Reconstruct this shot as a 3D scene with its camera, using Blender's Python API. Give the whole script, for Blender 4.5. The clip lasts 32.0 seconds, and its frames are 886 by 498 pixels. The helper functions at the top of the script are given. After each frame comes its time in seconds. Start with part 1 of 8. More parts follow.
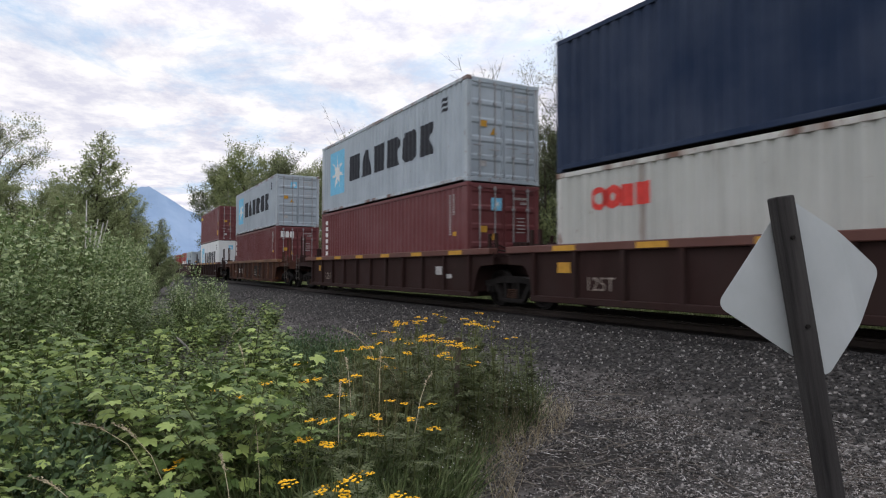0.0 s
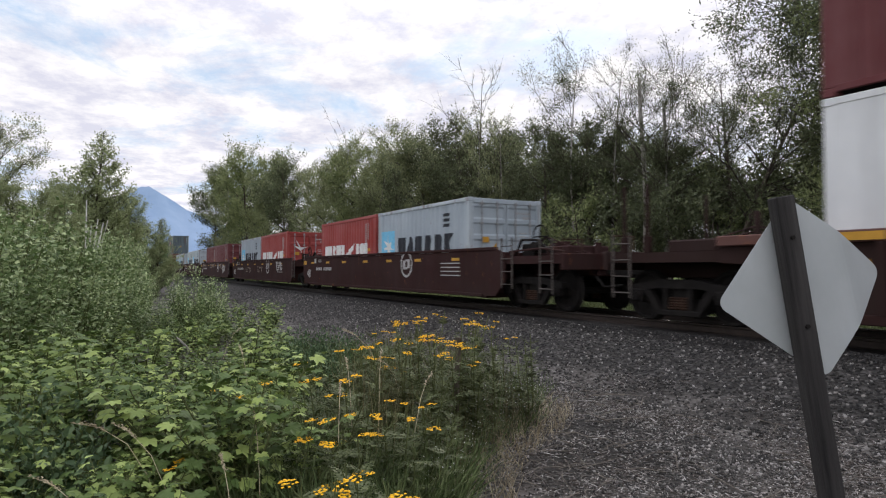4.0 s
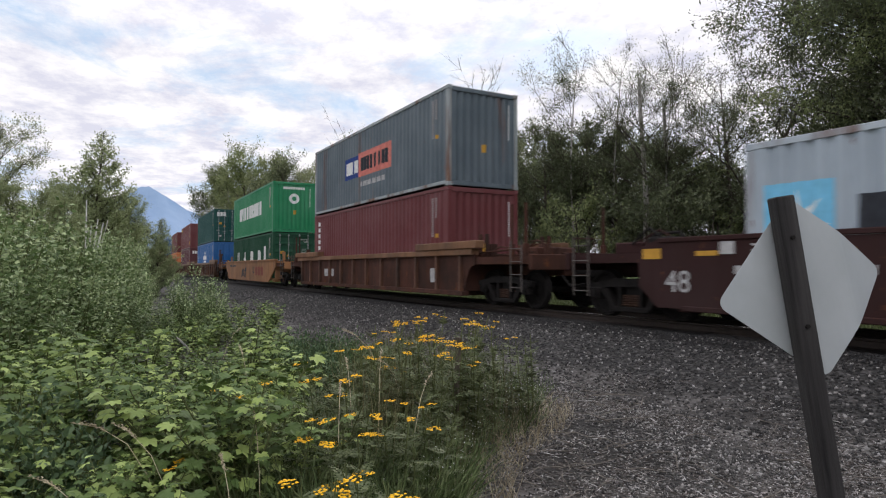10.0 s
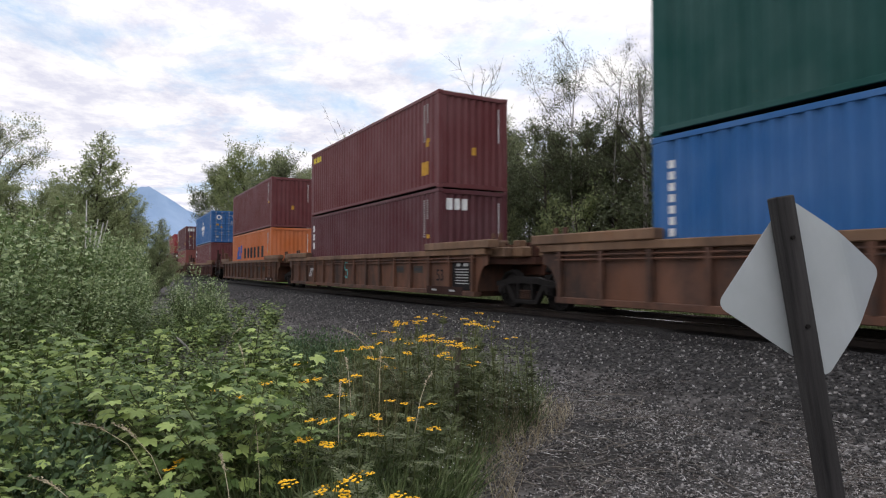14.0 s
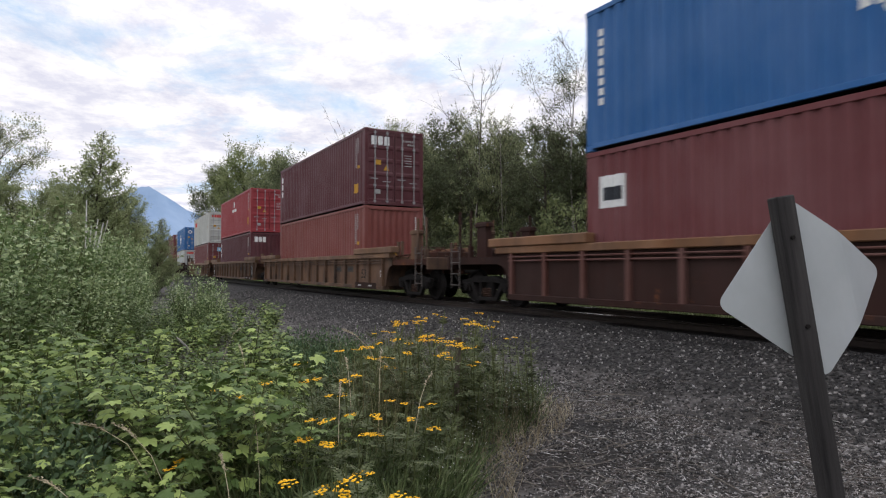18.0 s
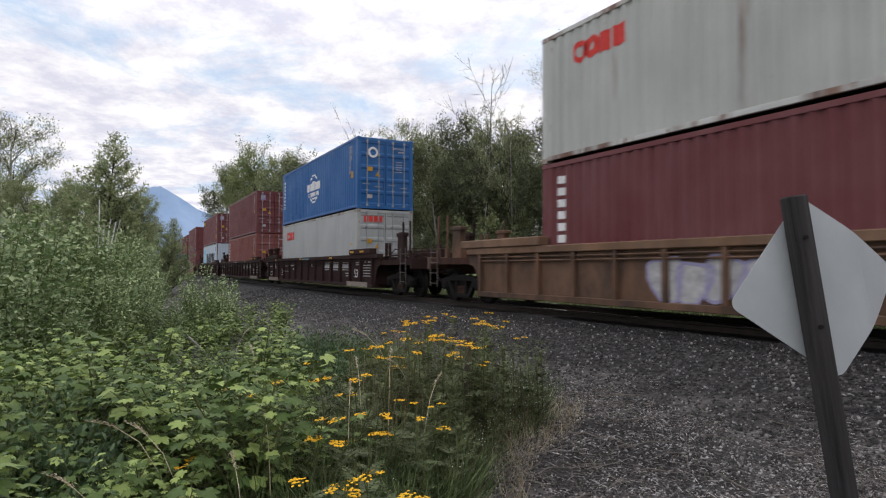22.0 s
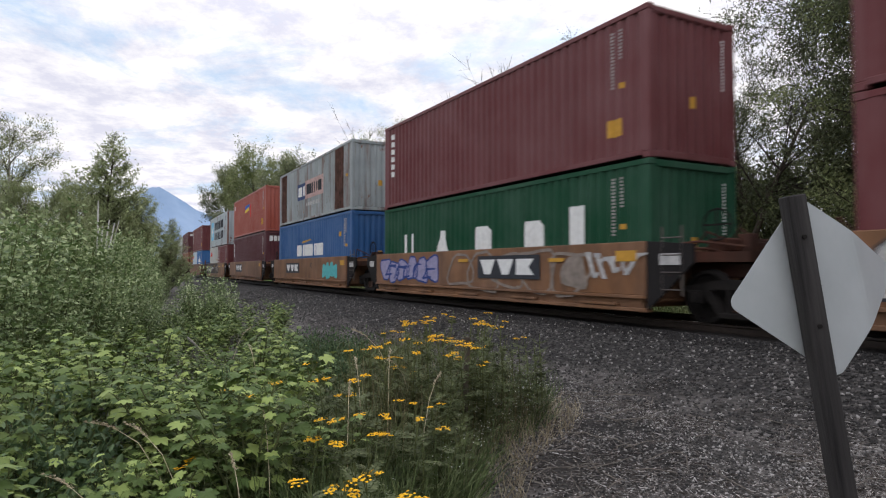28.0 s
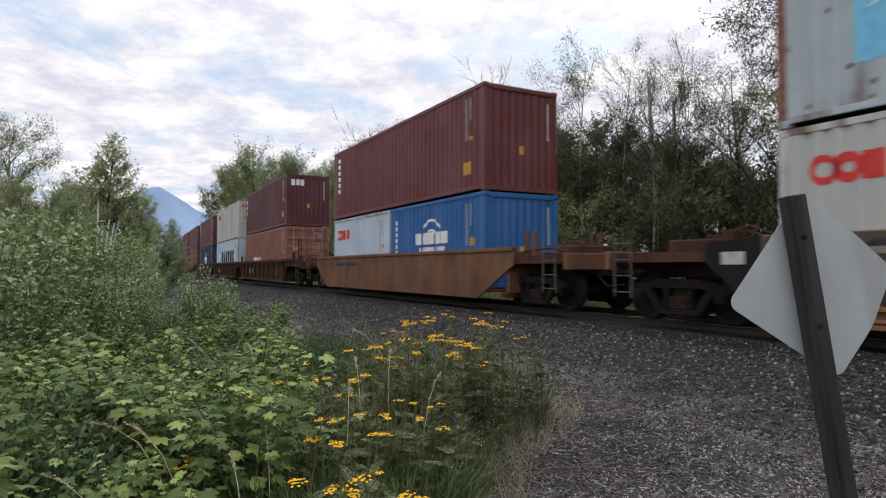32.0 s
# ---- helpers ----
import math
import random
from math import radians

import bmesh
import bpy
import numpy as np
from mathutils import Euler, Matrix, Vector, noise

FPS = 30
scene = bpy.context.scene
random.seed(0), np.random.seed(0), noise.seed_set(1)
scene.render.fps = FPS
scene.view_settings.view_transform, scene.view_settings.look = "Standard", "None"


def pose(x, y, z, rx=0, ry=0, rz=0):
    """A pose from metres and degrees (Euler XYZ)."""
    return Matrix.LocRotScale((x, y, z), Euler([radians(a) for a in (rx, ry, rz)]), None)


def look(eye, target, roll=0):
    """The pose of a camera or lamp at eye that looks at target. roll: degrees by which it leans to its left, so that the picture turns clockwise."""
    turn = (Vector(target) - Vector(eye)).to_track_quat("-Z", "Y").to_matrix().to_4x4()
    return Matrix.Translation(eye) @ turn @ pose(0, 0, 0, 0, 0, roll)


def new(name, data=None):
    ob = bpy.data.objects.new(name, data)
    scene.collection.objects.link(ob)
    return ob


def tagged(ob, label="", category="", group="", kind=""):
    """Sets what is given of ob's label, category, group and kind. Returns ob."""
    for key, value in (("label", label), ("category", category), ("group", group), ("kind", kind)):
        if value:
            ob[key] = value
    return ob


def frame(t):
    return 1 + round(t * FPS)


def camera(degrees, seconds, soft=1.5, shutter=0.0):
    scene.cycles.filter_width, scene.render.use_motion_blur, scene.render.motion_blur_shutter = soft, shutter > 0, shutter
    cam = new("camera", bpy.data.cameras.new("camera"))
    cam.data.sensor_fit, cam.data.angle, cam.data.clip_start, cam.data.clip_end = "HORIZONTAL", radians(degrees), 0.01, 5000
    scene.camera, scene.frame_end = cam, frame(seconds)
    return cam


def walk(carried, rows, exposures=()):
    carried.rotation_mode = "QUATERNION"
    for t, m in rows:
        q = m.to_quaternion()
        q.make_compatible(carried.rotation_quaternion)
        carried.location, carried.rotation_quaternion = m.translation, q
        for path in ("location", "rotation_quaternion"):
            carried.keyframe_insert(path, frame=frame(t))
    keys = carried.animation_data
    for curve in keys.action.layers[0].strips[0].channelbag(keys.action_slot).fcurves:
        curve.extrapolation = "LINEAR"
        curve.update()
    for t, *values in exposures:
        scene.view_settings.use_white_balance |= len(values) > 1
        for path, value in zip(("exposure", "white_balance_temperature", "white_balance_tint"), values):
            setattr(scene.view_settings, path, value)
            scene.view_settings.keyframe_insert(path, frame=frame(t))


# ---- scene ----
# Track axes: s runs along the line in the sense of travel, n is the distance from its centre towards the camera.
EYE = (0.0, 0.0, 0.782)
YAW, PITCH, ROLL = 59.585, 1.8245, 0.086
SPEED = 15.468
RAIL_Z = -0.16
CAR_Z = -0.10
GROUND_Z = -0.85
SECONDS = 32.0


def facing(yaw, pitch, roll):
    y, p = radians(yaw), radians(pitch)
    way = Vector((-math.sin(y) * math.cos(p), math.cos(y) * math.cos(p), math.sin(p)))
    return look(EYE, Vector(EYE) + way, roll)


cam = camera(70.8, SECONDS, soft=1.15, shutter=0.21)
walk(cam, [
    (0.0, facing(YAW, PITCH, ROLL)),
    (10.0, facing(YAW, PITCH, ROLL)),
    (20.5, facing(YAW, PITCH, ROLL)),
    (21.0, facing(YAW + 0.05, PITCH, ROLL)),
    (21.5, facing(YAW + 0.47, PITCH - 0.02, ROLL + 0.03)),
    (22.0, facing(YAW + 0.90, PITCH - 0.035, ROLL + 0.07)),
    (22.5, facing(YAW + 0.90, PITCH - 0.035, ROLL + 0.07)),
    (24.3, facing(YAW + 0.90, PITCH - 0.035, ROLL + 0.05)),
    (25.0, facing(YAW + 0.81, PITCH - 0.02, ROLL - 0.03)),
    (27.0, facing(YAW + 0.81, PITCH - 0.02, ROLL - 0.04)),
    (32.0, facing(YAW + 0.81, PITCH - 0.02, ROLL - 0.04)),
], exposures=[(0.0, -0.04), (3.0, 0.0), (6.0, -0.05), (9.5, -0.04), (11.0, 0.08), (12.2, 0.12), (14.0, 0.02), (18.0, 0.02), (19.0, 0.10), (20.0, 0.02), (24.0, -0.04), (29.0, 0.03), (32.0, -0.05)])

# The line: a long curve near the camera, straight beyond it on both sides.
CURVE = (1.0476e-3, 1.0020e-5, 1.5366e-8)
CLOSEST = 10.1456


def heading(s):
    c = min(25.0, max(-150.0, s))
    return CURVE[0] * c + CURVE[1] * c * c / 2 + CURVE[2] * c ** 3 / 3


STEP = 0.5
LINE_S = [-1200 + i * STEP for i in range(int(1900 / STEP))]
_th = np.array([heading(s + STEP / 2) for s in LINE_S])
LINE_X = np.concatenate([[0], np.cumsum(np.cos(_th) * STEP)])[:-1]
LINE_Y = np.concatenate([[0], np.cumsum(np.sin(_th) * STEP)])[:-1]
_zero = int(1200 / STEP)
LINE_X = LINE_X - LINE_X[_zero]
LINE_Y = LINE_Y - LINE_Y[_zero] + CLOSEST


def place(s, n=0.0, z=0.0):
    x, y, h = float(np.interp(s, LINE_S, LINE_X)), float(np.interp(s, LINE_S, LINE_Y)), heading(s)
    return Vector((x + n * math.sin(h), y - n * math.cos(h), z))


def on_line(s, z=RAIL_Z, turn=0.0):
    p = place(s)
    return pose(p.x, p.y, z, 0, 0, math.degrees(heading(s)) + turn)


def line_y(x):
    """The line's y at a given x."""
    return np.interp(x, LINE_X, LINE_Y)


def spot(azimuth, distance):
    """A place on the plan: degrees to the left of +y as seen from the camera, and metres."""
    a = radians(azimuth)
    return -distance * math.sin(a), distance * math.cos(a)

# ---- sky and sun ----
SUN_ELEVATION, SUN_AZIMUTH = radians(28), radians(-39)   # azimuth from +y towards +x


def sky():
    w = bpy.data.worlds.new("sky")
    scene.world = w
    w.use_nodes = True
    nt = w.node_tree
    nt.nodes.clear()
    n = nt.nodes.new
    link = nt.links.new
    out, bg = n("ShaderNodeOutputWorld"), n("ShaderNodeBackground")
    tex = n("ShaderNodeTexSky")
    tex.sky_type, tex.sun_disc = "NISHITA", False
    tex.sun_elevation, tex.sun_rotation = SUN_ELEVATION, SUN_AZIMUTH
    tex.air_density, tex.dust_density = 1.0, 1.5
    co = n("ShaderNodeTexCoord")
    sep = n("ShaderNodeSeparateXYZ")
    link(co.outputs["Generated"], sep.inputs[0])
    # the cloud layer lies on a plane high above: x/z, y/z
    hz = n("ShaderNodeMath"); hz.operation = "MAXIMUM"; hz.inputs[1].default_value = 0.0
    link(sep.outputs[2], hz.inputs[0])
    lift = n("ShaderNodeMath"); lift.operation = "ADD"; lift.inputs[1].default_value = 0.13
    link(hz.outputs[0], lift.inputs[0])
    dx = n("ShaderNodeMath"); dx.operation = "DIVIDE"
    dy = n("ShaderNodeMath"); dy.operation = "DIVIDE"
    link(sep.outputs[0], dx.inputs[0]); link(lift.outputs[0], dx.inputs[1])
    link(sep.outputs[1], dy.inputs[0]); link(lift.outputs[0], dy.inputs[1])
    plane = n("ShaderNodeCombineXYZ")
    link(dx.outputs[0], plane.inputs[0]); link(dy.outputs[0], plane.inputs[1])
    drift = n("ShaderNodeVectorRotate"); drift.rotation_type = "Z_AXIS"     # the clouds' own bearing
    drift.inputs["Angle"].default_value = radians(17)
    link(plane.outputs[0], drift.inputs["Vector"])
    big = n("ShaderNodeTexNoise")
    big.inputs["Scale"].default_value, big.inputs["Detail"].default_value = 1.35, 9.0
    big.inputs["Roughness"].default_value, big.inputs["Distortion"].default_value = 0.64, 0.35
    link(drift.outputs[0], big.inputs["Vector"])
    cover = n("ShaderNodeValToRGB")
    cover.color_ramp.elements[0].position, cover.color_ramp.elements[1].position = 0.35, 0.50
    link(big.outputs["Fac"], cover.inputs[0])
    small = n("ShaderNodeTexNoise")
    small.inputs["Scale"].default_value, small.inputs["Detail"].default_value = 4.2, 10.0
    small.inputs["Roughness"].default_value = 0.66
    link(drift.outputs[0], small.inputs["Vector"])
    tone = n("ShaderNodeValToRGB")
    tone.color_ramp.elements[0].position, tone.color_ramp.elements[0].color = 0.38, (6.8, 6.8, 7.9, 1)
    tone.color_ramp.elements[1].position, tone.color_ramp.elements[1].color = 0.60, (9.9, 9.65, 9.75, 1)
    link(small.outputs["Fac"], tone.inputs[0])
    mix = n("ShaderNodeMix"); mix.data_type = "RGBA"
    soft = n("ShaderNodeMix"); soft.data_type = "RGBA"
    soft.inputs[0].default_value = 0.85
    soft.inputs[7].default_value = (4.9, 6.5, 8.7, 1)     # thin haze under the blue
    link(tex.outputs[0], soft.inputs[6])
    link(cover.outputs[0], mix.inputs[0])
    link(soft.outputs[2], mix.inputs[6]); link(tone.outputs[0], mix.inputs[7])
    link(mix.outputs[2], bg.inputs["Color"])
    # an overcast sky is brightest overhead
    dome = n("ShaderNodeMapRange")
    dome.inputs["From Min"].default_value, dome.inputs["From Max"].default_value = 0.30, 1.0
    dome.inputs["To Min"].default_value, dome.inputs["To Max"].default_value = 0.112, 0.215
    link(sep.outputs[2], dome.inputs["Value"])
    link(dome.outputs[0], bg.inputs["Strength"])
    link(bg.outputs[0], out.inputs[0])


sky()
sun = new("sun", bpy.data.lights.new("sun", "SUN"))
sun.data.energy, sun.data.angle, sun.data.color = 0.9, radians(14), (1.0, 0.95, 0.88)
_dir = Vector((math.sin(SUN_AZIMUTH) * math.cos(SUN_ELEVATION), math.cos(SUN_AZIMUTH) * math.cos(SUN_ELEVATION), math.sin(SUN_ELEVATION)))
sun.matrix_world = look(_dir * 50, (0, 0, 0))

# ---- materials ----
class Nodes:
    """A short way to write a material: nodes, links and the principled shader."""

    def __init__(self, name):
        self.m = bpy.data.materials.new(name)
        self.m.use_nodes = True
        self.t = self.m.node_tree
        self.b = self.t.nodes["Principled BSDF"]
        self.co = self.t.nodes.new("ShaderNodeTexCoord")
        self.info = self.t.nodes.new("ShaderNodeObjectInfo")

    def set(self, **kw):
        for k, v in kw.items():
            self.b.inputs[k.replace("_", " ")].default_value = v
        return self

    def link(self, a, b):
        self.t.links.new(a, b)

    def where(self, scale=(1, 1, 1), shift=True):
        """Object coordinates, moved by the object's random number so that repeats differ."""
        mp = self.t.nodes.new("ShaderNodeMapping")
        mp.inputs["Scale"].default_value = scale
        self.link(self.co.outputs["Object"], mp.inputs["Vector"])
        if shift:
            c = self.t.nodes.new("ShaderNodeVectorMath")
            c.operation = "SCALE"
            c.inputs[0].default_value = (37.0, 19.0, 23.0)
            self.link(self.info.outputs["Random"], c.inputs["Scale"])
            self.link(c.outputs[0], mp.inputs["Location"])
        return mp.outputs[0]

    def noise(self, scale, detail=4.0, rough=0.55, stretch=(1, 1, 1), shift=True):
        x = self.t.nodes.new("ShaderNodeTexNoise")
        x.inputs["Scale"].default_value, x.inputs["Detail"].default_value = scale, detail
        x.inputs["Roughness"].default_value = rough
        self.link(self.where(stretch, shift), x.inputs["Vector"])
        return x.outputs["Fac"]

    def ramp(self, fac, stops):
        r = self.t.nodes.new("ShaderNodeValToRGB")
        e = r.color_ramp.elements
        while len(e) < len(stops):
            e.new(0.5)
        for k, (pos, col) in zip(e, stops):
            k.position = pos
            k.color = (*col, 1) if len(col) == 3 else col
        self.link(fac, r.inputs[0])
        return r.outputs[0]

    def mix(self, fac, a, b, mode="MIX"):
        x = self.t.nodes.new("ShaderNodeMix")
        x.data_type, x.blend_type = "RGBA", mode
        for sock, v in ((0, fac), (6, a), (7, b)):
            if hasattr(v, "is_output"):
                self.link(v, x.inputs[sock])
            else:
                x.inputs[sock].default_value = v if sock == 0 else (*v, 1)
        return x.outputs[2]

    def bump(self, height, strength=0.3, dist=0.01):
        x = self.t.nodes.new("ShaderNodeBump")
        x.inputs["Strength"].default_value, x.inputs["Distance"].default_value = strength, dist
        self.link(height, x.inputs["Height"])
        self.link(x.outputs[0], self.b.inputs["Normal"])
        return self

    def colour(self, sock):
        self.link(sock, self.b.inputs["Base Color"])
        return self


def grey(v):
    return (v, v, v)


def shade(c, k):
    return tuple(min(1, x * k) for x in c)


def paint(name, c, rust=0.25, rough=0.5, fade=0.25, grime=0.0, runs=0.0):
    """Weathered steel paint: faded patches, streaks that run down, rust spots; grime in clouds, runs of rust."""
    k = Nodes(name).set(Roughness=rough, Specular_IOR_Level=0.25 if max(c) > 0.1 else 0.04)
    patch = k.noise(0.7, 5)
    base = k.mix(k.ramp(patch, [(0.3, grey(0)), (0.75, grey(1))]), shade(c, 1 - fade * 0.7), tuple(x + (0.5 * (sum(c) / 3 + 0.25) - 0.5 * x) * fade for x in c))
    streak = k.noise(2.2, 6, 0.65, (1, 1, 0.10))
    base = k.mix(k.ramp(streak, [(0.48, grey(0)), (0.78, grey(0.55))]), base, shade(c, 0.62))
    spots = k.noise(5.5, 8, 0.7, (1, 1, 0.45))
    lo = 0.74 - rust * 0.32
    rusty = k.ramp(k.noise(40, 3), [(0.3, (0.10, 0.035, 0.016)), (0.7, (0.24, 0.095, 0.04))])
    base = k.mix(k.ramp(spots, [(lo, grey(0)), (lo + 0.07, grey(0.9))]), base, rusty)
    if runs:
        run = k.noise(1.5, 8, 0.66, (1, 1, 0.09))
        base = k.mix(k.ramp(run, [(0.60 - 0.22 * runs, grey(0)), (0.74 - 0.22 * runs, grey(0.92))]), base, k.ramp(k.noise(3.5, 6, 0.65, (1, 1, 0.3)), [(0.3, (0.045, 0.020, 0.014)), (0.55, (0.15, 0.060, 0.030)), (0.75, (0.25, 0.14, 0.085))]))
    if grime:
        base = k.mix(k.ramp(k.noise(0.9, 8, 0.68, (1, 1, 0.6)), [(0.40, grey(0)), (0.66, grey(0.9 * grime))]), base, (0.030, 0.022, 0.019))
        base = k.mix(k.ramp(k.noise(3.0, 7, 0.7, (1, 1, 0.08)), [(0.5, grey(0)), (0.72, grey(0.55 * grime))]), base, (0.040, 0.028, 0.023))
        base = k.mix(k.ramp(k.noise(14, 6, 0.75, (0.35, 1, 1)), [(0.63, grey(0)), (0.72, grey(0.5 * grime))]), base, tuple(min(0.6, 1.7 * x + 0.02) for x in c))
    k.colour(base)
    k.bump(k.noise(9, 4), 0.12, 0.01)
    return k.m


def plain(name, c, rough=0.6, metal=0.0, vary=0.25, scale=8.0, bump=0.2):
    k = Nodes(name).set(Roughness=rough, Metallic=metal, Specular_IOR_Level=0.5 if metal > 0.3 else 0.15)
    k.colour(k.mix(k.ramp(k.noise(scale, 6, 0.6), [(0.3, grey(0)), (0.7, grey(1))]), shade(c, 1 - vary), shade(c, 1 + vary)))
    k.bump(k.noise(scale * 6, 4), bump, 0.005)
    return k.m


PAINT = {
    "maroon": paint("paint_maroon", (0.150, 0.032, 0.034), 0.15),
    "darkmaroon": paint("paint_dark_maroon", (0.105, 0.024, 0.030), 0.12),
    "brick": paint("paint_brick", (0.225, 0.060, 0.048), 0.2),
    "coral": paint("paint_orange_red", (0.38, 0.085, 0.055), 0.25),
    "red": paint("paint_red", (0.33, 0.030, 0.038), 0.15),
    "signalred": paint("paint_signal_red", (0.35, 0.050, 0.043), 0.2),
    "orange": paint("paint_orange", (0.62, 0.17, 0.045), 0.12),
    "brown": paint("paint_brown_orange", (0.27, 0.105, 0.062), 0.25),
    "navy": paint("paint_navy", (0.024, 0.040, 0.082), 0.12),
    "blue": paint("paint_blue", (0.016, 0.120, 0.34), 0.12),
    "midblue": paint("paint_mid_blue", (0.026, 0.108, 0.285), 0.18),
    "slate": paint("paint_slate_blue", (0.105, 0.138, 0.160), 0.25, 0.5, 0.3, 0.0, 0.10),
    "rustslate": paint("paint_rusty_slate", (0.33, 0.37, 0.37), 0.45, 0.6, 0.4, 0.0, 0.42),
    "palegrey": paint("paint_pale_grey", (0.40, 0.46, 0.51), 0.3),
    "icegrey": paint("paint_ice_grey", (0.50, 0.58, 0.66), 0.25),
    "rustgrey": paint("paint_rusty_grey", (0.41, 0.465, 0.48), 0.38, 0.5, 0.2, 0.0, 0.28),
    "cream": paint("paint_cream", (0.47, 0.475, 0.440), 0.30, 0.5, 0.2, 0.0, 0.06),
    "offwhite": paint("paint_dull_white", (0.40, 0.41, 0.395), 0.2, 0.5, 0.2),
    "white": paint("paint_white", (0.74, 0.75, 0.75), 0.12),
    "green": paint("paint_green", (0.016, 0.24, 0.095), 0.12),
    "deepgreen": paint("paint_deep_green", (0.016, 0.078, 0.040), 0.15),
    "pinegreen": paint("paint_pine_green", (0.020, 0.085, 0.075), 0.15),
    "car_dark": paint("paint_car_dark_brown", (0.036, 0.018, 0.016), 0.30, 0.65, 0.10, 0.5),
    "car_brown": paint("paint_car_red_brown", (0.042, 0.018, 0.017), 0.42, 0.75, 0.10, 0.45),
    "car_rust": paint("paint_car_rust", (0.150, 0.064, 0.035), 0.45, 0.7, 0.15, 1.0),
    "car_tan": paint("paint_car_tan", (0.25, 0.118, 0.052), 0.34, 0.65, 0.2, 0.55),
    "car_gold": paint("paint_car_gold", (0.37, 0.165, 0.060), 0.32, 0.65, 0.2, 0.5),
    "car_rust_dark": paint("paint_car_dark_rust", (0.088, 0.036, 0.024), 0.50, 0.7, 0.12, 0.9),
    "car_ochre": paint("paint_car_ochre_brown", (0.165, 0.088, 0.048), 0.42, 0.7, 0.15, 1.0),
    "post_dull": paint("paint_post_dull", (0.40, 0.39, 0.36), 0.5, 0.5, 0.3, 0.0, 0.5),
    "post_cream": paint("paint_post_cream", (0.56, 0.56, 0.52), 0.5, 0.5, 0.3, 0.0, 0.55),
    "post_grey": paint("paint_post_grey", (0.44, 0.50, 0.54), 0.5, 0.5, 0.3, 0.0, 0.5),
    "car_amber": paint("paint_car_amber", (0.20, 0.085, 0.034), 0.4, 0.7, 0.2, 0.7),
    "car_plum": paint("paint_car_plum", (0.046, 0.022, 0.018), 0.35, 0.7, 0.10, 0.6),
    "chord_tan": paint("paint_chord_tan", (0.225, 0.122, 0.064), 0.42, 0.65, 0.2, 0.7),
    "car_grey": paint("paint_car_grey", (0.090, 0.076, 0.062), 0.35, 0.7, 0.2, 0.6),
    "chord_brown": paint("paint_chord_brown", (0.120, 0.046, 0.034), 0.4, 0.65, 0.2),
    "chord_orange": paint("paint_chord_orange", (0.24, 0.108, 0.042), 0.45, 0.65, 0.25, 0.6),
    "car_black": paint("paint_car_black", (0.020, 0.018, 0.018), 0.3, 0.65, 0.08),
}
INK = {
    "white": plain("ink_white", (0.72, 0.72, 0.70), 0.6, vary=0.12),
    "palewhite": plain("ink_worn_white", (0.42, 0.41, 0.40), 0.7, vary=0.3),
    "smallwhite": plain("ink_small_lettering", (0.36, 0.33, 0.32), 0.7, vary=0.3),
    "tanwhite": plain("ink_faded_pale", (0.24, 0.20, 0.17), 0.7, vary=0.3),
    "coral": plain("ink_faded_red", (0.22, 0.07, 0.05), 0.7, vary=0.2),
    "rust": plain("rust_scale_brown", (0.085, 0.044, 0.034), 0.85, vary=0.45, scale=3.0),
    "rustred": plain("rust_bloom_red", (0.21, 0.105, 0.078), 0.85, vary=0.5, scale=7.0),
    "rustorange": plain("rust_streak_orange", (0.24, 0.105, 0.045), 0.85, vary=0.4, scale=4.0),
    "black": plain("ink_charcoal", (0.035, 0.038, 0.045), 0.6, vary=0.2),
    "red": plain("ink_red", (0.60, 0.06, 0.05), 0.6, vary=0.15),
    "sky": plain("ink_sky_blue", (0.20, 0.52, 0.72), 0.6, vary=0.1),
    "fadedsky": plain("ink_faded_blue", (0.16, 0.24, 0.30), 0.7, vary=0.3),
    "navy": plain("ink_navy", (0.03, 0.06, 0.22), 0.6, vary=0.1),
    "pink": plain("ink_salmon", (0.62, 0.20, 0.16), 0.6, vary=0.2),
    "yellow": plain("ink_yellow", (0.52, 0.28, 0.045), 0.6, vary=0.15),
    "palepink": plain("ink_faded_salmon", (0.50, 0.34, 0.31), 0.7, vary=0.25),
    "fadednavy": plain("ink_faded_navy", (0.06, 0.085, 0.17), 0.7, vary=0.25),
    "lemon": plain("ink_lemon", (0.72, 0.56, 0.08), 0.6, vary=0.15),
    "teal": plain("ink_teal", (0.10, 0.42, 0.42), 0.6, vary=0.15),
    "lilac": plain("ink_lilac", (0.30, 0.28, 0.42), 0.6, vary=0.2),
    "blue": plain("ink_blue", (0.05, 0.12, 0.42), 0.6, vary=0.1),
}
STEEL_DARK = plain("steel_grimy", (0.014, 0.012, 0.011), 0.85, 0.0, 0.4)
STEEL_RUST = plain("steel_rusty", (0.060, 0.034, 0.024), 0.8, 0.1, 0.4)
STEEL_GALV = plain("steel_zinc", (0.33, 0.33, 0.33), 0.45, 0.6, 0.25)

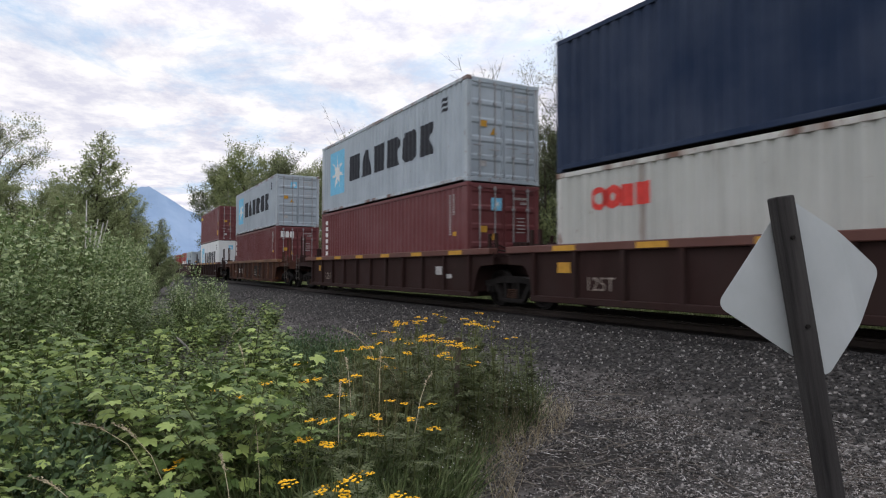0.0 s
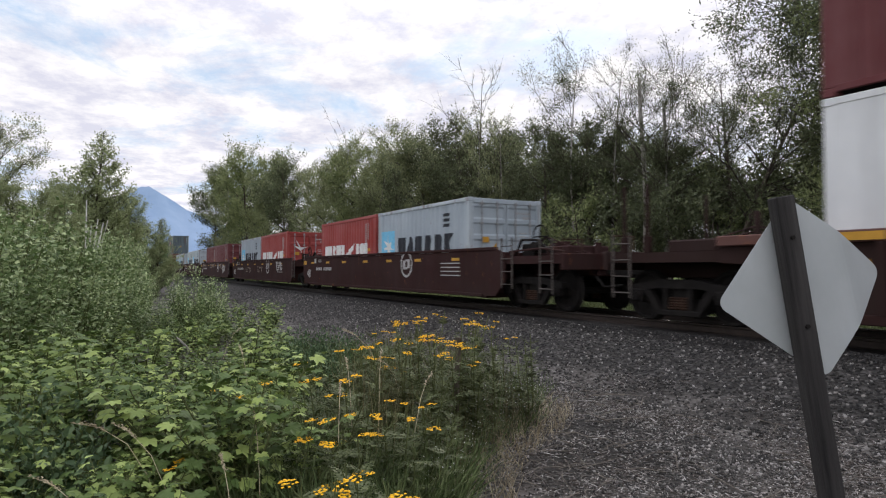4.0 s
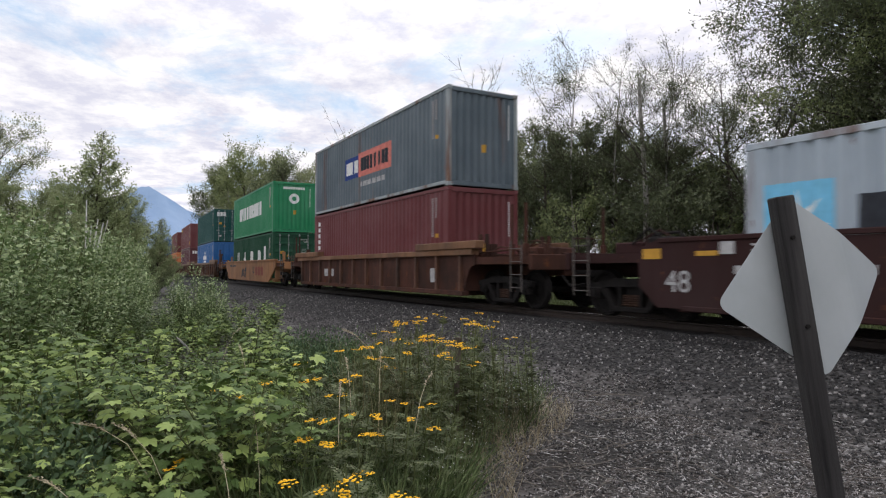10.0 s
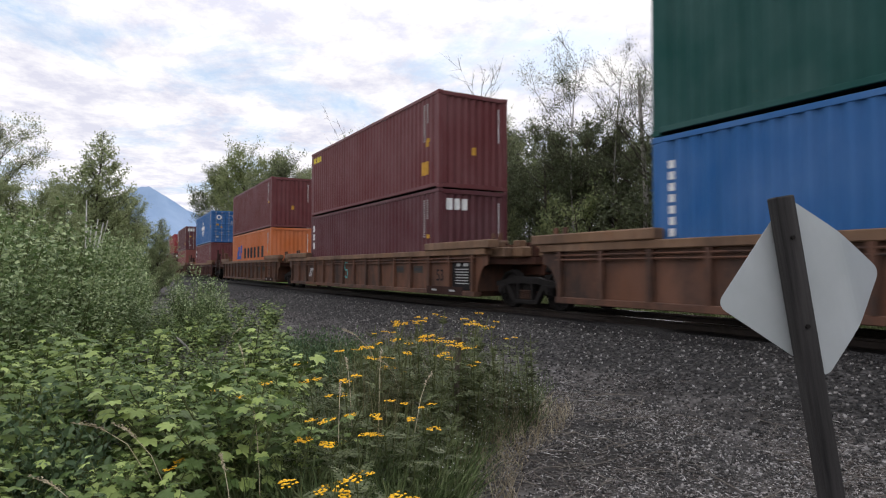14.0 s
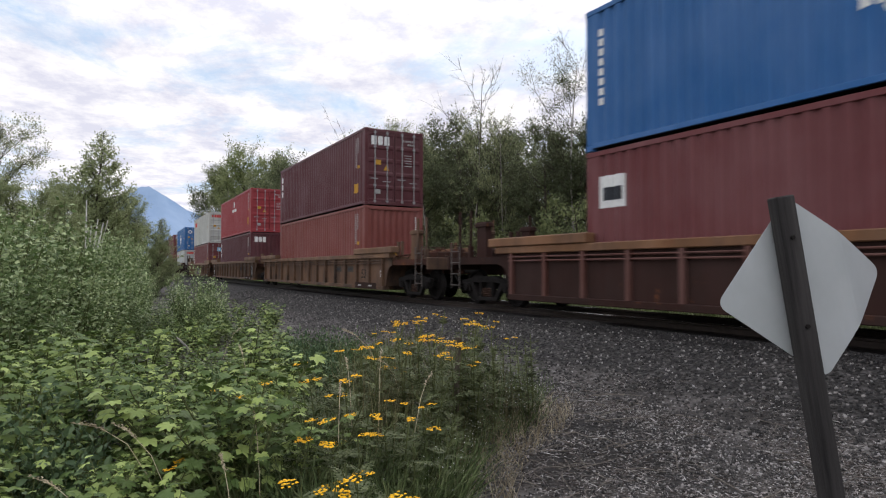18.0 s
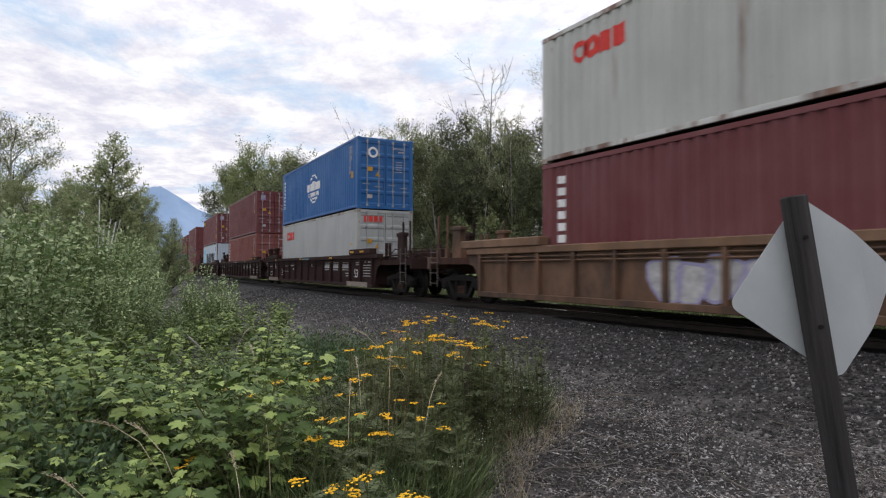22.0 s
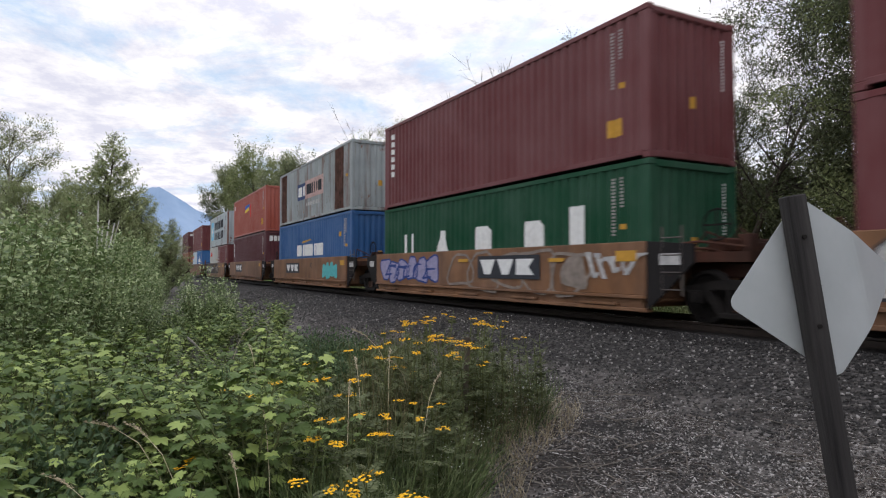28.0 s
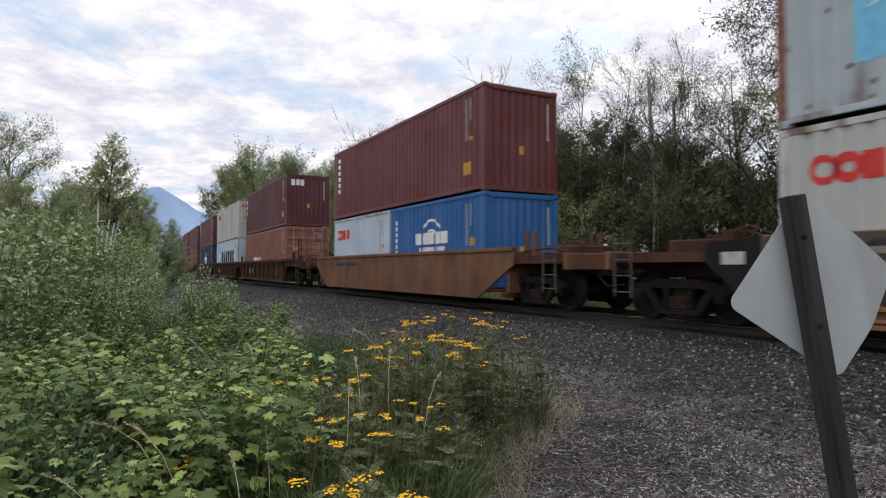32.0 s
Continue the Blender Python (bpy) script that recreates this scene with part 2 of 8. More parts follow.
# ---- mesh helpers ----
class Geo:
    """Collects vertices and faces for one mesh."""

    def __init__(self):
        self.v, self.f = [], []

    def add(self, verts, faces):
        k = len(self.v)
        self.v += [tuple(p) for p in verts]
        self.f += [tuple(i + k for i in q) for q in faces]
        return self

    def box(self, x0, x1, y0, y1, z0, z1, c=0.0):
        """A box; with c its edges are chamfered."""
        if c <= 0:
            p = [(x, y, z) for z in (z0, z1) for y in (y0, y1) for x in (x0, x1)]
            return self.add(p, [(0, 2, 3, 1), (4, 5, 7, 6), (0, 1, 5, 4), (2, 6, 7, 3), (0, 4, 6, 2), (1, 3, 7, 5)])
        bm = bmesh.new()
        bmesh.ops.create_cube(bm, size=1.0, matrix=Matrix.Translation(((x0 + x1) / 2, (y0 + y1) / 2, (z0 + z1) / 2)) @ Matrix.Diagonal((x1 - x0, y1 - y0, z1 - z0, 1)))
        bmesh.ops.bevel(bm, geom=bm.edges[:], offset=c, segments=1, affect="EDGES")
        self.bm(bm)
        return self

    def bm(self, bm):
        bm.verts.index_update()
        self.add([v.co[:] for v in bm.verts], [[v.index for v in f.verts] for f in bm.faces])
        bm.free()
        return self

    def prism(self, outline, y0, y1, axis="y"):
        """An outline in x, z (or y, z for axis x, or x, y for axis z) drawn out between y0 and y1."""
        n = len(outline)
        def at(a, b, d):
            return (a, d, b) if axis == "y" else ((d, a, b) if axis == "x" else (a, b, d))
        p = [at(a, b, y0) for a, b in outline] + [at(a, b, y1) for a, b in outline]
        return self.add(p, [tuple(range(n))[::-1], tuple(range(n, 2 * n))] + [(i, (i + 1) % n, n + (i + 1) % n, n + i) for i in range(n)])

    def tube(self, points, radii, sides=6, cap=True):
        """A round bar through the points."""
        k = len(self.v)
        pts = [Vector(p) for p in points]
        if not hasattr(radii, "__len__"):
            radii = [radii] * len(pts)
        for i, p in enumerate(pts):
            d = (pts[min(i + 1, len(pts) - 1)] - pts[max(i - 1, 0)]).normalized()
            a = d.orthogonal().normalized() if abs(d.z) < 0.98 else d.cross(Vector((0, 1, 0))).normalized()
            if abs(d.z) < 0.98:
                a = d.cross(Vector((0, 0, 1))).normalized()
            b = d.cross(a)
            for j in range(sides):
                t = 2 * math.pi * j / sides
                self.v.append(tuple(p + (a * math.cos(t) + b * math.sin(t)) * radii[i]))
        for i in range(len(pts) - 1):
            for j in range(sides):
                q, r = k + i * sides, (j + 1) % sides
                self.f.append((q + j, q + r, q + sides + r, q + sides + j))
        if cap:
            self.f.append(tuple(k + j for j in range(sides))[::-1])
            self.f.append(tuple(k + (len(pts) - 1) * sides + j for j in range(sides)))
        return self

    def disc(self, x, y, z, r, depth, axis="y", sides=20):
        d = {"x": (depth / 2, 0, 0), "y": (0, depth / 2, 0), "z": (0, 0, depth / 2)}[axis]
        return self.tube([(x - d[0], y - d[1], z - d[2]), (x + d[0], y + d[1], z + d[2])], r, sides)

    def mesh(self, name, mats, smooth=False):
        me = bpy.data.meshes.new(name)
        me.from_pydata(self.v, [], self.f)
        for m in mats if isinstance(mats, (list, tuple)) else [mats]:
            me.materials.append(m)
        if smooth:
            me.shade_smooth()
        me.update()
        return me


MESHES = {}


def cached(key, maker):
    if key not in MESHES:
        MESHES[key] = maker()
    return MESHES[key]


def part(name, me, parent, m=None, label=""):
    """One mesh object under a thing or under a part."""
    ob = new(name, me)
    ob.parent = parent
    if m is not None:
        ob.matrix_basis = m
    if label:
        tagged(ob, label)
    return ob


def thing(name, m, label, category, group="", kind=""):
    ob = new(name)
    ob.empty_display_size = 0.3
    ob.matrix_basis = m
    return tagged(ob, label, category, group, kind)

# ---- ground and track ----
def ground_height(n, x=0.0, y=0.0):
    """Height of the ground n metres from the line's centre: ballast bed, shoulder, flat."""
    a = abs(n)
    if a < 1.75:
        z = -0.31
    elif a < 4.1:
        k = (a - 1.75) / 2.35
        z = -0.31 + (GROUND_Z + 0.31) * (k * k * (3 - 2 * k) * 0.35 + k * 0.65)
    else:
        z = GROUND_Z
    if a > 1.6:
        soft = min(1.0, (a - 1.6) / 2)
        z += soft * (0.05 * noise.noise((x * 0.35, y * 0.35, 0)) + 0.025 * noise.noise((x * 1.4, y * 1.4, 3)))
    if n < -4.0:
        k = min(1.0, (-n - 4.0) / 1.6)
        z += 0.28 * k * k * (3 - 2 * k) + min(0.4, max(0.0, -n - 5.6) * 0.05)
    return z


def ground_at(x, y):
    return ground_height(float(line_y(x)) - y, x, y)


def grid_steps(near, far, fine, grow):
    out, w, p = [0.0], fine, 0.0
    while p < far:
        p += w
        out.append(p)
        if p > near:
            w *= grow
    return out


def ground_mat():
    k = Nodes("ballast_and_dirt").set(Roughness=0.95, Specular_IOR_Level=0.2)
    grain = k.noise(26, 6, 0.7, shift=False)
    stones = k.t.nodes.new("ShaderNodeTexVoronoi")
    stones.inputs["Scale"].default_value = 17.0
    k.link(k.where(shift=False), stones.inputs["Vector"])
    tint = k.ramp(stones.outputs["Color"], [(0.1, (0.014, 0.012, 0.011)), (0.55, (0.034, 0.031, 0.028)), (0.95, (0.11, 0.10, 0.094))])
    dirt = k.mix(k.ramp(k.noise(1.1, 4, 0.6, shift=False), [(0.40, grey(0)), (0.56, grey(0.85))]), k.ramp(k.noise(4.0, 8, 0.7, shift=False), [(0.32, (0.070, 0.062, 0.057)), (0.68, (0.27, 0.245, 0.225))]), (0.030, 0.025, 0.021))
    sep = k.t.nodes.new("ShaderNodeSeparateXYZ")
    k.link(k.co.outputs["Object"], sep.inputs[0])
    flat = k.t.nodes.new("ShaderNodeMapRange")
    flat.inputs["From Min"].default_value, flat.inputs["From Max"].default_value = -0.70, -0.82
    k.link(sep.outputs[2], flat.inputs["Value"])
    part_dirt = k.t.nodes.new("ShaderNodeMath"); part_dirt.operation = "MULTIPLY"; part_dirt.inputs[1].default_value = 0.8
    k.link(flat.outputs[0], part_dirt.inputs[0])
    a = radians(YAW)
    hub = k.t.nodes.new("ShaderNodeVectorMath"); hub.operation = "DISTANCE"
    hub.inputs[1].default_value = (-5.75 * math.sin(a) + 1.6 * math.cos(a), 5.75 * math.cos(a) + 1.6 * math.sin(a), GROUND_Z)
    k.link(k.co.outputs["Object"], hub.inputs[0])
    ragged = k.t.nodes.new("ShaderNodeMath"); ragged.operation = "MULTIPLY_ADD"; ragged.inputs[1].default_value = 1.6
    k.link(k.noise(1.8, 6, 0.65, shift=False), ragged.inputs[0]); k.link(hub.outputs["Value"], ragged.inputs[2])
    damp = k.t.nodes.new("ShaderNodeMapRange")
    damp.inputs["From Min"].default_value, damp.inputs["From Max"].default_value = 2.3, 1.4
    k.link(ragged.outputs[0], damp.inputs["Value"])
    dirt = k.mix(damp.outputs[0], dirt, (0.020, 0.017, 0.015))
    k.colour(k.mix(0.15, k.mix(part_dirt.outputs[0], tint, dirt), k.ramp(grain, [(0.3, grey(0.02)), (0.75, grey(0.16))])))
    k.bump(stones.outputs["Distance"], 0.9, 0.05)
    return k.m


def grass_floor_mat():
    k = Nodes("grassy_soil").set(Roughness=1.0, Specular_IOR_Level=0.1)
    k.colour(k.mix(k.noise(0.8, 6, shift=False), (0.055, 0.075, 0.022), (0.12, 0.16, 0.045)))
    k.bump(k.noise(12, 6, shift=False), 0.8, 0.08)
    return k.m


def build_ground():
    xs = grid_steps(14, 3600, 0.35, 1.16)
    xs = [-x for x in xs[:0:-1]] + xs
    xs = [x - 6.0 for x in xs]
    ns = grid_steps(11, 3600, 0.25, 1.16)
    ns = [-q for q in ns[:0:-1]] + ns
    v, f = [], []
    for x in xs:
        ly = float(line_y(x))
        for q in ns:
            v.append((x, ly - q, ground_height(q, x, ly - q)))
    w = len(ns)
    mats = []
    for i in range(len(xs) - 1):
        for j in range(w - 1):
            f.append((i * w + j, i * w + j + 1, (i + 1) * w + j + 1, (i + 1) * w + j))
            q, x = ns[j], xs[i]
            # index 2, the bed: oil stain, with shade under the train put into its black
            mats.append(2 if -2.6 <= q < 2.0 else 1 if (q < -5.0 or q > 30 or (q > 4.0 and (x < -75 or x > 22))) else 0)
    me = bpy.data.meshes.new("ground")
    me.from_pydata(v, [], f)
    me.materials.append(ground_mat())
    me.materials.append(grass_floor_mat())
    me.materials.append(plain("oily_shaded_ballast", (0.018, 0.016, 0.015), 0.85, 0, 0.45, 14.0, 0.9))
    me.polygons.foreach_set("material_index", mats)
    me.shade_smooth()
    tagged(new("ground", me), "dark grey ballast and trodden dirt with grass beyond", "ground", kind="structure")


TIE_MAT = plain("tie_tarred_wood", (0.022, 0.018, 0.016), 0.9, 0, 0.4, 6.0, 0.6)
RAIL_MAT = plain("rail_rusty_steel", (0.035, 0.024, 0.019), 0.6, 0.4, 0.3)
RAIL_TOP = plain("rail_head_worn", (0.50, 0.50, 0.50), 0.25, 1.0, 0.15)


def build_track():
    track = thing("railway_track", pose(0, 0, 0), "rusty steel rails on tarred wooden sleepers in ballast", "railway track", kind="structure")
    profile = [(-0.07, -0.17), (0.07, -0.17), (0.07, -0.155), (0.012, -0.135), (0.012, -0.05), (0.036, -0.035), (0.036, -0.004), (0.026, 0), (-0.026, 0), (-0.036, -0.004), (-0.036, -0.035), (-0.012, -0.05), (-0.012, -0.135), (-0.07, -0.155)]
    steps = [-1150, -700, -400, -300, -250, -200, -170] + [-150 + 5 * i for i in range(36)] + [60, 150, 400, 640]
    for side in (0.753, -0.753):
        v, f = [], []
        k = len(profile)
        for s in steps:
            for a, b in profile:
                v.append(place(s, side + a, RAIL_Z + b)[:])
        for i in range(len(steps) - 1):
            for j in range(k):
                f.append((i * k + j, i * k + (j + 1) % k, (i + 1) * k + (j + 1) % k, (i + 1) * k + j))
        me = bpy.data.meshes.new("rail")
        me.from_pydata(v, [], f)
        me.materials.append(RAIL_MAT); me.materials.append(RAIL_TOP)
        me.polygons.foreach_set("material_index", [1 if (q % k) in (6, 7, 8) else 0 for q in range(len(f))])
        part("rail", me, track)
    tie = cached("tie", lambda: Geo().box(-0.115, 0.115, -1.30, 1.30, -0.17, 0.0, 0.012).mesh("tie", TIE_MAT))
    rng = random.Random(3)
    for i in range(150):
        s = 12 - i * 0.52
        p = place(s)
        part("sleeper", tie, track, pose(p.x, p.y + rng.uniform(-0.03, 0.03), RAIL_Z - 0.172 + rng.uniform(-0.008, 0.008), 0, 0, math.degrees(heading(s)) + rng.uniform(-0.7, 0.7)))


build_ground()
build_track()

# ---- shipping containers ----
WIDE = 2.438
HIGH, LOW = 2.896, 2.591
LONG40, LONG20 = 12.192, 6.058


def corrugation(length, pitch=0.278, depth=0.048, margin=0.16):
    """Breakpoints (x, inset) of a side wall's folds."""
    n = max(1, int((length - 2 * margin) / pitch))
    x = -n * pitch / 2
    pts = [(-length / 2 + 0.10, 0.012)]
    for i in range(n):
        for dx, d in ((0, 0), (0.072, 0), (0.140, depth), (0.210, depth)):
            pts.append((x + dx * pitch / 0.278, 0.012 + d))
        x += pitch
    pts.append((x, 0.012))
    pts.append((length / 2 - 0.10, 0.012))
    return pts


def folded(pts, z0, z1, mapping):
    """A folded sheet: mapping(x, inset, z) gives the place."""
    v, f = [], []
    for x, d in pts:
        v += [mapping(x, d, z0), mapping(x, d, z1)]
    for i in range(len(pts) - 1):
        f.append((2 * i, 2 * i + 2, 2 * i + 3, 2 * i + 1))
    return v, f


def clip(poly, x0, x1):
    for edge, keep in ((x0, 1), (x1, -1)):
        out = []
        for i in range(len(poly)):
            a, b = poly[i - 1], poly[i]
            ia, ib = (a[0] - edge) * keep >= 0, (b[0] - edge) * keep >= 0
            if ia != ib:
                t = (edge - a[0]) / (b[0] - a[0])
                out.append((edge, a[1] + t * (b[1] - a[1])))
            if ib:
                out.append(b)
        poly = out
        if len(poly) < 3:
            return []
    return poly


def lay(g, polys, pts, mapping, lift=0.004):
    """Flat shapes painted on a folded sheet, cut at its folds."""
    for poly in polys:
        lo, hi = min(p[0] for p in poly), max(p[0] for p in poly)
        for (xa, da), (xb, db) in zip(pts, pts[1:]):
            if xb <= lo or xa >= hi or xb - xa < 1e-6:
                continue
            q = clip(poly, max(lo, xa), min(hi, xb))
            if len(q) > 2:
                g.add([mapping(x, da + (db - da) * (x - xa) / (xb - xa) - lift, z) for x, z in q], [tuple(range(len(q)))])


def rect(x0, x1, z0, z1):
    return [(x0, z0), (x1, z0), (x1, z1), (x0, z1)]


# plain forms in a unit square, for lettering that is not spelled out
FORMS = {
    "b": ((0, 0), (1, 0), (1, 1), (0, 1)),
    "a": ((0, 0), (1, 0), (0.70, 1), (0.30, 1)),
    "v": ((0.30, 0), (0.70, 0), (1, 1), (0, 1)),
    "r": ((0, 0), (1, 0), (0.86, 0.42), (1, 0.66), (1, 0.84), (0.84, 1), (0, 1)),
    "k": ((0, 0), (1, 0), (0.72, 0.5), (1, 1), (0, 1)),
    "s": ((0.14, 0), (0.86, 0), (1, 0.16), (1, 0.84), (0.86, 1), (0.14, 1), (0, 0.84), (0, 0.16)),
}


def blocks(x0, z0, height, n, advance, gap=0.22, slant=0.0, forms="bsbr"):
    """One plain solid form for each character."""
    out = []
    for i in range(n):
        a, w = x0 + i * advance, advance * (1 - gap)
        out.append([(a + x * w + slant * z * height, z0 + z * height) for x, z in FORMS[forms[i % len(forms)]]])
    return out


def each(ink, polys, k=1):
    """Every k shapes are one piece."""
    return [(ink, polys[i:i + k], "letter_bar") for i in range(0, len(polys), k)]


def column(x0, z1, n, step, w, h):
    """Small characters one above the other."""
    return [rect(x0, x0 + w, z1 - i * step - h, z1 - i * step) for i in range(n)]


def star(cx, cz, r, points=7):
    out = []
    for i in range(points):
        t = 2 * math.pi * i / points + math.pi / 2
        d = 0.30
        out.append([(cx, cz), (cx + r * d * math.cos(t - math.pi / points), cz + r * d * math.sin(t - math.pi / points)),
                    (cx + r * math.cos(t), cz + r * math.sin(t)), (cx + r * d * math.cos(t + math.pi / points), cz + r * d * math.sin(t + math.pi / points))])
    return out


def ring(cx, cz, r0, r1, n=18, a0=0.0, a1=2 * math.pi):
    out = []
    for i in range(n):
        t, u = a0 + (a1 - a0) * i / n, a0 + (a1 - a0) * (i + 1) / n
        out.append([(cx + r0 * math.cos(t), cz + r0 * math.sin(t)), (cx + r1 * math.cos(t), cz + r1 * math.sin(t)), (cx + r1 * math.cos(u), cz + r1 * math.sin(u)), (cx + r0 * math.cos(u), cz + r0 * math.sin(u))])
    return out


def flakes(seed, n, x0, x1, z0, z1, long):
    """Rust that has broken through along the folds: narrow upright patches, more of them low down."""
    r = random.Random(seed)
    out = []
    for i in range(n):
        x = x0 + 0.278 * int(r.uniform(0, (x1 - x0) / 0.278)) + r.uniform(0, 0.08)
        z = z0 + (z1 - z0) * r.uniform(0, 1) ** 1.8
        w, t = r.uniform(0.03, 0.11), r.uniform(0.3, 1.0) * long
        out.append([(x, z), (x + w, z + 0.02), (x + 0.9 * w, min(z + t, z1 + 0.1)), (x + 0.15 * w, min(z + 0.8 * t, z1 + 0.1))])
    return out


def side_marks(kind, l, h):
    """What is painted on the near side: pieces of (ink, shapes, name). x runs towards the front end."""
    r = l / 2
    out = []
    ids = [("smallwhite", column(r - 1.00, h - 0.28, 17, 0.068, 0.052, 0.044) + column(r - 0.76, h - 0.28, 9, 0.068, 0.052, 0.044), "small_lettering"), ("yellow", [rect(r - 0.78, r - 0.66, h * 0.50, h * 0.54)], "label_patch")]

    def tag(x0, x1, z0, z1, ink="yellow"):
        out.append((ink, [rect(x0, x1, z0, z1)], "label_patch"))
    if kind in ("star_word", "star_words"):      # blue square with a star, then a long dark word
        ids = [("black", column(r - 1.5, h - 0.35, 3, 0.15, 0.45, 0.09), "small_lettering")]
        if l > 9:
            x0, x1, z0, z1 = -5.0, -3.32, 0.70, 2.48
            w0, w1, b0, b1 = -2.76, 4.40, 1.06, 2.02
        else:
            x0, x1, z0, z1 = -2.72, -1.72, 0.84, 1.92
            w0, w1, b0, b1 = -1.42, 2.20, 1.05, 1.66
        if h < 2.7 and l > 9:
            z0, z1, b0, b1 = 0.5, 2.2, 0.9, 1.8
        out.append(("sky", [rect(x0, x1, z0, z1)], "emblem"))
        out.append(("white", star((x0 + x1) / 2, (z0 + z1) / 2, (x1 - x0) * 0.44), "emblem_star"))
        if kind == "star_words":
            out += [("rustred", [[(4.50, 1.62), (4.58, 1.80), (4.72, 1.78), (4.76, 1.50), (4.70, 0.9), (4.66, 0.42), (4.60, 0.42), (4.56, 1.0)], [(3.5, 1.50), (4.5, 1.54), (4.5, 1.60), (3.7, 1.55)]], "rust_streak"), ("rustred", flakes(31, 16, 5.2, 5.85, 0.2, h - 0.6, 0.2), "rust_flakes"), ("rustorange", flakes(8, 46, -5.7, 5.8, 0.18, 0.42, 0.10), "rust_flakes"), ("rust", flakes(9, 40, -5.7, 5.8, 0.2, h - 0.2, 0.09), "rust_flakes")]
        if kind == "star_word":
            out += each("black", blocks(w0, b0, b1 - b0, 6, (w1 - w0) / 6, 0.20, 0.05, "babrsk"))
        else:
            out += each("black", blocks(-2.7, 1.62, 0.74, 6, 1.05, 0.20, 0.05, "babrsk")) + each("black", blocks(-2.7, 0.68, 0.68, 7, 0.90, 0.22, 0.05, "sbabasb"))
    elif kind == "red_word":                     # red rings and a bar
        x, z, k = -r + 1.05 if l > 9 else -r + 0.45, h - 0.87, 0.72 if l > 9 else 0.66
        out.append(("red", ring(x + 0.30 * k, z + 0.31 * k, 0.17 * k, 0.33 * k, 14), "letter_bar"))
        out.append(("red", ring(x + 0.80 * k, z + 0.31 * k, 0.12 * k, 0.33 * k, 14), "letter_bar"))
        out.append(("red", [rect(x + 1.08 * k, x + 1.52 * k, z + 0.02 * k, z + 0.60 * k)], "letter_bar"))
        out.append(("red", [rect(x + 1.66 * k, x + 2.1 * k, z + 0.02 * k, z + 0.60 * k)], "letter_bar"))
    elif kind == "left_column":                  # white capitals down the left edge
        out += each("white", column(-r + 0.55, h - 0.32, 6, 0.26, 0.24, 0.17), 1)
        tag(r - 1.15, r - 0.72, h * 0.18, h * 0.30)
    elif kind == "short_column":
        out += each("white", column(-r + 0.32, h - 0.42, 3, 0.38, 0.19, 0.28), 1)
        tag(r - 1.15, r - 0.72, h * 0.18, h * 0.30)
    elif kind == "yellow_word":
        out += each("lemon", blocks(-r + 0.30, h - 0.50, 0.24, 6, 0.17, 0.15, 0.1))
        tag(r - 1.20, r - 0.70, h * 0.16, h * 0.30)
        tag(r - 0.9, r - 0.7, h * 0.45, h * 0.52)
    elif kind in ("boxes_word", "boxes_faded"):                   # dark box and salmon box with words in them
        out.append(("navy" if kind == "boxes_word" else "fadednavy", [rect(-2.28, -0.80, 1.12, 1.95)], "emblem"))
        out.append(("pink" if kind == "boxes_word" else "palepink", [rect(-0.78, 2.10, 1.10, 2.0)], "emblem"))
        if kind == "boxes_faded":
            out[:0] = [("rust", [rect(-5.6, -4.6, 0.18, h - 0.11)], "rust_panel"), ("rust", [rect(3.75, 5.05, 0.18, h - 0.11)], "rust_panel"), ("rust", flakes(5, 70, -5.7, 5.8, 0.2, h - 0.3, 0.35), "rust_flakes"), ("rustorange", flakes(6, 60, -5.7, 5.8, 0.2, h - 0.3, 0.45), "rust_flakes")]
        out += each("white", blocks(-2.12, 1.30, 0.48, 3, 0.42, 0.2))
        out += each("black", blocks(-0.62, 1.30, 0.50, 8, 0.32, 0.25))
        out.append(("palewhite", blocks(-0.6, 0.72, 0.18, 13, 0.17, 0.2), "small_lettering"))
    elif kind == "long_word":                    # large white capitals above the middle
        out += each("white", blocks(-3.86, 1.20, 0.83, 9, 0.785, 0.16, 0.0, "bvbrsrbbb"))
    elif kind == "wide_letters":                 # very wide spaced white capitals, low down
        out.append(("white", [rect(-4.55, -4.33, 0.85, 1.65), rect(-4.02, -3.80, 0.85, 1.65)], "letter_bar"))
        for x, form in ((-2.25, "a"), (-0.05, "s"), (2.15, "s")):
            out.append(("white", blocks(x, 0.85, 0.80, 1, 0.95, 0.2, 0.0, form), "letter_bar"))
        out.append(("white", [rect(3.78, 4.28, 0.85, 1.86)], "letter_bar"))
    elif kind == "globe":                        # white globe lines with a word across
        z, x = 1.46, -0.06
        if h < 2.7:
            z = 1.36
        out.append(("white", ring(x, z, 0.62, 0.70, 14, 0.62, 2.52) + ring(x, z + 0.02, 0.30, 0.37, 8, 0.75, 2.4), "emblem"))
        out.append(("white", ring(x, z, 0.62, 0.70, 14, 3.75, 5.68) + ring(x, z - 0.12, 0.34, 0.41, 8, 3.9, 5.5), "emblem"))
        out += each("white", blocks(x - 1.03, z - 0.08, 0.36, 5, 0.42, 0.14))
        out.append(("white", blocks(x - 0.86, z - 0.36, 0.19, 8, 0.215, 0.2), "small_lettering"))
        out.append(("white", column(-r + 0.35, h - 0.45, 8, 0.2, 0.10, 0.14), "small_lettering"))
        tag(r - 0.78, r - 0.58, h * 0.45, h * 0.52)
    elif kind == "blue_mark":                    # leaning blue shape, then tall dark letters
        x, z = -4.40, 1.18
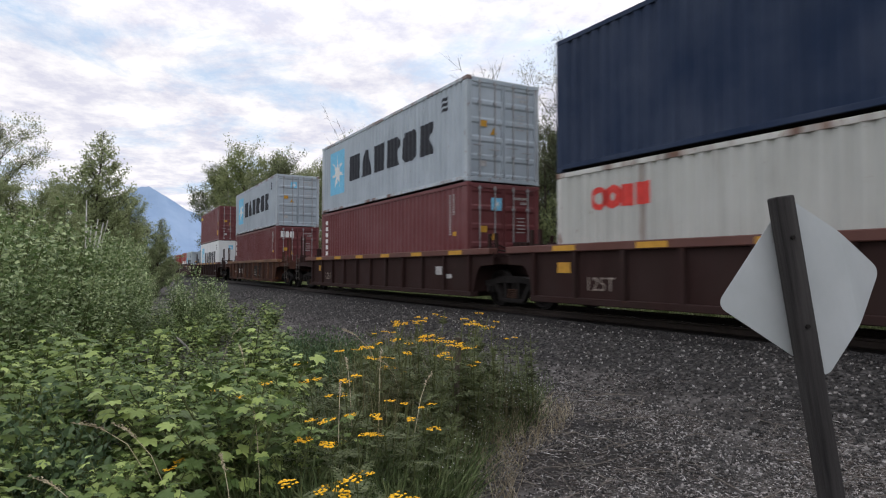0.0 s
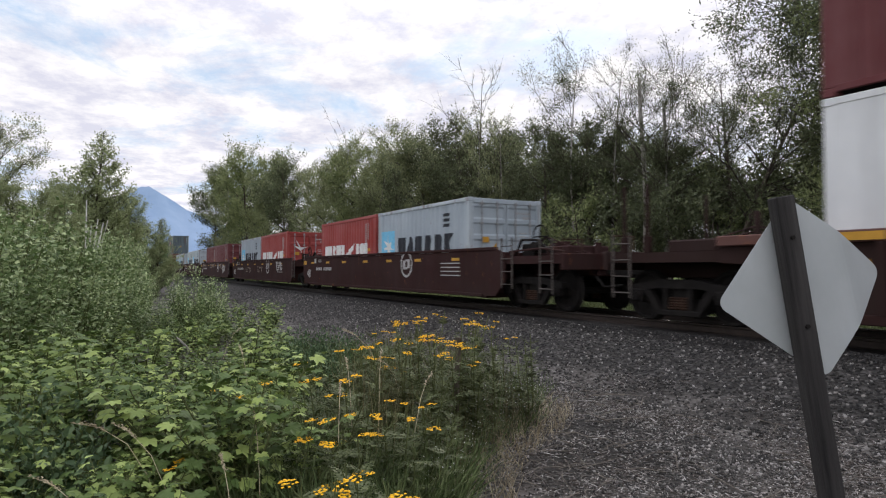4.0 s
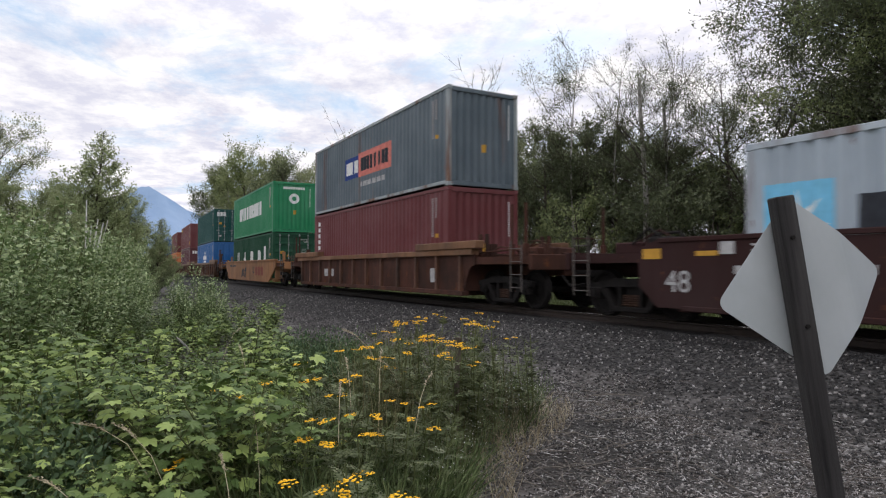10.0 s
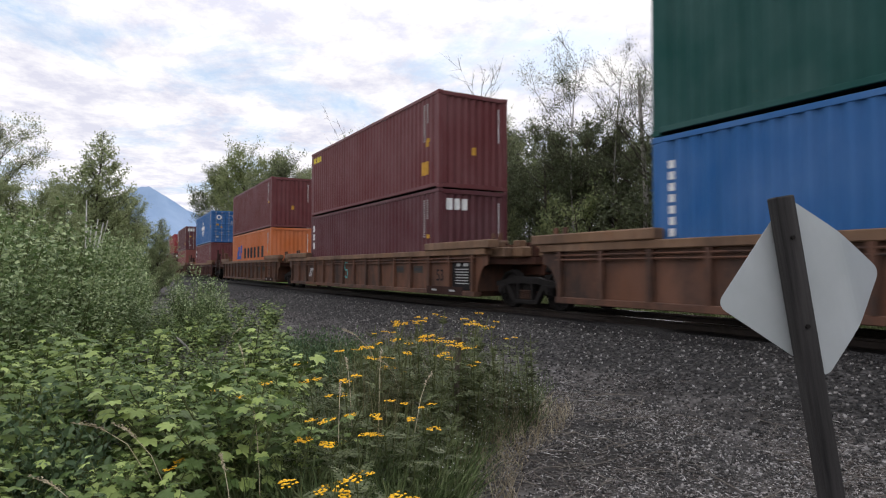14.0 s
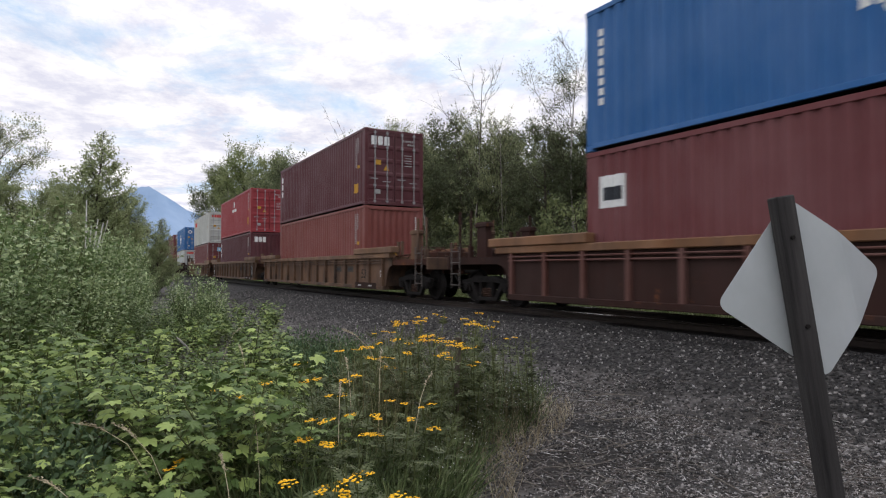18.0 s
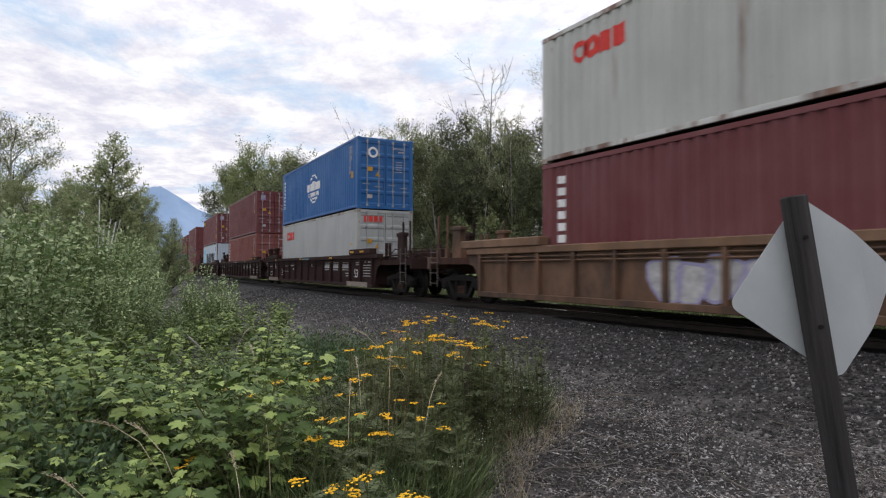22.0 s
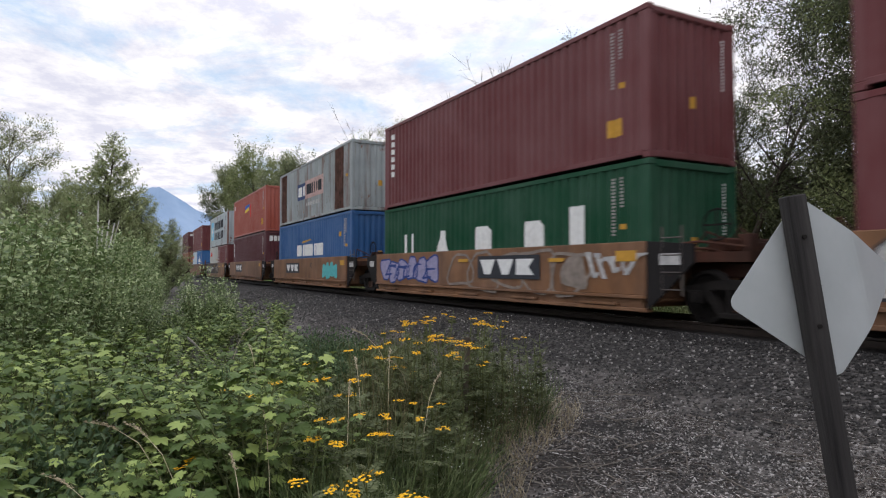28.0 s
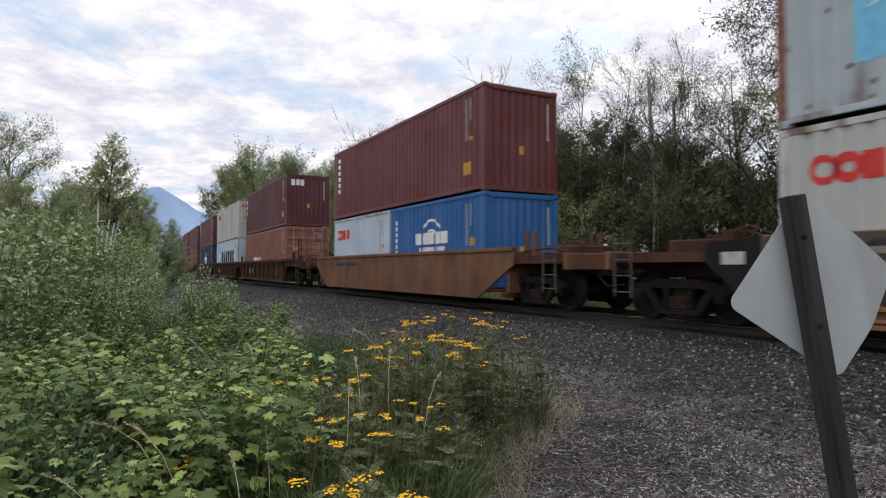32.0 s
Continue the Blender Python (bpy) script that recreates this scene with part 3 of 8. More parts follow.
        out.append(("blue", [[(x, z), (x + 0.75, z), (x + 1.10, z + 0.86), (x + 0.50, z + 0.86)], [(x + 0.75, z), (x + 1.2, z), (x + 1.25, z + 0.22), (x + 0.82, z + 0.22)], [(x + 1.2, z), (x + 1.55, z + 0.05), (x + 1.95, z + 1.0), (x + 1.30, z + 0.90)]], "emblem"))
        out += each("black", blocks(x + 2.62, z + 0.04, 0.68, 6, 1.05, 0.42))
    elif kind == "disc_word":
        out.append(("white", ring(-0.12, 2.32, 0.0, 0.22, 12), "emblem"))
        out += each("white", blocks(-0.97, 1.78, 0.20, 9, 0.20, 0.2))
        tag(r - 1.2, r - 0.8, h * 0.20, h * 0.36)
    elif kind == "orange_flash_word":
        out += each("white", blocks(-2.25, 1.16, 0.56, 9, 0.49, 0.12))
        out.append(("yellow", [[(-1.3, 1.80), (0.3, 1.92), (0.3, 1.98), (-1.3, 1.90)]], "emblem"))
        tag(r - 1.6, r - 1.3, 1.9, 2.1)
    elif kind == "flag":
        x, z = -1.24, 1.25
        out.append(("blue", [[(x, z + 0.62), (x + 1.8, z + 0.75), (x + 1.8, z + 0.98), (x, z + 0.90)]], "emblem"))
        out.append(("lemon", [[(x + 0.1, z + 0.42), (x + 1.5, z + 0.52), (x + 1.5, z + 0.76), (x + 0.1, z + 0.62)]], "emblem"))
        out.append(("red", [rect(x + 1.9, x + 2.3, z, z + 0.92)], "emblem"))
        tag(-r + 0.35, -r + 0.62, h * 0.76, h * 0.88, "white")
        tag(r - 1.35, r - 0.85, h * 0.16, h * 0.30)
    elif kind == "white_word":
        out += each("white", blocks(-2.65, 1.18, 0.42, 7, 0.36, 0.16)) + each("white", blocks(1.05, 1.18, 0.42, 3, 0.42, 0.16))
        out.append(("white", [[(-0.15, 1.15), (0.5, 1.18), (0.95, 1.62), (0.45, 1.48)]], "emblem"))
    elif kind == "small_word":
        out += each("white", blocks(-r + 3.0, h * 0.32, 0.36, 4, 0.62, 0.25))
    elif kind == "label":
        tag(-r + 0.35, -r + 1.0, h * 0.60, h * 0.82, "white")
        out.append(("black", [rect(-r + 0.42, -r + 0.93, h * 0.65, h * 0.74)], "small_lettering"))
    elif kind == "patch":
        tag(-r + 0.5, -r + 0.9, h * 0.60, h * 0.80, "lilac")
        out.append(("lemon", [[(-r + 0.55, h * 0.66), (-r + 0.85, h * 0.74), (-r + 0.85, h * 0.78), (-r + 0.55, h * 0.70)]], "emblem"))
    return ids + out


def end_marks(end, word, h):
    """Shapes on the front end, y from -1.1 (near side) to 1.1."""
    out = []
    if end == "door":
        out.append(("palewhite", [rect(0.34 + 0.075 * i, 0.385 + 0.075 * i, h - 0.42, h - 0.35) for i in range(7)] + [rect(0.56 + 0.075 * i, 0.61 + 0.075 * i, h - 0.55, h - 0.48) for i in range(4)] + [rect(0.42 + 0.03 * (i % 2), 0.72, h - 0.95 - i * 0.10, h - 0.925 - i * 0.10) for i in range(5)], "small_lettering"))
        out.append(("palewhite", [rect(-0.78, -0.58, 0.44, 0.60)], "label_patch"))
        out.append(("yellow", [rect(-0.80, -0.56, h * 0.53, h * 0.59)], "label_patch"))
        out.append(("yellow", [[(-0.45, h * 0.46), (-0.22, h * 0.46), (-0.335, h * 0.53)]], "label_patch"))
    elif end == "plain":
        out.append(("white", column(0.90, h - 0.35, 16, 0.066, 0.046, 0.043), "small_lettering"))
        if word != "rusty":
            out.append(("yellow", [rect(-0.05, 0.12, h * 0.36, h * 0.44)], "label_patch"))
    if word == "word":
        out += each("white", blocks(-0.95, h - 0.62, 0.34, 3, 0.26, 0.2))
    elif word == "ring":
        out.append(("white", ring(0.0 if end != "door" else -0.55, h - (0.95 if end != "door" else 0.6), 0.13, 0.30 if end != "door" else 0.22, 14), "emblem"))
        if end != "door":
            out.append(("white", blocks(-0.62, h - 0.42, 0.14, 9, 0.14, 0.2), "small_lettering"))
    elif word == "bluebox":
        out.append(("sky", [rect(-0.42, -0.06, h - 0.75, h - 0.40)], "emblem"))
        out.append(("white", star(-0.24, h - 0.575, 0.13), "emblem_star"))
    elif word == "redword":
        out += each("red", blocks(-0.92, h - 0.50, 0.24, 4, 0.21, 0.2))
    elif word == "bird":
        out.append(("white", [[(-0.9, h * 0.72), (-0.5, h * 0.62), (-0.1, h * 0.70), (-0.5, h * 0.68)], [(-0.75, h * 0.84), (-0.55, h * 0.66), (-0.42, h * 0.56), (-0.50, h * 0.70)]], "emblem"))
    elif word == "rusty":
        out += [("rustred", flakes(32, 30, -1.0, 0.9, 0.2, 0.7, 0.22), "rust_flakes"), ("rustorange", flakes(33, 16, -0.6, 0.6, 1.0, 1.5, 0.24), "rust_flakes"), ("rustred", flakes(34, 18, -0.6, 0.6, 1.0, 1.5, 0.2), "rust_flakes"),
                ("rustred", flakes(35, 12, -0.5, 0.7, h - 0.75, h - 0.35, 0.16), "rust_flakes")]
    elif word == "patch":
        out.append(("lilac", [rect(-0.92, -0.60, h - 0.62, h - 0.28)], "label_patch"))
        out.append(("lemon", [[(-0.9, h - 0.52), (-0.62, h - 0.40), (-0.62, h - 0.34), (-0.9, h - 0.46)]], "emblem"))
    return out


def near_side(x, d, z):
    return (x, -WIDE / 2 + d, z)


def make_container(spec, group):
    """colour, length, height, end ('door', 'plain', 'flat'), marks, word on the end, label"""
    colour, l, h, end, marks, word, label = spec
    mat = PAINT[colour]
    edge = PAINT[{"cream": "post_cream", "offwhite": "post_dull", "palegrey": "post_grey", "icegrey": "post_grey", "rustgrey": "post_grey", "slate": "rustslate"}.get(colour, colour)]
    top = thing("shipping_container", pose(0, 0, 0), label, "shipping container", group)
    w = WIDE / 2
    key = (colour, l, h)
    z0, z1 = 0.16, h - 0.10
    flat = end == "flat" or colour == "offwhite"
    pts = corrugation(l) if not flat else [(-l / 2 + 0.1, 0.014), (l / 2 - 0.1, 0.014)]

    def side(sign):
        g = Geo()
        v, f = folded(pts, z0, z1, lambda x, d, z: (x, sign * (w - d), z))
        g.add(v, f if sign < 0 else [q[::-1] for q in f])
        return g.mesh("side_wall", mat)
    part("side_wall", cached(("side", -1, flat) + key, lambda: side(-1)), top)
    part("side_wall", cached(("side", 1, flat) + key, lambda: side(1)), top)
    part("roof", cached(("roof",) + key, lambda: Geo().box(-l / 2 + 0.06, l / 2 - 0.06, -w + 0.05, w - 0.05, h - 0.055, h - 0.012).mesh("roof", mat)), top)
    part("floor", cached(("floor",) + key, lambda: Geo().box(-l / 2 + 0.06, l / 2 - 0.06, -w + 0.06, w - 0.06, 0.06, 0.16).mesh("floor", STEEL_DARK)), top)
    post = cached(("post",) + key, lambda: Geo().box(-0.075, 0.075, -0.06, 0.06, 0.118, h - 0.118, 0.012).mesh("corner_post", INK["rustred"] if word == "rusty" else edge))
    cast = cached(("cast", colour), lambda: Geo().box(-0.089, 0.089, -0.081, 0.081, 0, 0.118, 0.012).mesh("corner_casting", edge))
    rail = cached(("rail",) + key, lambda: Geo().box(-l / 2 + 0.16, l / 2 - 0.16, -0.03, 0.03, 0, 0.10, 0.008).mesh("side_rail", edge))
    beam = cached(("beam", colour), lambda: Geo().box(-0.05, 0.05, -w + 0.15, w - 0.15, 0, 0.13, 0.01).mesh("end_beam", mat))
    for sx in (-1, 1):
        for sy in (-1, 1):
            part("corner_post", post, top, pose(sx * (l / 2 - 0.082), sy * (w - 0.065), 0))
            for z in (0, h - 0.118):
                part("corner_casting", cast, top, pose(sx * (l / 2 - 0.087), sy * (w - 0.079), z))
        for z in (0.02, h - 0.15):
            part("end_beam", beam, top, pose(sx * (l / 2 - 0.058), 0, z))
    for sy in (-1, 1):
        part("bottom_rail", rail, top, pose(0, sy * (w - 0.034), 0.06))
        part("top_rail", rail, top, pose(0, sy * (w - 0.034), h - 0.105))
    # ends
    e_pts = [(-w + 0.11, 0.02)]
    if end == "plain":
        e_pts = corrugation(2 * w - 0.04, 0.25, 0.045, 0.12)
    elif end == "flat":
        e_pts = [(-w + 0.11, 0.02), (w - 0.11, 0.02)]

    def at_front(y, d, z):
        return (l / 2 - 0.02 - d, y, z)
    if end in ("plain", "flat"):
        def wall():
            v, f = folded(e_pts, z0, z1, at_front)
            g = Geo().add(v, f)
            if end == "flat":
                for i in range(7):
                    g.box(l / 2 - 0.05, l / 2 - 0.022, -w + 0.14, w - 0.14, 0.25 + i * 0.22, 0.33 + i * 0.22, 0.006)
            return g.mesh("end_wall", mat)
        part("end_wall", cached(("front", end) + key, wall), top)
    else:
        def door():
            g = Geo()
            zs = [(0.16, 0.03)]
            n = 5
            for i in range(n):
                a = 0.20 + (h - 0.36) * i / n
                b = 0.20 + (h - 0.36) * (i + 1) / n
                zs += [(a, 0.03), (a + 0.02, 0.03), (a + 0.07, 0.058), (b - 0.12, 0.058), (b - 0.07, 0.03)]
            zs.append((h - 0.12, 0.03))
            v, f = [], []
            for z, d in zs:
                v += [(l / 2 - d, -0.53, z), (l / 2 - d, 0.53, z)]
            for i in range(len(zs) - 1):
                f.append((2 * i, 2 * i + 1, 2 * i + 3, 2 * i + 2))
            g.add(v, f)
            g.box(l / 2 - 0.075, l / 2 - 0.018, -0.545, -0.49, 0.15, h - 0.11, 0.006)
            g.box(l / 2 - 0.075, l / 2 - 0.018, 0.49, 0.545, 0.15, h - 0.11, 0.006)
            return g.mesh("door", mat)

        def rods():
            g = Geo()
            g.tube([(l / 2 + 0.004, 0, 0.10), (l / 2 + 0.004, 0, h - 0.08)], 0.019, 6)
            for z in (0.16, 0.75, h - 0.7, h - 0.16):
                g.box(l / 2 - 0.02, l / 2 + 0.022, -0.05, 0.05, z - 0.03, z + 0.03, 0.004)
            return g.mesh("lock_rod", STEEL_GALV)
        dm = cached(("door",) + key, door)
        rod = cached(("rod", l, h), rods)
        hd = cached(("handle", l), lambda: Geo().box(l / 2 + 0.012, l / 2 + 0.03, -0.30, 0.02, -0.015, 0.015, 0.004).mesh("handle", STEEL_GALV))
        for sy in (-1, 1):
            leaf = part("door", dm, top, pose(0, sy * 0.56, 0))
            for dy in (-0.25, 0.25):
                part("lock_rod", rod, leaf, pose(0, dy, 0), "galvanised steel lock rod")
                part("handle", hd, leaf, pose(0, dy + 0.1, 0.9 if dy > 0 else 1.0))
        e_pts = [(-w + 0.1, 0.01), (w - 0.1, 0.01)]
    part("rear_wall", cached(("back",) + key, lambda: Geo().box(-l / 2 + 0.03, -l / 2 + 0.06, -w + 0.11, w - 0.11, 0.14, h - 0.12).mesh("rear_wall", mat)), top)
    # lettering, emblems and labels, a piece each; a later one lies over an earlier one
    for where, pieces, folds, mapping in (("side", side_marks(marks, l, h), pts, near_side), ("end", end_marks(end, word, h), e_pts, at_front)):
        for i, (ink, polys, name) in enumerate(pieces):
            lift = 0.008 if name in ("emblem_star", "letter_bar", "small_lettering") else 0.004

            def made():
                g = Geo()
                lay(g, polys, folds, mapping, lift)
                return g.mesh(name, INK[ink])
            ob = part(name, cached(("mark", where, end, flat, marks if where == "side" else word, i, ink, l, h), made), top)
            if name in ("small_lettering", "rust_flakes") or (name == "emblem" and len(polys) > 3):
                tagged(ob, kind="stuff")
    return top

# ---- well cars ----
STEEL_LADDER = plain("steel_ladder_grimy", (0.11, 0.095, 0.085), 0.6, 0.3, 0.3)
WHEEL_R = 0.46
MOVERS = []      # (thing, s at the start, height over the rail, offset along the line)
WHEELS = []      # (wheelset, unit s at the start)


def wheelset_mesh():
    def make():
        g = Geo()
        g.tube([(0, -1.05, 0), (0, 1.05, 0)], 0.075, 8)
        for sy in (-1, 1):
            y = sy * 0.72
            rings = [(y - sy * 0.05, WHEEL_R + 0.028), (y - sy * 0.02, WHEEL_R + 0.026), (y, WHEEL_R), (y + sy * 0.09, WHEEL_R - 0.006), (y + sy * 0.09, WHEEL_R - 0.06), (y + sy * 0.03, WHEEL_R - 0.09), (y + sy * 0.02, 0.17), (y + sy * 0.10, 0.13), (y + sy * 0.10, 0.05)]
            k, n = len(g.v), 24
            for yy, r in rings:
                for j in range(n):
                    t = 2 * math.pi * j / n
                    g.v.append((r * math.cos(t), yy, r * math.sin(t)))
            for i in range(len(rings) - 1):
                for j in range(n):
                    q = (k + i * n + j, k + i * n + (j + 1) % n, k + (i + 1) * n + (j + 1) % n, k + (i + 1) * n + j)
                    g.f.append(q if sy < 0 else q[::-1])
            g.disc(0.0, sy * 0.84, 0.0, 0.06, 0.06, "y", 8)
            for a in range(3):
                t = 2.1 * a
                g.disc(0.11 * math.cos(t), sy * 0.83, 0.11 * math.sin(t), 0.018, 0.03, "y", 6)
        return g.mesh("wheelset", STEEL_DARK)
    return cached("wheelset", make)


def side_frame_mesh():
    def make():
        g = Geo()
        top = [(-1.12, 0.52), (-1.12, 0.64), (-0.72, 0.70), (-0.40, 0.76), (0.40, 0.76), (0.72, 0.70), (1.12, 0.64), (1.12, 0.52), (0.78, 0.54), (0.50, 0.60), (-0.50, 0.60), (-0.78, 0.54)]
        g.prism(top, -0.07, 0.07)
        for s in (-1, 1):
            g.prism([(s * 0.76, 0.55), (s * 0.60, 0.57), (s * 0.34, 0.20), (s * 0.44, 0.13)][::s], -0.06, 0.06)
            g.prism([(s * 0.30, 0.60), (s * 0.22, 0.60), (s * 0.22, 0.20), (s * 0.30, 0.20)][::s], -0.06, 0.06)
            g.box(s * 0.89 - 0.13, s * 0.89 + 0.13, -0.09, 0.09, 0.34, 0.58, 0.02)
            g.disc(s * 0.89, -0.10, 0.46, 0.085, 0.05, "y", 10)
        g.box(-0.46, 0.46, -0.07, 0.07, 0.12, 0.22, 0.015)
        return g.mesh("side_frame", STEEL_DARK)
    return cached("side_frame", make)


def coil(g, x, y, z0, z1, r, turns=5):
    pts = [(x + r * math.cos(t * 2 * math.pi / 6), y + r * math.sin(t * 2 * math.pi / 6), z0 + (z1 - z0) * t / (turns * 6)) for t in range(turns * 6 + 1)]
    g.tube(pts, 0.018, 4)


def add_bogie(car, x, s0):
    bolster = cached("bolster", lambda: Geo().box(-0.18, 0.18, -1.0, 1.0, 0.42, 0.66, 0.03).box(-0.30, 0.30, -0.25, 0.25, 0.66, 0.80, 0.03).mesh("bolster", STEEL_DARK))
    b = part("bogie", bolster, car, pose(x, 0, RAIL_Z - CAR_Z), "grimy black steel bogie")
    for sy in (-1, 1):
        part("side_frame", side_frame_mesh(), b, pose(0, sy * 1.02, 0, 0, 0, 0 if sy < 0 else 180))

    def springs():
        g = Geo()
        for dx in (-0.14, 0, 0.14):
            coil(g, dx, 0, 0.22, 0.44, 0.055)
        return g.mesh("spring_nest", STEEL_RUST)
    sp = cached("springs", springs)
    for sy in (-1, 1):
        part("spring_nest", sp, b, pose(0, sy * 1.02, 0))
    for dx in (-0.89, 0.89):
        WHEELS.append((part("wheelset", wheelset_mesh(), b, pose(dx, 0, WHEEL_R)), s0 + x + dx))


def strip_marks(name, ink, polys, y, car, label=""):
    """Paint on a flat side: reflectors are parts each, lettering and graffiti stay joined."""
    mat = INK[ink] if isinstance(ink, str) else ink
    single = ink == "yellow" or len(polys) == 1
    for group in ([[q] for q in polys] if single else [polys]):
        g = Geo()
        for i, q in enumerate(group):      # each a hair proud of the last, as layers of spray are
            lay(g, [q], [(-15, 0.0), (15, 0.0)], lambda x, d, z: (x, y + d - 0.00012 * (i % 40), z))
        ob = part("reflector" if ink == "yellow" else name, g.mesh(name, mat), car, label=label)
        if not single:
            tagged(ob, kind="stuff")


def word_mesh(text, size, mat):
    def make():
        c = bpy.data.curves.new("painted_number", "FONT")
        c.body, c.size, c.extrude = text, size, 0.002
        ob = bpy.data.objects.new("painted_number", c)
        scene.collection.objects.link(ob)
        bpy.context.view_layer.update()
        me = bpy.data.meshes.new_from_object(ob)
        bpy.data.objects.remove(ob)
        me.materials.clear()
        me.materials.append(mat)
        return me
    return cached(("word", text, size, mat.name), make)


def ladder_mesh(n, w, step):
    def make():
        g = Geo()
        for sx in (0, w):
            g.box(sx - 0.018, sx + 0.018, -0.02, 0.0, 0, n * step, 0.004)
        for i in range(n):
            g.tube([(0, -0.03, 0.10 + i * step), (w, -0.03, 0.10 + i * step)], 0.012, 5)
        return g.mesh("ladder", STEEL_LADDER)
    return cached(("ladder", n, w), make)


CAR = {   # wall length, body paint, chord paint, rib paint
    "dark40": (13.4, "car_dark", "chord_brown", "car_dark"),
    "ochre40": (13.4, "car_rust_dark", "chord_orange", "car_rust"),
    "rust48": (14.6, "car_rust_dark", "chord_orange", "car_rust"),
    "rust53": (16.9, "car_rust", "chord_tan", "car_rust"),
    "tan53": (16.9, "car_ochre", "chord_tan", "car_ochre"),
    "plum53": (16.9, "car_plum", "chord_orange", "chord_brown"),
    "brown53": (16.9, "car_dark", "car_dark", "car_dark"),
    "deep": (15.3, "car_brown", "car_brown", "car_brown"),
    "tan": (12.4, "car_tan", "car_tan", "car_tan"),
    "gold": (15.0, "car_gold", "car_gold", "car_gold"),
    "amber": (15.0, "car_amber", "car_amber", "car_amber"),
    "rust40": (13.3, "car_rust_dark", "car_rust_dark", "car_rust_dark"),
}
CAR_LABEL = {
    "dark40": "dark brown ribbed well car with ochre dabs on the chord",
    "ochre40": "red-brown ribbed well car with an ochre top chord",
    "rust48": "rusty orange ribbed well car",
    "rust53": "rusty tan ribbed long well car with raised ends",
    "tan53": "worn ochre-brown ribbed long well car with raised ends",
    "plum53": "dark plum-brown long well car with rusty orange ribs",
    "brown53": "dark brown ribbed long well car with white markings",
    "deep": "smooth-sided deep red-brown well car",
    "tan": "smooth-sided weathered tan well car with a black plate",
    "gold": "ochre smooth-sided well car with slanted ends",
    "amber": "grimy amber-brown smooth-sided well car with slanted ends",
    "rust40": "rust-brown ribbed short well car",
}


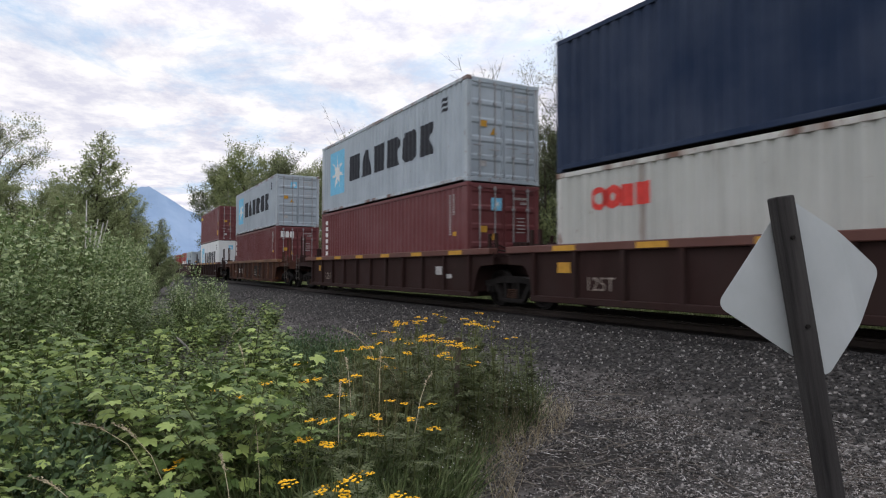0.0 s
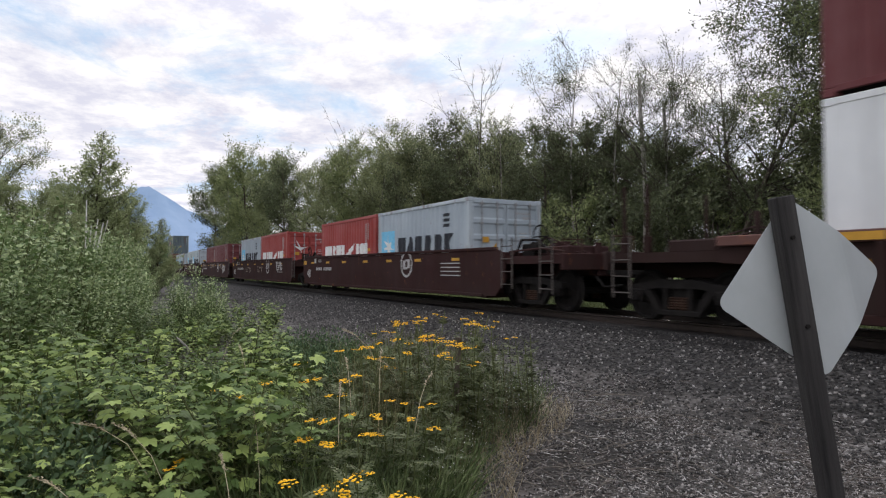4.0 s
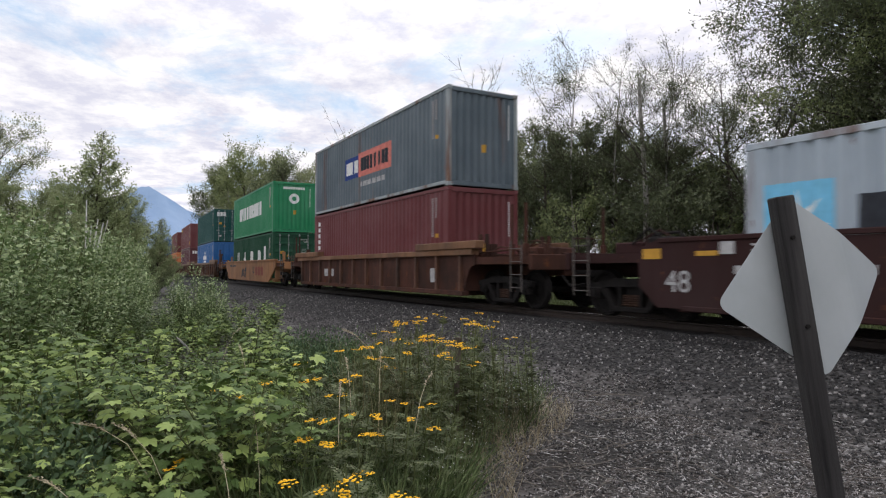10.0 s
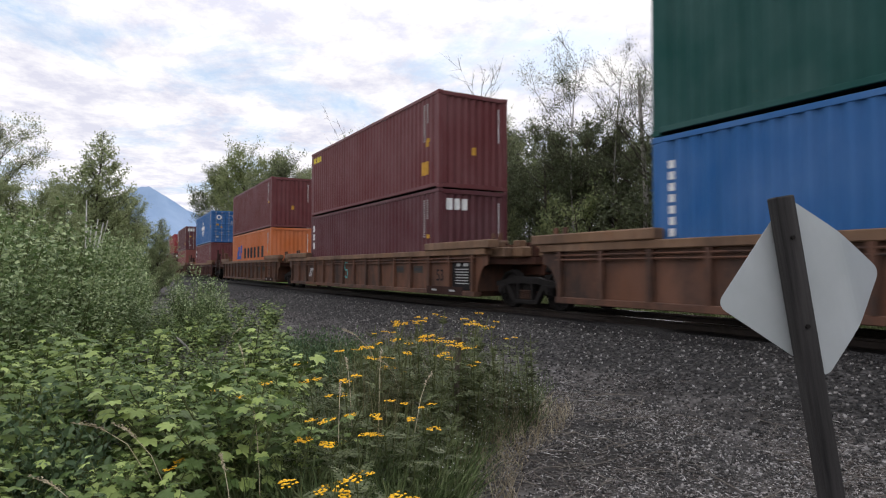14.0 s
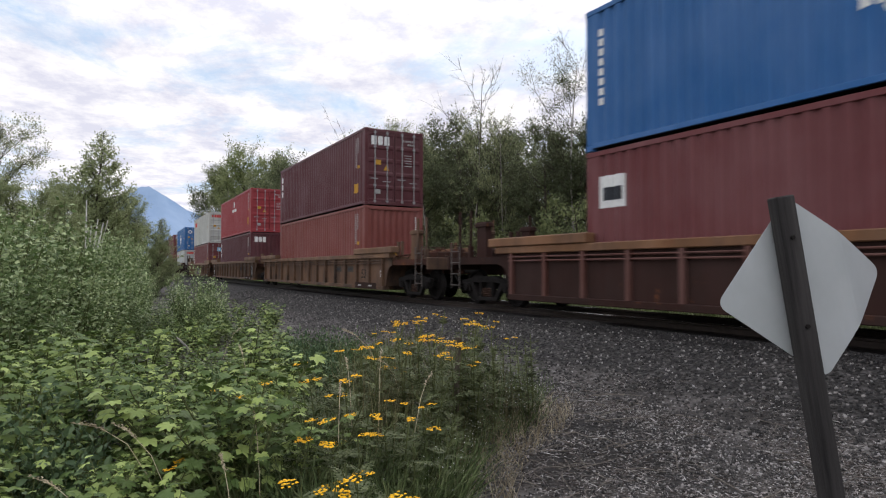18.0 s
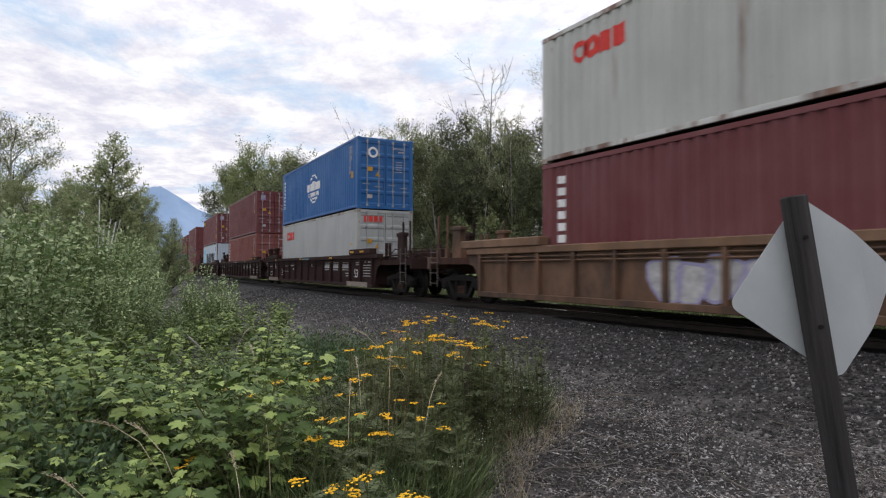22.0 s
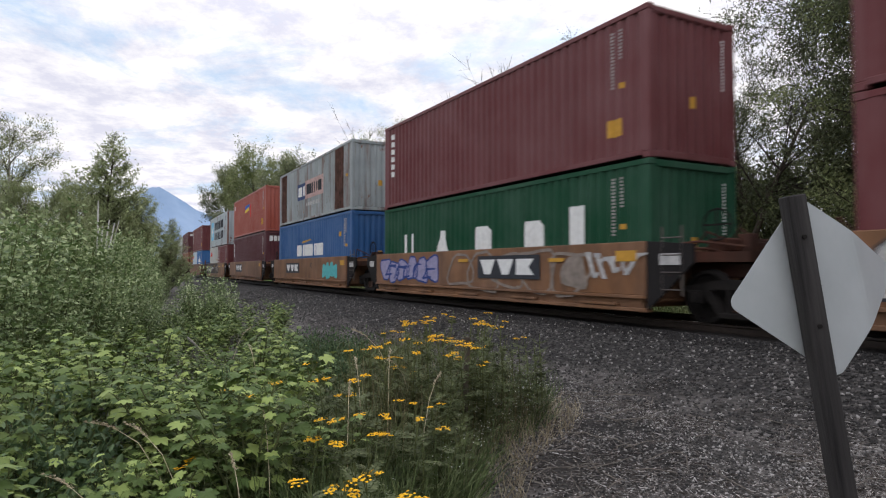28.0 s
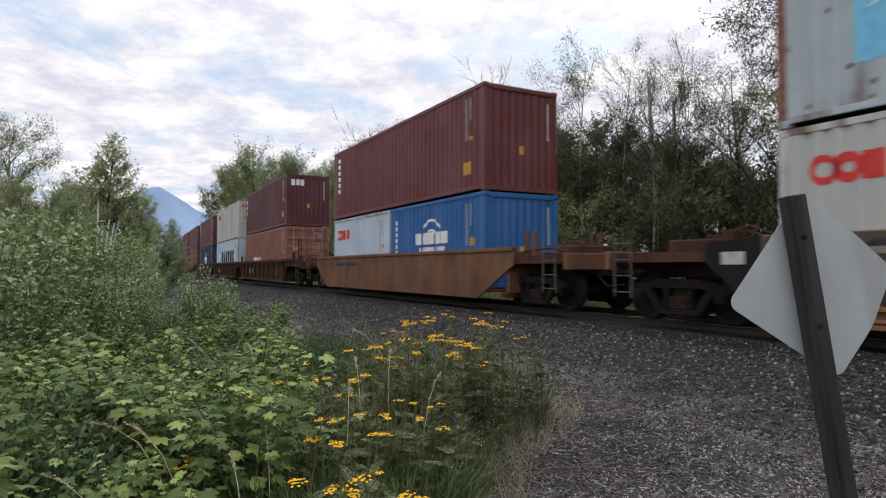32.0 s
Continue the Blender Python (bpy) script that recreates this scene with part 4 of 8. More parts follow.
def make_car(kind, s0, a, b, front, rear, extra=()):
    """a, b: metres from the middle to the front and rear joint. front, rear: 'art' (shares a bogie with its neighbour) or 'coupler'."""
    wl, body, chord, ribs = CAR[kind]
    mb, mc, mr = PAINT[body], PAINT[chord], PAINT[ribs]
    car = thing("well_car", on_line(s0, CAR_Z), CAR_LABEL[kind], "railway car", "cars of the freight train")
    h = wl / 2
    ribbed = kind not in ("deep", "tan", "gold", "amber")
    y = 1.40
    zb, zt = 0.17, 1.40
    for sy in (-1, 1):
        flip = pose(0, 0, 0, 0, 0, 0) if sy < 0 else Matrix.Diagonal((1, -1, 1, 1))
        rot = pose(0, 0, 0, 0, 0, 0 if sy < 0 else 180)
        over = 0.5 if wl > 14 else 0.9
        if ribbed:
            def wall():
                g = Geo()
                g.box(-h, h, -y, -y + 0.03, zb + 0.05, zt - 0.1)
                for sx in (-1, 1):      # upper plate over the bogie with its arch
                    out = [(sx * h, 1.30), (sx * h, 0.30), (sx * (h + 0.10), 0.62), (sx * (h + 0.22), 0.86), (sx * (h + 0.36), 0.96), (sx * (h + over), 0.98), (sx * (h + over), 1.30)]
                    g.prism(out[::sx], -y, -y + 0.03)
                return g.mesh("side_wall", mb)
            w = part("side_wall", cached(("wall", kind), wall), car, rot)
            ch = cached(("chord", kind), lambda: Geo().box(-h - over, h + over, -y - 0.10, -y + 0.14, zt - 0.16, zt, 0.015).mesh("top_chord", mc))
            part("top_chord", ch, car, rot)
            sill = cached(("sill", kind), lambda: Geo().box(-h, h, -y - 0.09, -y + 0.14, zb, zb + 0.13, 0.012).mesh("bottom_sill", mb))
            part("bottom_sill", sill, car, rot)
            rib = cached(("rib", ribs), lambda: Geo().prism([(-y - 0.10, zb + 0.13), (-y - 0.004, zb + 0.13), (-y - 0.004, zt - 0.16), (-y - 0.095, zt - 0.16)], -0.05, 0.05, "x").mesh("rib", mr))
            n = 15 if wl > 16 else (12 if wl > 14 else 11)
            for i in range(n):
                part("rib", rib, w, pose(-h + 0.12 + (wl - 0.24) * i / (n - 1), 0, 0))
            if wl > 14:
                x0, x1 = (h - 2.65, h + 0.75) if kind != "brown53" else (h - 2.4, h - 0.15)
                for sx in (-1, 1):
                    up = cached(("raised", kind, sx), lambda: Geo().box(min(sx * x0, sx * x1), max(sx * x0, sx * x1), -y - 0.14, -y + 0.14, zt + 0.004, zt + 0.21, 0.02).mesh("raised_chord", mc))
                    part("raised_chord", up, car, rot)
            if wl > 16:
                for z in (zt - 0.24, zt - 0.33):
                    pipe = cached(("pipe", body, z), lambda: Geo().tube([(-h, -y - 0.055, z), (h, -y - 0.055, z)], 0.022, 6).mesh("brake_pipe", mr))
                    part("brake_pipe", pipe, car, rot)
        elif kind == "deep":
            def wall():
                g = Geo()
                out = [(-h, zt), (-h - 0.45, zt - 0.14), (-h - 0.45, 0.58), (-h - 0.05, 0.22), (h + 0.05, 0.22), (h + 0.45, 0.58), (h + 0.45, zt - 0.14), (h, zt)]
                g.prism(out, -y - 0.02, -y + 0.03)
                g.box(-h + 0.5, h - 0.5, -y - 0.05, -y + 0.1, 0.18, 0.27, 0.012)
                g.box(-h, h, -y - 0.05, -y + 0.12, zt - 0.06, zt + 0.02, 0.012)
                return g.mesh("side_wall", mb)
            part("side_wall", cached(("wall", kind), wall), car, rot)
        elif kind == "tan":
            def wall():
                g = Geo()
                g.box(-h, h, -y - 0.08, -y + 0.02, 0.40, zt - 0.02, 0.012)
                return g.mesh("side_wall", mb)
            part("side_wall", cached(("wall", kind), wall), car, rot)

            def sill():
                g = Geo()
                g.box(-h, h, -y - 0.12, -y + 0.02, 0.34, 0.40, 0.008)
                g.box(-h + 0.1, h - 0.1, -y - 0.02, -y + 0.05, 0.16, 0.34)
                g.box(-h, h, -y - 0.10, -y + 0.1, 0.10, 0.17, 0.01)
                for i in range(5):
                    xx = -h + 1.2 + i * (wl - 2.4) / 4
                    g.box(xx - 0.5, xx + 0.5, -y - 0.11, -y - 0.02, 0.19, 0.24, 0.008)
                return g.mesh("bottom_sill", mb)
            part("bottom_sill", cached(("sill", kind), sill), car, rot)
            for sx in (-1, 1):
                ek = cached(("tan_end", sx), lambda: Geo().prism([(sx * h, 0.14), (sx * (h + 0.5), 0.55), (sx * (h + 1.0), 0.98), (sx * (h + 1.0), 1.30), (sx * h, 1.38)][::sx], -y - 0.04, -y + 0.02).mesh("end_plate", PAINT["car_black"]))
                part("end_plate", ek, car, rot, "grimy black end plate")
        else:
            def wall():
                g = Geo()
                out = [(-h - 0.3, zt - 0.02), (-h - 0.3, 1.0), (-h + 1.1, 0.12), (h - 1.4, 0.12), (h + 0.2, 0.96), (h + 0.2, zt - 0.02)]
                g.prism(out, -y - 0.04, -y + 0.02)
                g.box(-h - 0.3, h + 0.2, -y - 0.08, -y + 0.1, zt - 0.10, zt, 0.012)
                return g.mesh("side_wall", mb)
            part("side_wall", cached(("wall", kind), wall), car, rot)
        # posts that guide the load, at each end
        stick = cached(("stick", body), lambda: Geo().box(-0.05, 0.05, -0.04, 0.04, 0, 0.62, 0.01).mesh("guide_post", mb))
        if ribbed or kind in ("gold", "amber"):
            for dx in (h + 0.2, h + 0.5):
                part("guide_post", stick, car, pose(dx, sy * 1.02, 1.17))
                part("guide_post", stick, car, pose(-dx, sy * 1.02, 1.17))
    # floor of the well: cross beams and load pads
    cross = cached(("cross", body), lambda: Geo().box(-0.12, 0.12, -1.39, 1.39, 0.16, 0.30, 0.01).mesh("cross_beam", mb))
    for i in range(5):
        part("cross_beam", cross, car, pose(-h + 0.5 + (wl - 1.0) * i / 4, 0, 0))
    pad = cached(("pad", body), lambda: Geo().box(-0.25, 0.25, -1.36, 1.36, 0.28, 0.346, 0.008).mesh("load_pad", mb))
    for dx in (-6.0, 6.0, 0.0):
        part("load_pad", pad, car, pose(dx, 0, 0))
    # bulkheads, end platforms, bogies
    for sx, reach, joint in ((1, a, front), (-1, b, rear)):
        part("bulkhead", cached(("bulk", body), lambda: Geo().box(-0.06, 0.06, -1.38, 1.38, 0.30, 1.30, 0.01).mesh("bulkhead", mb)), car, pose(sx * (h - 0.08), 0, 0))
        end = reach - (0.25 if joint == "art" else 0.62)
        w = 0.55 if joint == "art" else 1.30

        def platform():
            g = Geo()
            v = [(0, -1.36, 1.0), (end - h, -w, 1.0), (end - h, w, 1.0), (0, 1.36, 1.0), (0, -1.36, 1.18), (end - h, -w, 1.18), (end - h, w, 1.18), (0, 1.36, 1.18)]
            g.add(v, [(0, 3, 2, 1), (4, 5, 6, 7), (0, 1, 5, 4), (1, 2, 6, 5), (2, 3, 7, 6), (3, 0, 4, 7)])
            g.box(0, end - h, -0.32, 0.32, 0.72, 1.0, 0.03)
            g.box((end - h) * 0.45, (end - h) * 0.75, -0.62, 0.62, 1.18, 1.42, 0.03)
            g.tube([(0.2, -1.1, 1.30), ((end - h) * 0.5, -0.9, 1.36), (end - h - 0.1, -w * 0.9, 1.26)], 0.028, 6)
            g.tube([(0.3, -0.6, 1.26), ((end - h) * 0.6, -0.75, 1.22), (end - h - 0.05, -0.3, 1.05)], 0.022, 6)
            clutter = random.Random(int(100 * abs(end - h)) + len(body))
            for j in range(7):      # valves, brackets and hoses
                bx, by = (end - h) * clutter.uniform(0.05, 0.8), clutter.uniform(-0.95, 0.95) * (0.7 if j < 4 else 0.5)
                sz = clutter.uniform(0.05, 0.14)
                g.box(bx - sz, bx + sz, by - sz, by + sz, 1.18, 1.24 + clutter.uniform(0.05, 0.34), 0.012)
            for j in range(3):
                by = clutter.uniform(-1.1, 0.6)
                g.tube([(0.05, by, 1.22), ((end - h) * 0.35, by - 0.1, 1.45 + 0.1 * j), ((end - h) * 0.8, by * 0.5, 1.25), (end - h, by * 0.4, 1.05)], 0.02, 6)
            return g.mesh("end_platform", PAINT["car_rust_dark"] if body in ("car_tan", "car_gold", "car_amber", "car_ochre", "car_rust") else mb)
        pm = cached(("plat", body, round(end - h, 2), w), platform)
        part("end_platform", pm, car, pose(sx * h, 0, 0, 0, 0, 0 if sx > 0 else 180))
        if joint == "art" and wl > 16:
            stub = cached(("stub", body), lambda: Geo().box(-0.30, 0.30, -0.16, 0.16, 0, 0.26, 0.03).box(-0.12, 0.12, -0.12, 0.12, 0.26, 0.42, 0.02).mesh("end_block", mc))
            for dx, dy in ((0.55, -1.0), (0.95, -0.75), (0.55, 1.0)):
                part("end_block", stub, car, pose(sx * (h + dx), dy, 1.17))
        if joint == "art" and kind == "brown53":
            stout = cached(("stout", body), lambda: Geo().prism([(-0.24, 0), (0.24, 0), (0.20, 0.55), (0.20, 0.92), (-0.20, 0.92), (-0.20, 0.55)], -0.09, 0.09).box(-0.27, 0.27, -0.12, 0.12, 0.78, 0.90, 0.02).mesh("end_post", mb))
            for dy in (-0.82, 0.82):
                part("end_post", stout, car, pose(sx * (h + 0.62), dy, 1.17))
            part("ladder", ladder_mesh(4, 0.42, 0.30), car, pose(sx * h + (0.06 if sx > 0 else -0.48), -1.42, 0.30))
        if joint == "art":
            if sx > 0:
                continue
            add_bogie(car, -reach, s0)
            part("drawbar", cached("artbar", lambda: Geo().box(-0.75, 0.75, -0.22, 0.22, 0.80, 1.0, 0.03).mesh("drawbar", STEEL_DARK)), car, pose(-reach, 0, 0))
        else:
            add_bogie(car, sx * (reach - 2.05), s0)

            def knuckle():
                g = Geo()
                g.box(0, 0.62, -0.09, 0.09, 0.76, 0.92, 0.02)
                g.box(0.50, 0.74, -0.16, 0.14, 0.70, 0.98, 0.04)
                g.tube([(0.05, -0.45, 0.72), (0.35, -0.48, 0.50), (0.66, -0.30, 0.55)], 0.026, 6)
                return g.mesh("coupler", STEEL_DARK)
            part("coupler", cached("knuckle", knuckle), car, pose(sx * end, 0, 0, 0, 0, 0 if sx > 0 else 180))
            beam = cached(("endsill", body), lambda: Geo().box(-0.06, 0.06, -1.36, 1.36, 0.86, 1.22, 0.015).mesh("end_sill", mb))
            part("end_sill", beam, car, pose(sx * end, 0, 0))
            part("ladder", ladder_mesh(4, 0.42, 0.30), car, pose(sx * (end - 0.25) - (0.42 if sx > 0 else 0), -1.40, 0.35))
            if ribbed:
                pole = cached(("pole", body), lambda: Geo().tube([(0, 0, 0), (0, 0, 1.25)], 0.035, 6).box(-0.06, 0.06, -0.06, 0.06, 0, 0.3, 0.01).mesh("guide_pole", mb))
                if wl > 16:
                    stout = cached(("stout", body), lambda: Geo().prism([(-0.24, 0), (0.24, 0), (0.20, 0.55), (0.20, 0.92), (-0.20, 0.92), (-0.20, 0.55)], -0.09, 0.09).box(-0.27, 0.27, -0.12, 0.12, 0.78, 0.90, 0.02).mesh("end_post", mb))
                    for dx, dy in ((1.3, -1.05), (0.45, 1.05)):
                        part("end_post", stout, car, pose(sx * (end - dx), dy, 1.18))
                for dx, dy in ((0.35, -1.2), (0.9, -1.2), (0.35, 1.2)):
                    part("guide_pole", pole, car, pose(sx * (end - dx), dy, 1.18))
            rail = cached("grab", lambda: Geo().tube([(0, -1.25, 1.2), (0, -1.25, 1.52), (0, -0.7, 1.52), (0, -0.7, 1.2)], 0.018, 6).mesh("grab_rail", STEEL_RUST))
            part("grab_rail", rail, car, pose(sx * (end - 0.1), 0, 0))
    if kind == "deep":
        gear = cached("end_gear", lambda: Geo().box(-0.25, 0.25, -0.2, 0.2, 0, 0.32, 0.03).tube([(-0.5, -0.2, 0.05), (-0.1, -0.3, 0.42), (0.4, -0.25, 0.40), (0.8, -0.1, 0.1)], 0.035, 6).tube([(-0.3, 0.1, 0.1), (0.2, 0.2, 0.5), (0.7, 0.1, 0.2)], 0.03, 6).disc(0.35, -0.22, 0.22, 0.13, 0.2, "y", 12).mesh("brake_gear", STEEL_DARK))
        for sx in (-1, 1):
            part("brake_gear", gear, car, pose(sx * (h + 0.55), -0.6, 1.17, 0, 0, 0 if sx > 0 else 180))
    if kind == "deep" or kind == "tan":
        part("ladder", ladder_mesh(4, 0.42, 0.30), car, pose(h + 0.35, -1.42, 0.42))
        part("brake_wheel", cached("brakewheel", lambda: Geo().tube([(0.28 * math.cos(t * 0.5236), 0, 0.28 * math.sin(t * 0.5236)) for t in range(13)], 0.018, 5).box(-0.27, 0.27, -0.01, 0.01, -0.015, 0.015).box(-0.015, 0.015, -0.01, 0.01, -0.27, 0.27).mesh("brake_wheel", STEEL_DARK)), car, pose(h + 0.9, -0.7, 1.65))
    # markings on the near side
    yy = -y - 0.004
    if kind == "dark40":
        strip_marks("marking", "yellow", [rect(-h + 0.8 + i * 2.3, -h + 1.5 + i * 2.3, zt - 0.14, zt - 0.03) for i in range(6)], -y - 0.105, car, "ochre reflective strip")
        strip_marks("marking", "palewhite", [rect(h - 2.0, h - 1.6, 0.72, 0.95)] + [rect(5.3, 5.6, 0.62, 0.74)], yy, car)
        part("painted_number", word_mesh("125T", 0.38, INK["tanwhite"]), car, pose(-5.02, yy, 0.46, 90, 0, 0), "faded pale figures on the side")
        strip_marks("marking", "yellow", [rect(-5.85, -5.45, 0.80, 1.02)], yy, car, "ochre patch")
    elif kind == "brown53":
        for x in (2.50, 3.70, 4.88, 6.05):       # four slanted capitals with a line under each
            strip_marks("marking", "palewhite", blocks(x, 0.88, 0.24, 1, 0.72, 0.1, 0.35) + [rect(x, x + 0.66, 0.80, 0.83)], yy, car) if x < 6 else None
        strip_marks("marking", "palewhite", blocks(5.22, 0.88, 0.24, 1, 0.62, 0.1, 0.35) + [rect(5.22, 5.8, 0.80, 0.83)], yy, car)
        strip_marks("marking", "palewhite", [rect(7.32, 8.12, 0.98 - 0.10 * i, 1.01 - 0.10 * i) for i in range(5)] + [rect(7.45, 7.6, 1.06, 1.16), rect(7.8, 8.05, 1.06, 1.14), rect(5.3, 5.75, 0.66, 0.70), rect(5.35, 5.7, 0.56, 0.60), rect(6.5, 6.9, 1.0, 1.12)]
                    + [rect(-5.4, -4.9, 0.5 + 0.1 * i, 0.55 + 0.1 * i) for i in range(4)] + [rect(0.45, 0.6, 0.95, 1.1), rect(-3.0, -2.6, 0.8, 0.86), rect(-9.2, -8.9, 1.10, 1.18), rect(-8.2, -7.5, 1.06, 1.09), rect(-8.2, -7.5, 0.97, 1.0), rect(-6.9, -6.72, 0.86, 1.12), rect(-5.1, -4.9, 0.9, 1.05), rect(-4.7, -3.8, 0.98, 1.01), rect(-4.7, -3.8, 0.70, 0.73), rect(-3.4, -2.5, 0.98, 1.10)], yy, car)
        part("painted_number", word_mesh("125T", 0.34, INK["palewhite"]), car, pose(-8.22, yy, 0.46, 90, 0, 0), "white figures on the side")
        strip_marks("marking", "tanwhite", [rect(5.72, 7.95, 0.185, 0.37)], -y - 0.096, car, "worn white board")
        strip_marks("marking", "tanwhite", [rect(-8.1, -5.9, 0.185, 0.37)], -y - 0.096, car, "worn white board")
        strip_marks("marking", "yellow", [rect(x, x + 0.42, zt + 0.07, zt + 0.14) for x in (6.2, 7.3)] + [rect(x, x + 0.36, zt - 0.11, zt - 0.05) for x in (-6.4, -1.2, 3.6)], -y - 0.146, car, "ochre reflective strip")
        strip_marks("marking", "fadedsky", [rect(-0.9, 0.3, zt - 0.12, zt - 0.06)], -y - 0.106, car, "scuffed pale blue strip")
        part("painted_number", word_mesh("53", 0.45, INK["white"]), car, pose(6.30, yy, 0.53, 90, 0, 0), "white figures on the side")
    elif kind in ("rust53", "tan53", "plum53"):
        strip_marks("marking", PAINT["car_plum"], [rect(5.9, 7.9, 0.185, 0.40)], -y - 0.096, car, "dark red board at the foot")
        strip_marks("marking", "palewhite", [rect(6.2, 6.5, 0.27, 0.32), rect(7.2, 7.5, 0.27, 0.32)], -y - 0.100, car)
        strip_marks("marking", "palewhite", [rect(8.02, 8.22, 0.60, 0.84)], yy, car)
        if kind != "plum53":
            part("painted_number", word_mesh("53", 0.46, PAINT["car_black"]), car, pose(6.28, yy, 0.55, 90, 0, 0), "black figures on the side")
            for x in (3.62, 4.86):
                strip_marks("stencil_plate", PAINT["car_grey"], [rect(x, x + 0.62 if x > 4 else x + 0.55, 0.76, 0.97)], yy, car, "grey stencil plate")
                strip_marks("marking", "black", [rect(x + 0.06 + 0.12 * i, x + 0.15 + 0.12 * i, 0.82, 0.91) for i in range(4)], yy - 0.004, car)
    elif kind in ("rust48", "rust40", "ochre40"):
        strip_marks("marking", "palewhite", blocks(-h + 3.2, 0.58, 0.30, 2, 0.75, 0.45) + [rect(h - 1.9, h - 1.5, 0.5, 0.9)], yy, car)
    elif kind == "deep":
        yd = -y - 0.024
        strip_marks("marking", "yellow", [rect(x, x + 0.42, 1.10, 1.18) for x in (-6.9, -4.9, -2.98, -0.78, 1.27, 3.37, 5.6)], yd, car, "ochre reflective strip")
        strip_marks("marking", "palewhite", [rect(-6.2 + 0.21 * i, -6.06 + 0.21 * i, 0.81, 0.94) for i in range(4)] + [rect(-5.2 + 0.17 * i, -5.08 + 0.17 * i, 0.81, 0.94) for i in range(6)], yd, car)
        strip_marks("emblem", "palewhite", ring(2.80, 1.02, 0.34, 0.41, 20) + ring(2.80, 1.02, 0.10, 0.16, 10) + [rect(2.55, 2.72, 0.86, 1.14), rect(2.88, 3.05, 0.90, 1.18)], yd, car, "faded white ring emblem")
        part("painted_number", word_mesh("48", 0.52, INK["palewhite"]), car, pose(-7.52, yd, 0.50, 90, 0, 0), "worn white figures on the side")
        strip_marks("reflector", "yellow", [rect(-8.0, -7.6, 1.06, 1.24)], yd, car, "ochre patch")
        strip_marks("marking", "palewhite", [rect(-6.45, -6.2, 1.12, 1.32), rect(-5.9, -5.5, 1.24, 1.27), rect(-5.9, -5.5, 1.16, 1.19)] + [rect(x, x + 0.5 + 0.2 * (i % 3), 1.335, 1.36) for i, x in enumerate((-4.6, -2.9, -1.3, 0.4, 1.9, 3.6, 5.0))], yd, car)
        strip_marks("marking", "palewhite", [rect(5.0, 6.05, 1.02 - 0.11 * i, 1.05 - 0.11 * i) for i in range(4)], yd, car)
    elif kind == "tan":
        strip_marks("marking", "palewhite", [rect(-h - 0.7, -h - 0.3, 0.95, 1.15), rect(h + 0.3, h + 0.75, 0.95, 1.15)], -y - 0.048, car)
    elif kind == "amber":
        strip_marks("marking", "black", [rect(-5.0 + 0.25 * i, -4.8 + 0.25 * i, 1.0, 1.13) for i in range(4)] + [rect(-3.8 + 0.2 * i, -3.64 + 0.2 * i, 1.0, 1.13) for i in range(6)], -y - 0.044, car)
    elif kind == "gold":
        yd = -y - 0.044
        strip_marks("marking", "black", [rect(-6.1 + 0.25 * i, -5.9 + 0.25 * i, 1.0, 1.13) for i in range(4)] + [rect(-4.9 + 0.2 * i, -4.74 + 0.2 * i, 1.0, 1.13) for i in range(6)] + [rect(1.9, 2.05, 0.6, 1.0), rect(2.05, 2.3, 0.6, 0.7), rect(2.2, 2.3, 0.75, 1.0)] + scrawl(-1.75, 1.5, 0.28, 1.0, 6, 41), yd, car)
        strip_marks("marking", "coral", [rect(2.65, 3.25, 0.48, 1.0), rect(3.40, 4.0, 0.48, 1.0), rect(4.15, 4.75, 0.48, 1.0)], yd, car, "faded red stencilled shapes")
    for i, (name, ink, polys, label) in enumerate(extra):
        strip_marks(name, ink, polys, (-y - 0.084 if kind == "tan" else -y - 0.026 if kind == "deep" else -y - 0.006) - 0.003 * i, car, label)
    MOVERS.append((car, s0, CAR_Z))
    return car


# ---- the train: unit by unit from the front ----
def box40(colour, end, marks, word="", tall=True, label=""):
    return (colour, LONG40, HIGH if tall else LOW, end, marks, word, label or colour + " corrugated steel forty-foot shipping container")


def box20(colour, end, marks, word="", label=""):
    return (colour, LONG20, LOW, end, marks, word, label or colour + " twenty-foot corrugated steel shipping container")


def scrawl(x0, w, z0, z1, n, seed):
    """Loops and strokes of sprayed lettering."""
    r = random.Random(seed)
    out = []
    for i in range(n):
        a = x0 + w * i / n
        b = a + w / n * r.uniform(0.5, 1.0)
        l, h = r.uniform(z0, z0 + 0.25 * (z1 - z0)), r.uniform(z0 + 0.7 * (z1 - z0), z1)
        k = r.uniform(-0.25, 0.35)
        t = 0.13 * (z1 - z0)
        out.append([(a, l), (a + t * 1.6, l), (a + k + t * 1.6, h), (a + k, h)])
        out.append([(a + k, h - t), (b + k, h - t * r.uniform(0.3, 2.2)), (b + k, h), (a + k, h)])
        if i % 2:
            out += ring((a + b) / 2, (l + h) / 2, 0.10, 0.10 + t, 8, r.uniform(0, 2), r.uniform(4, 6))
        else:
            out.append([(a, l), (b, l + t * 0.5), (b, l + t * 1.5), (a, l + t)])
    return out


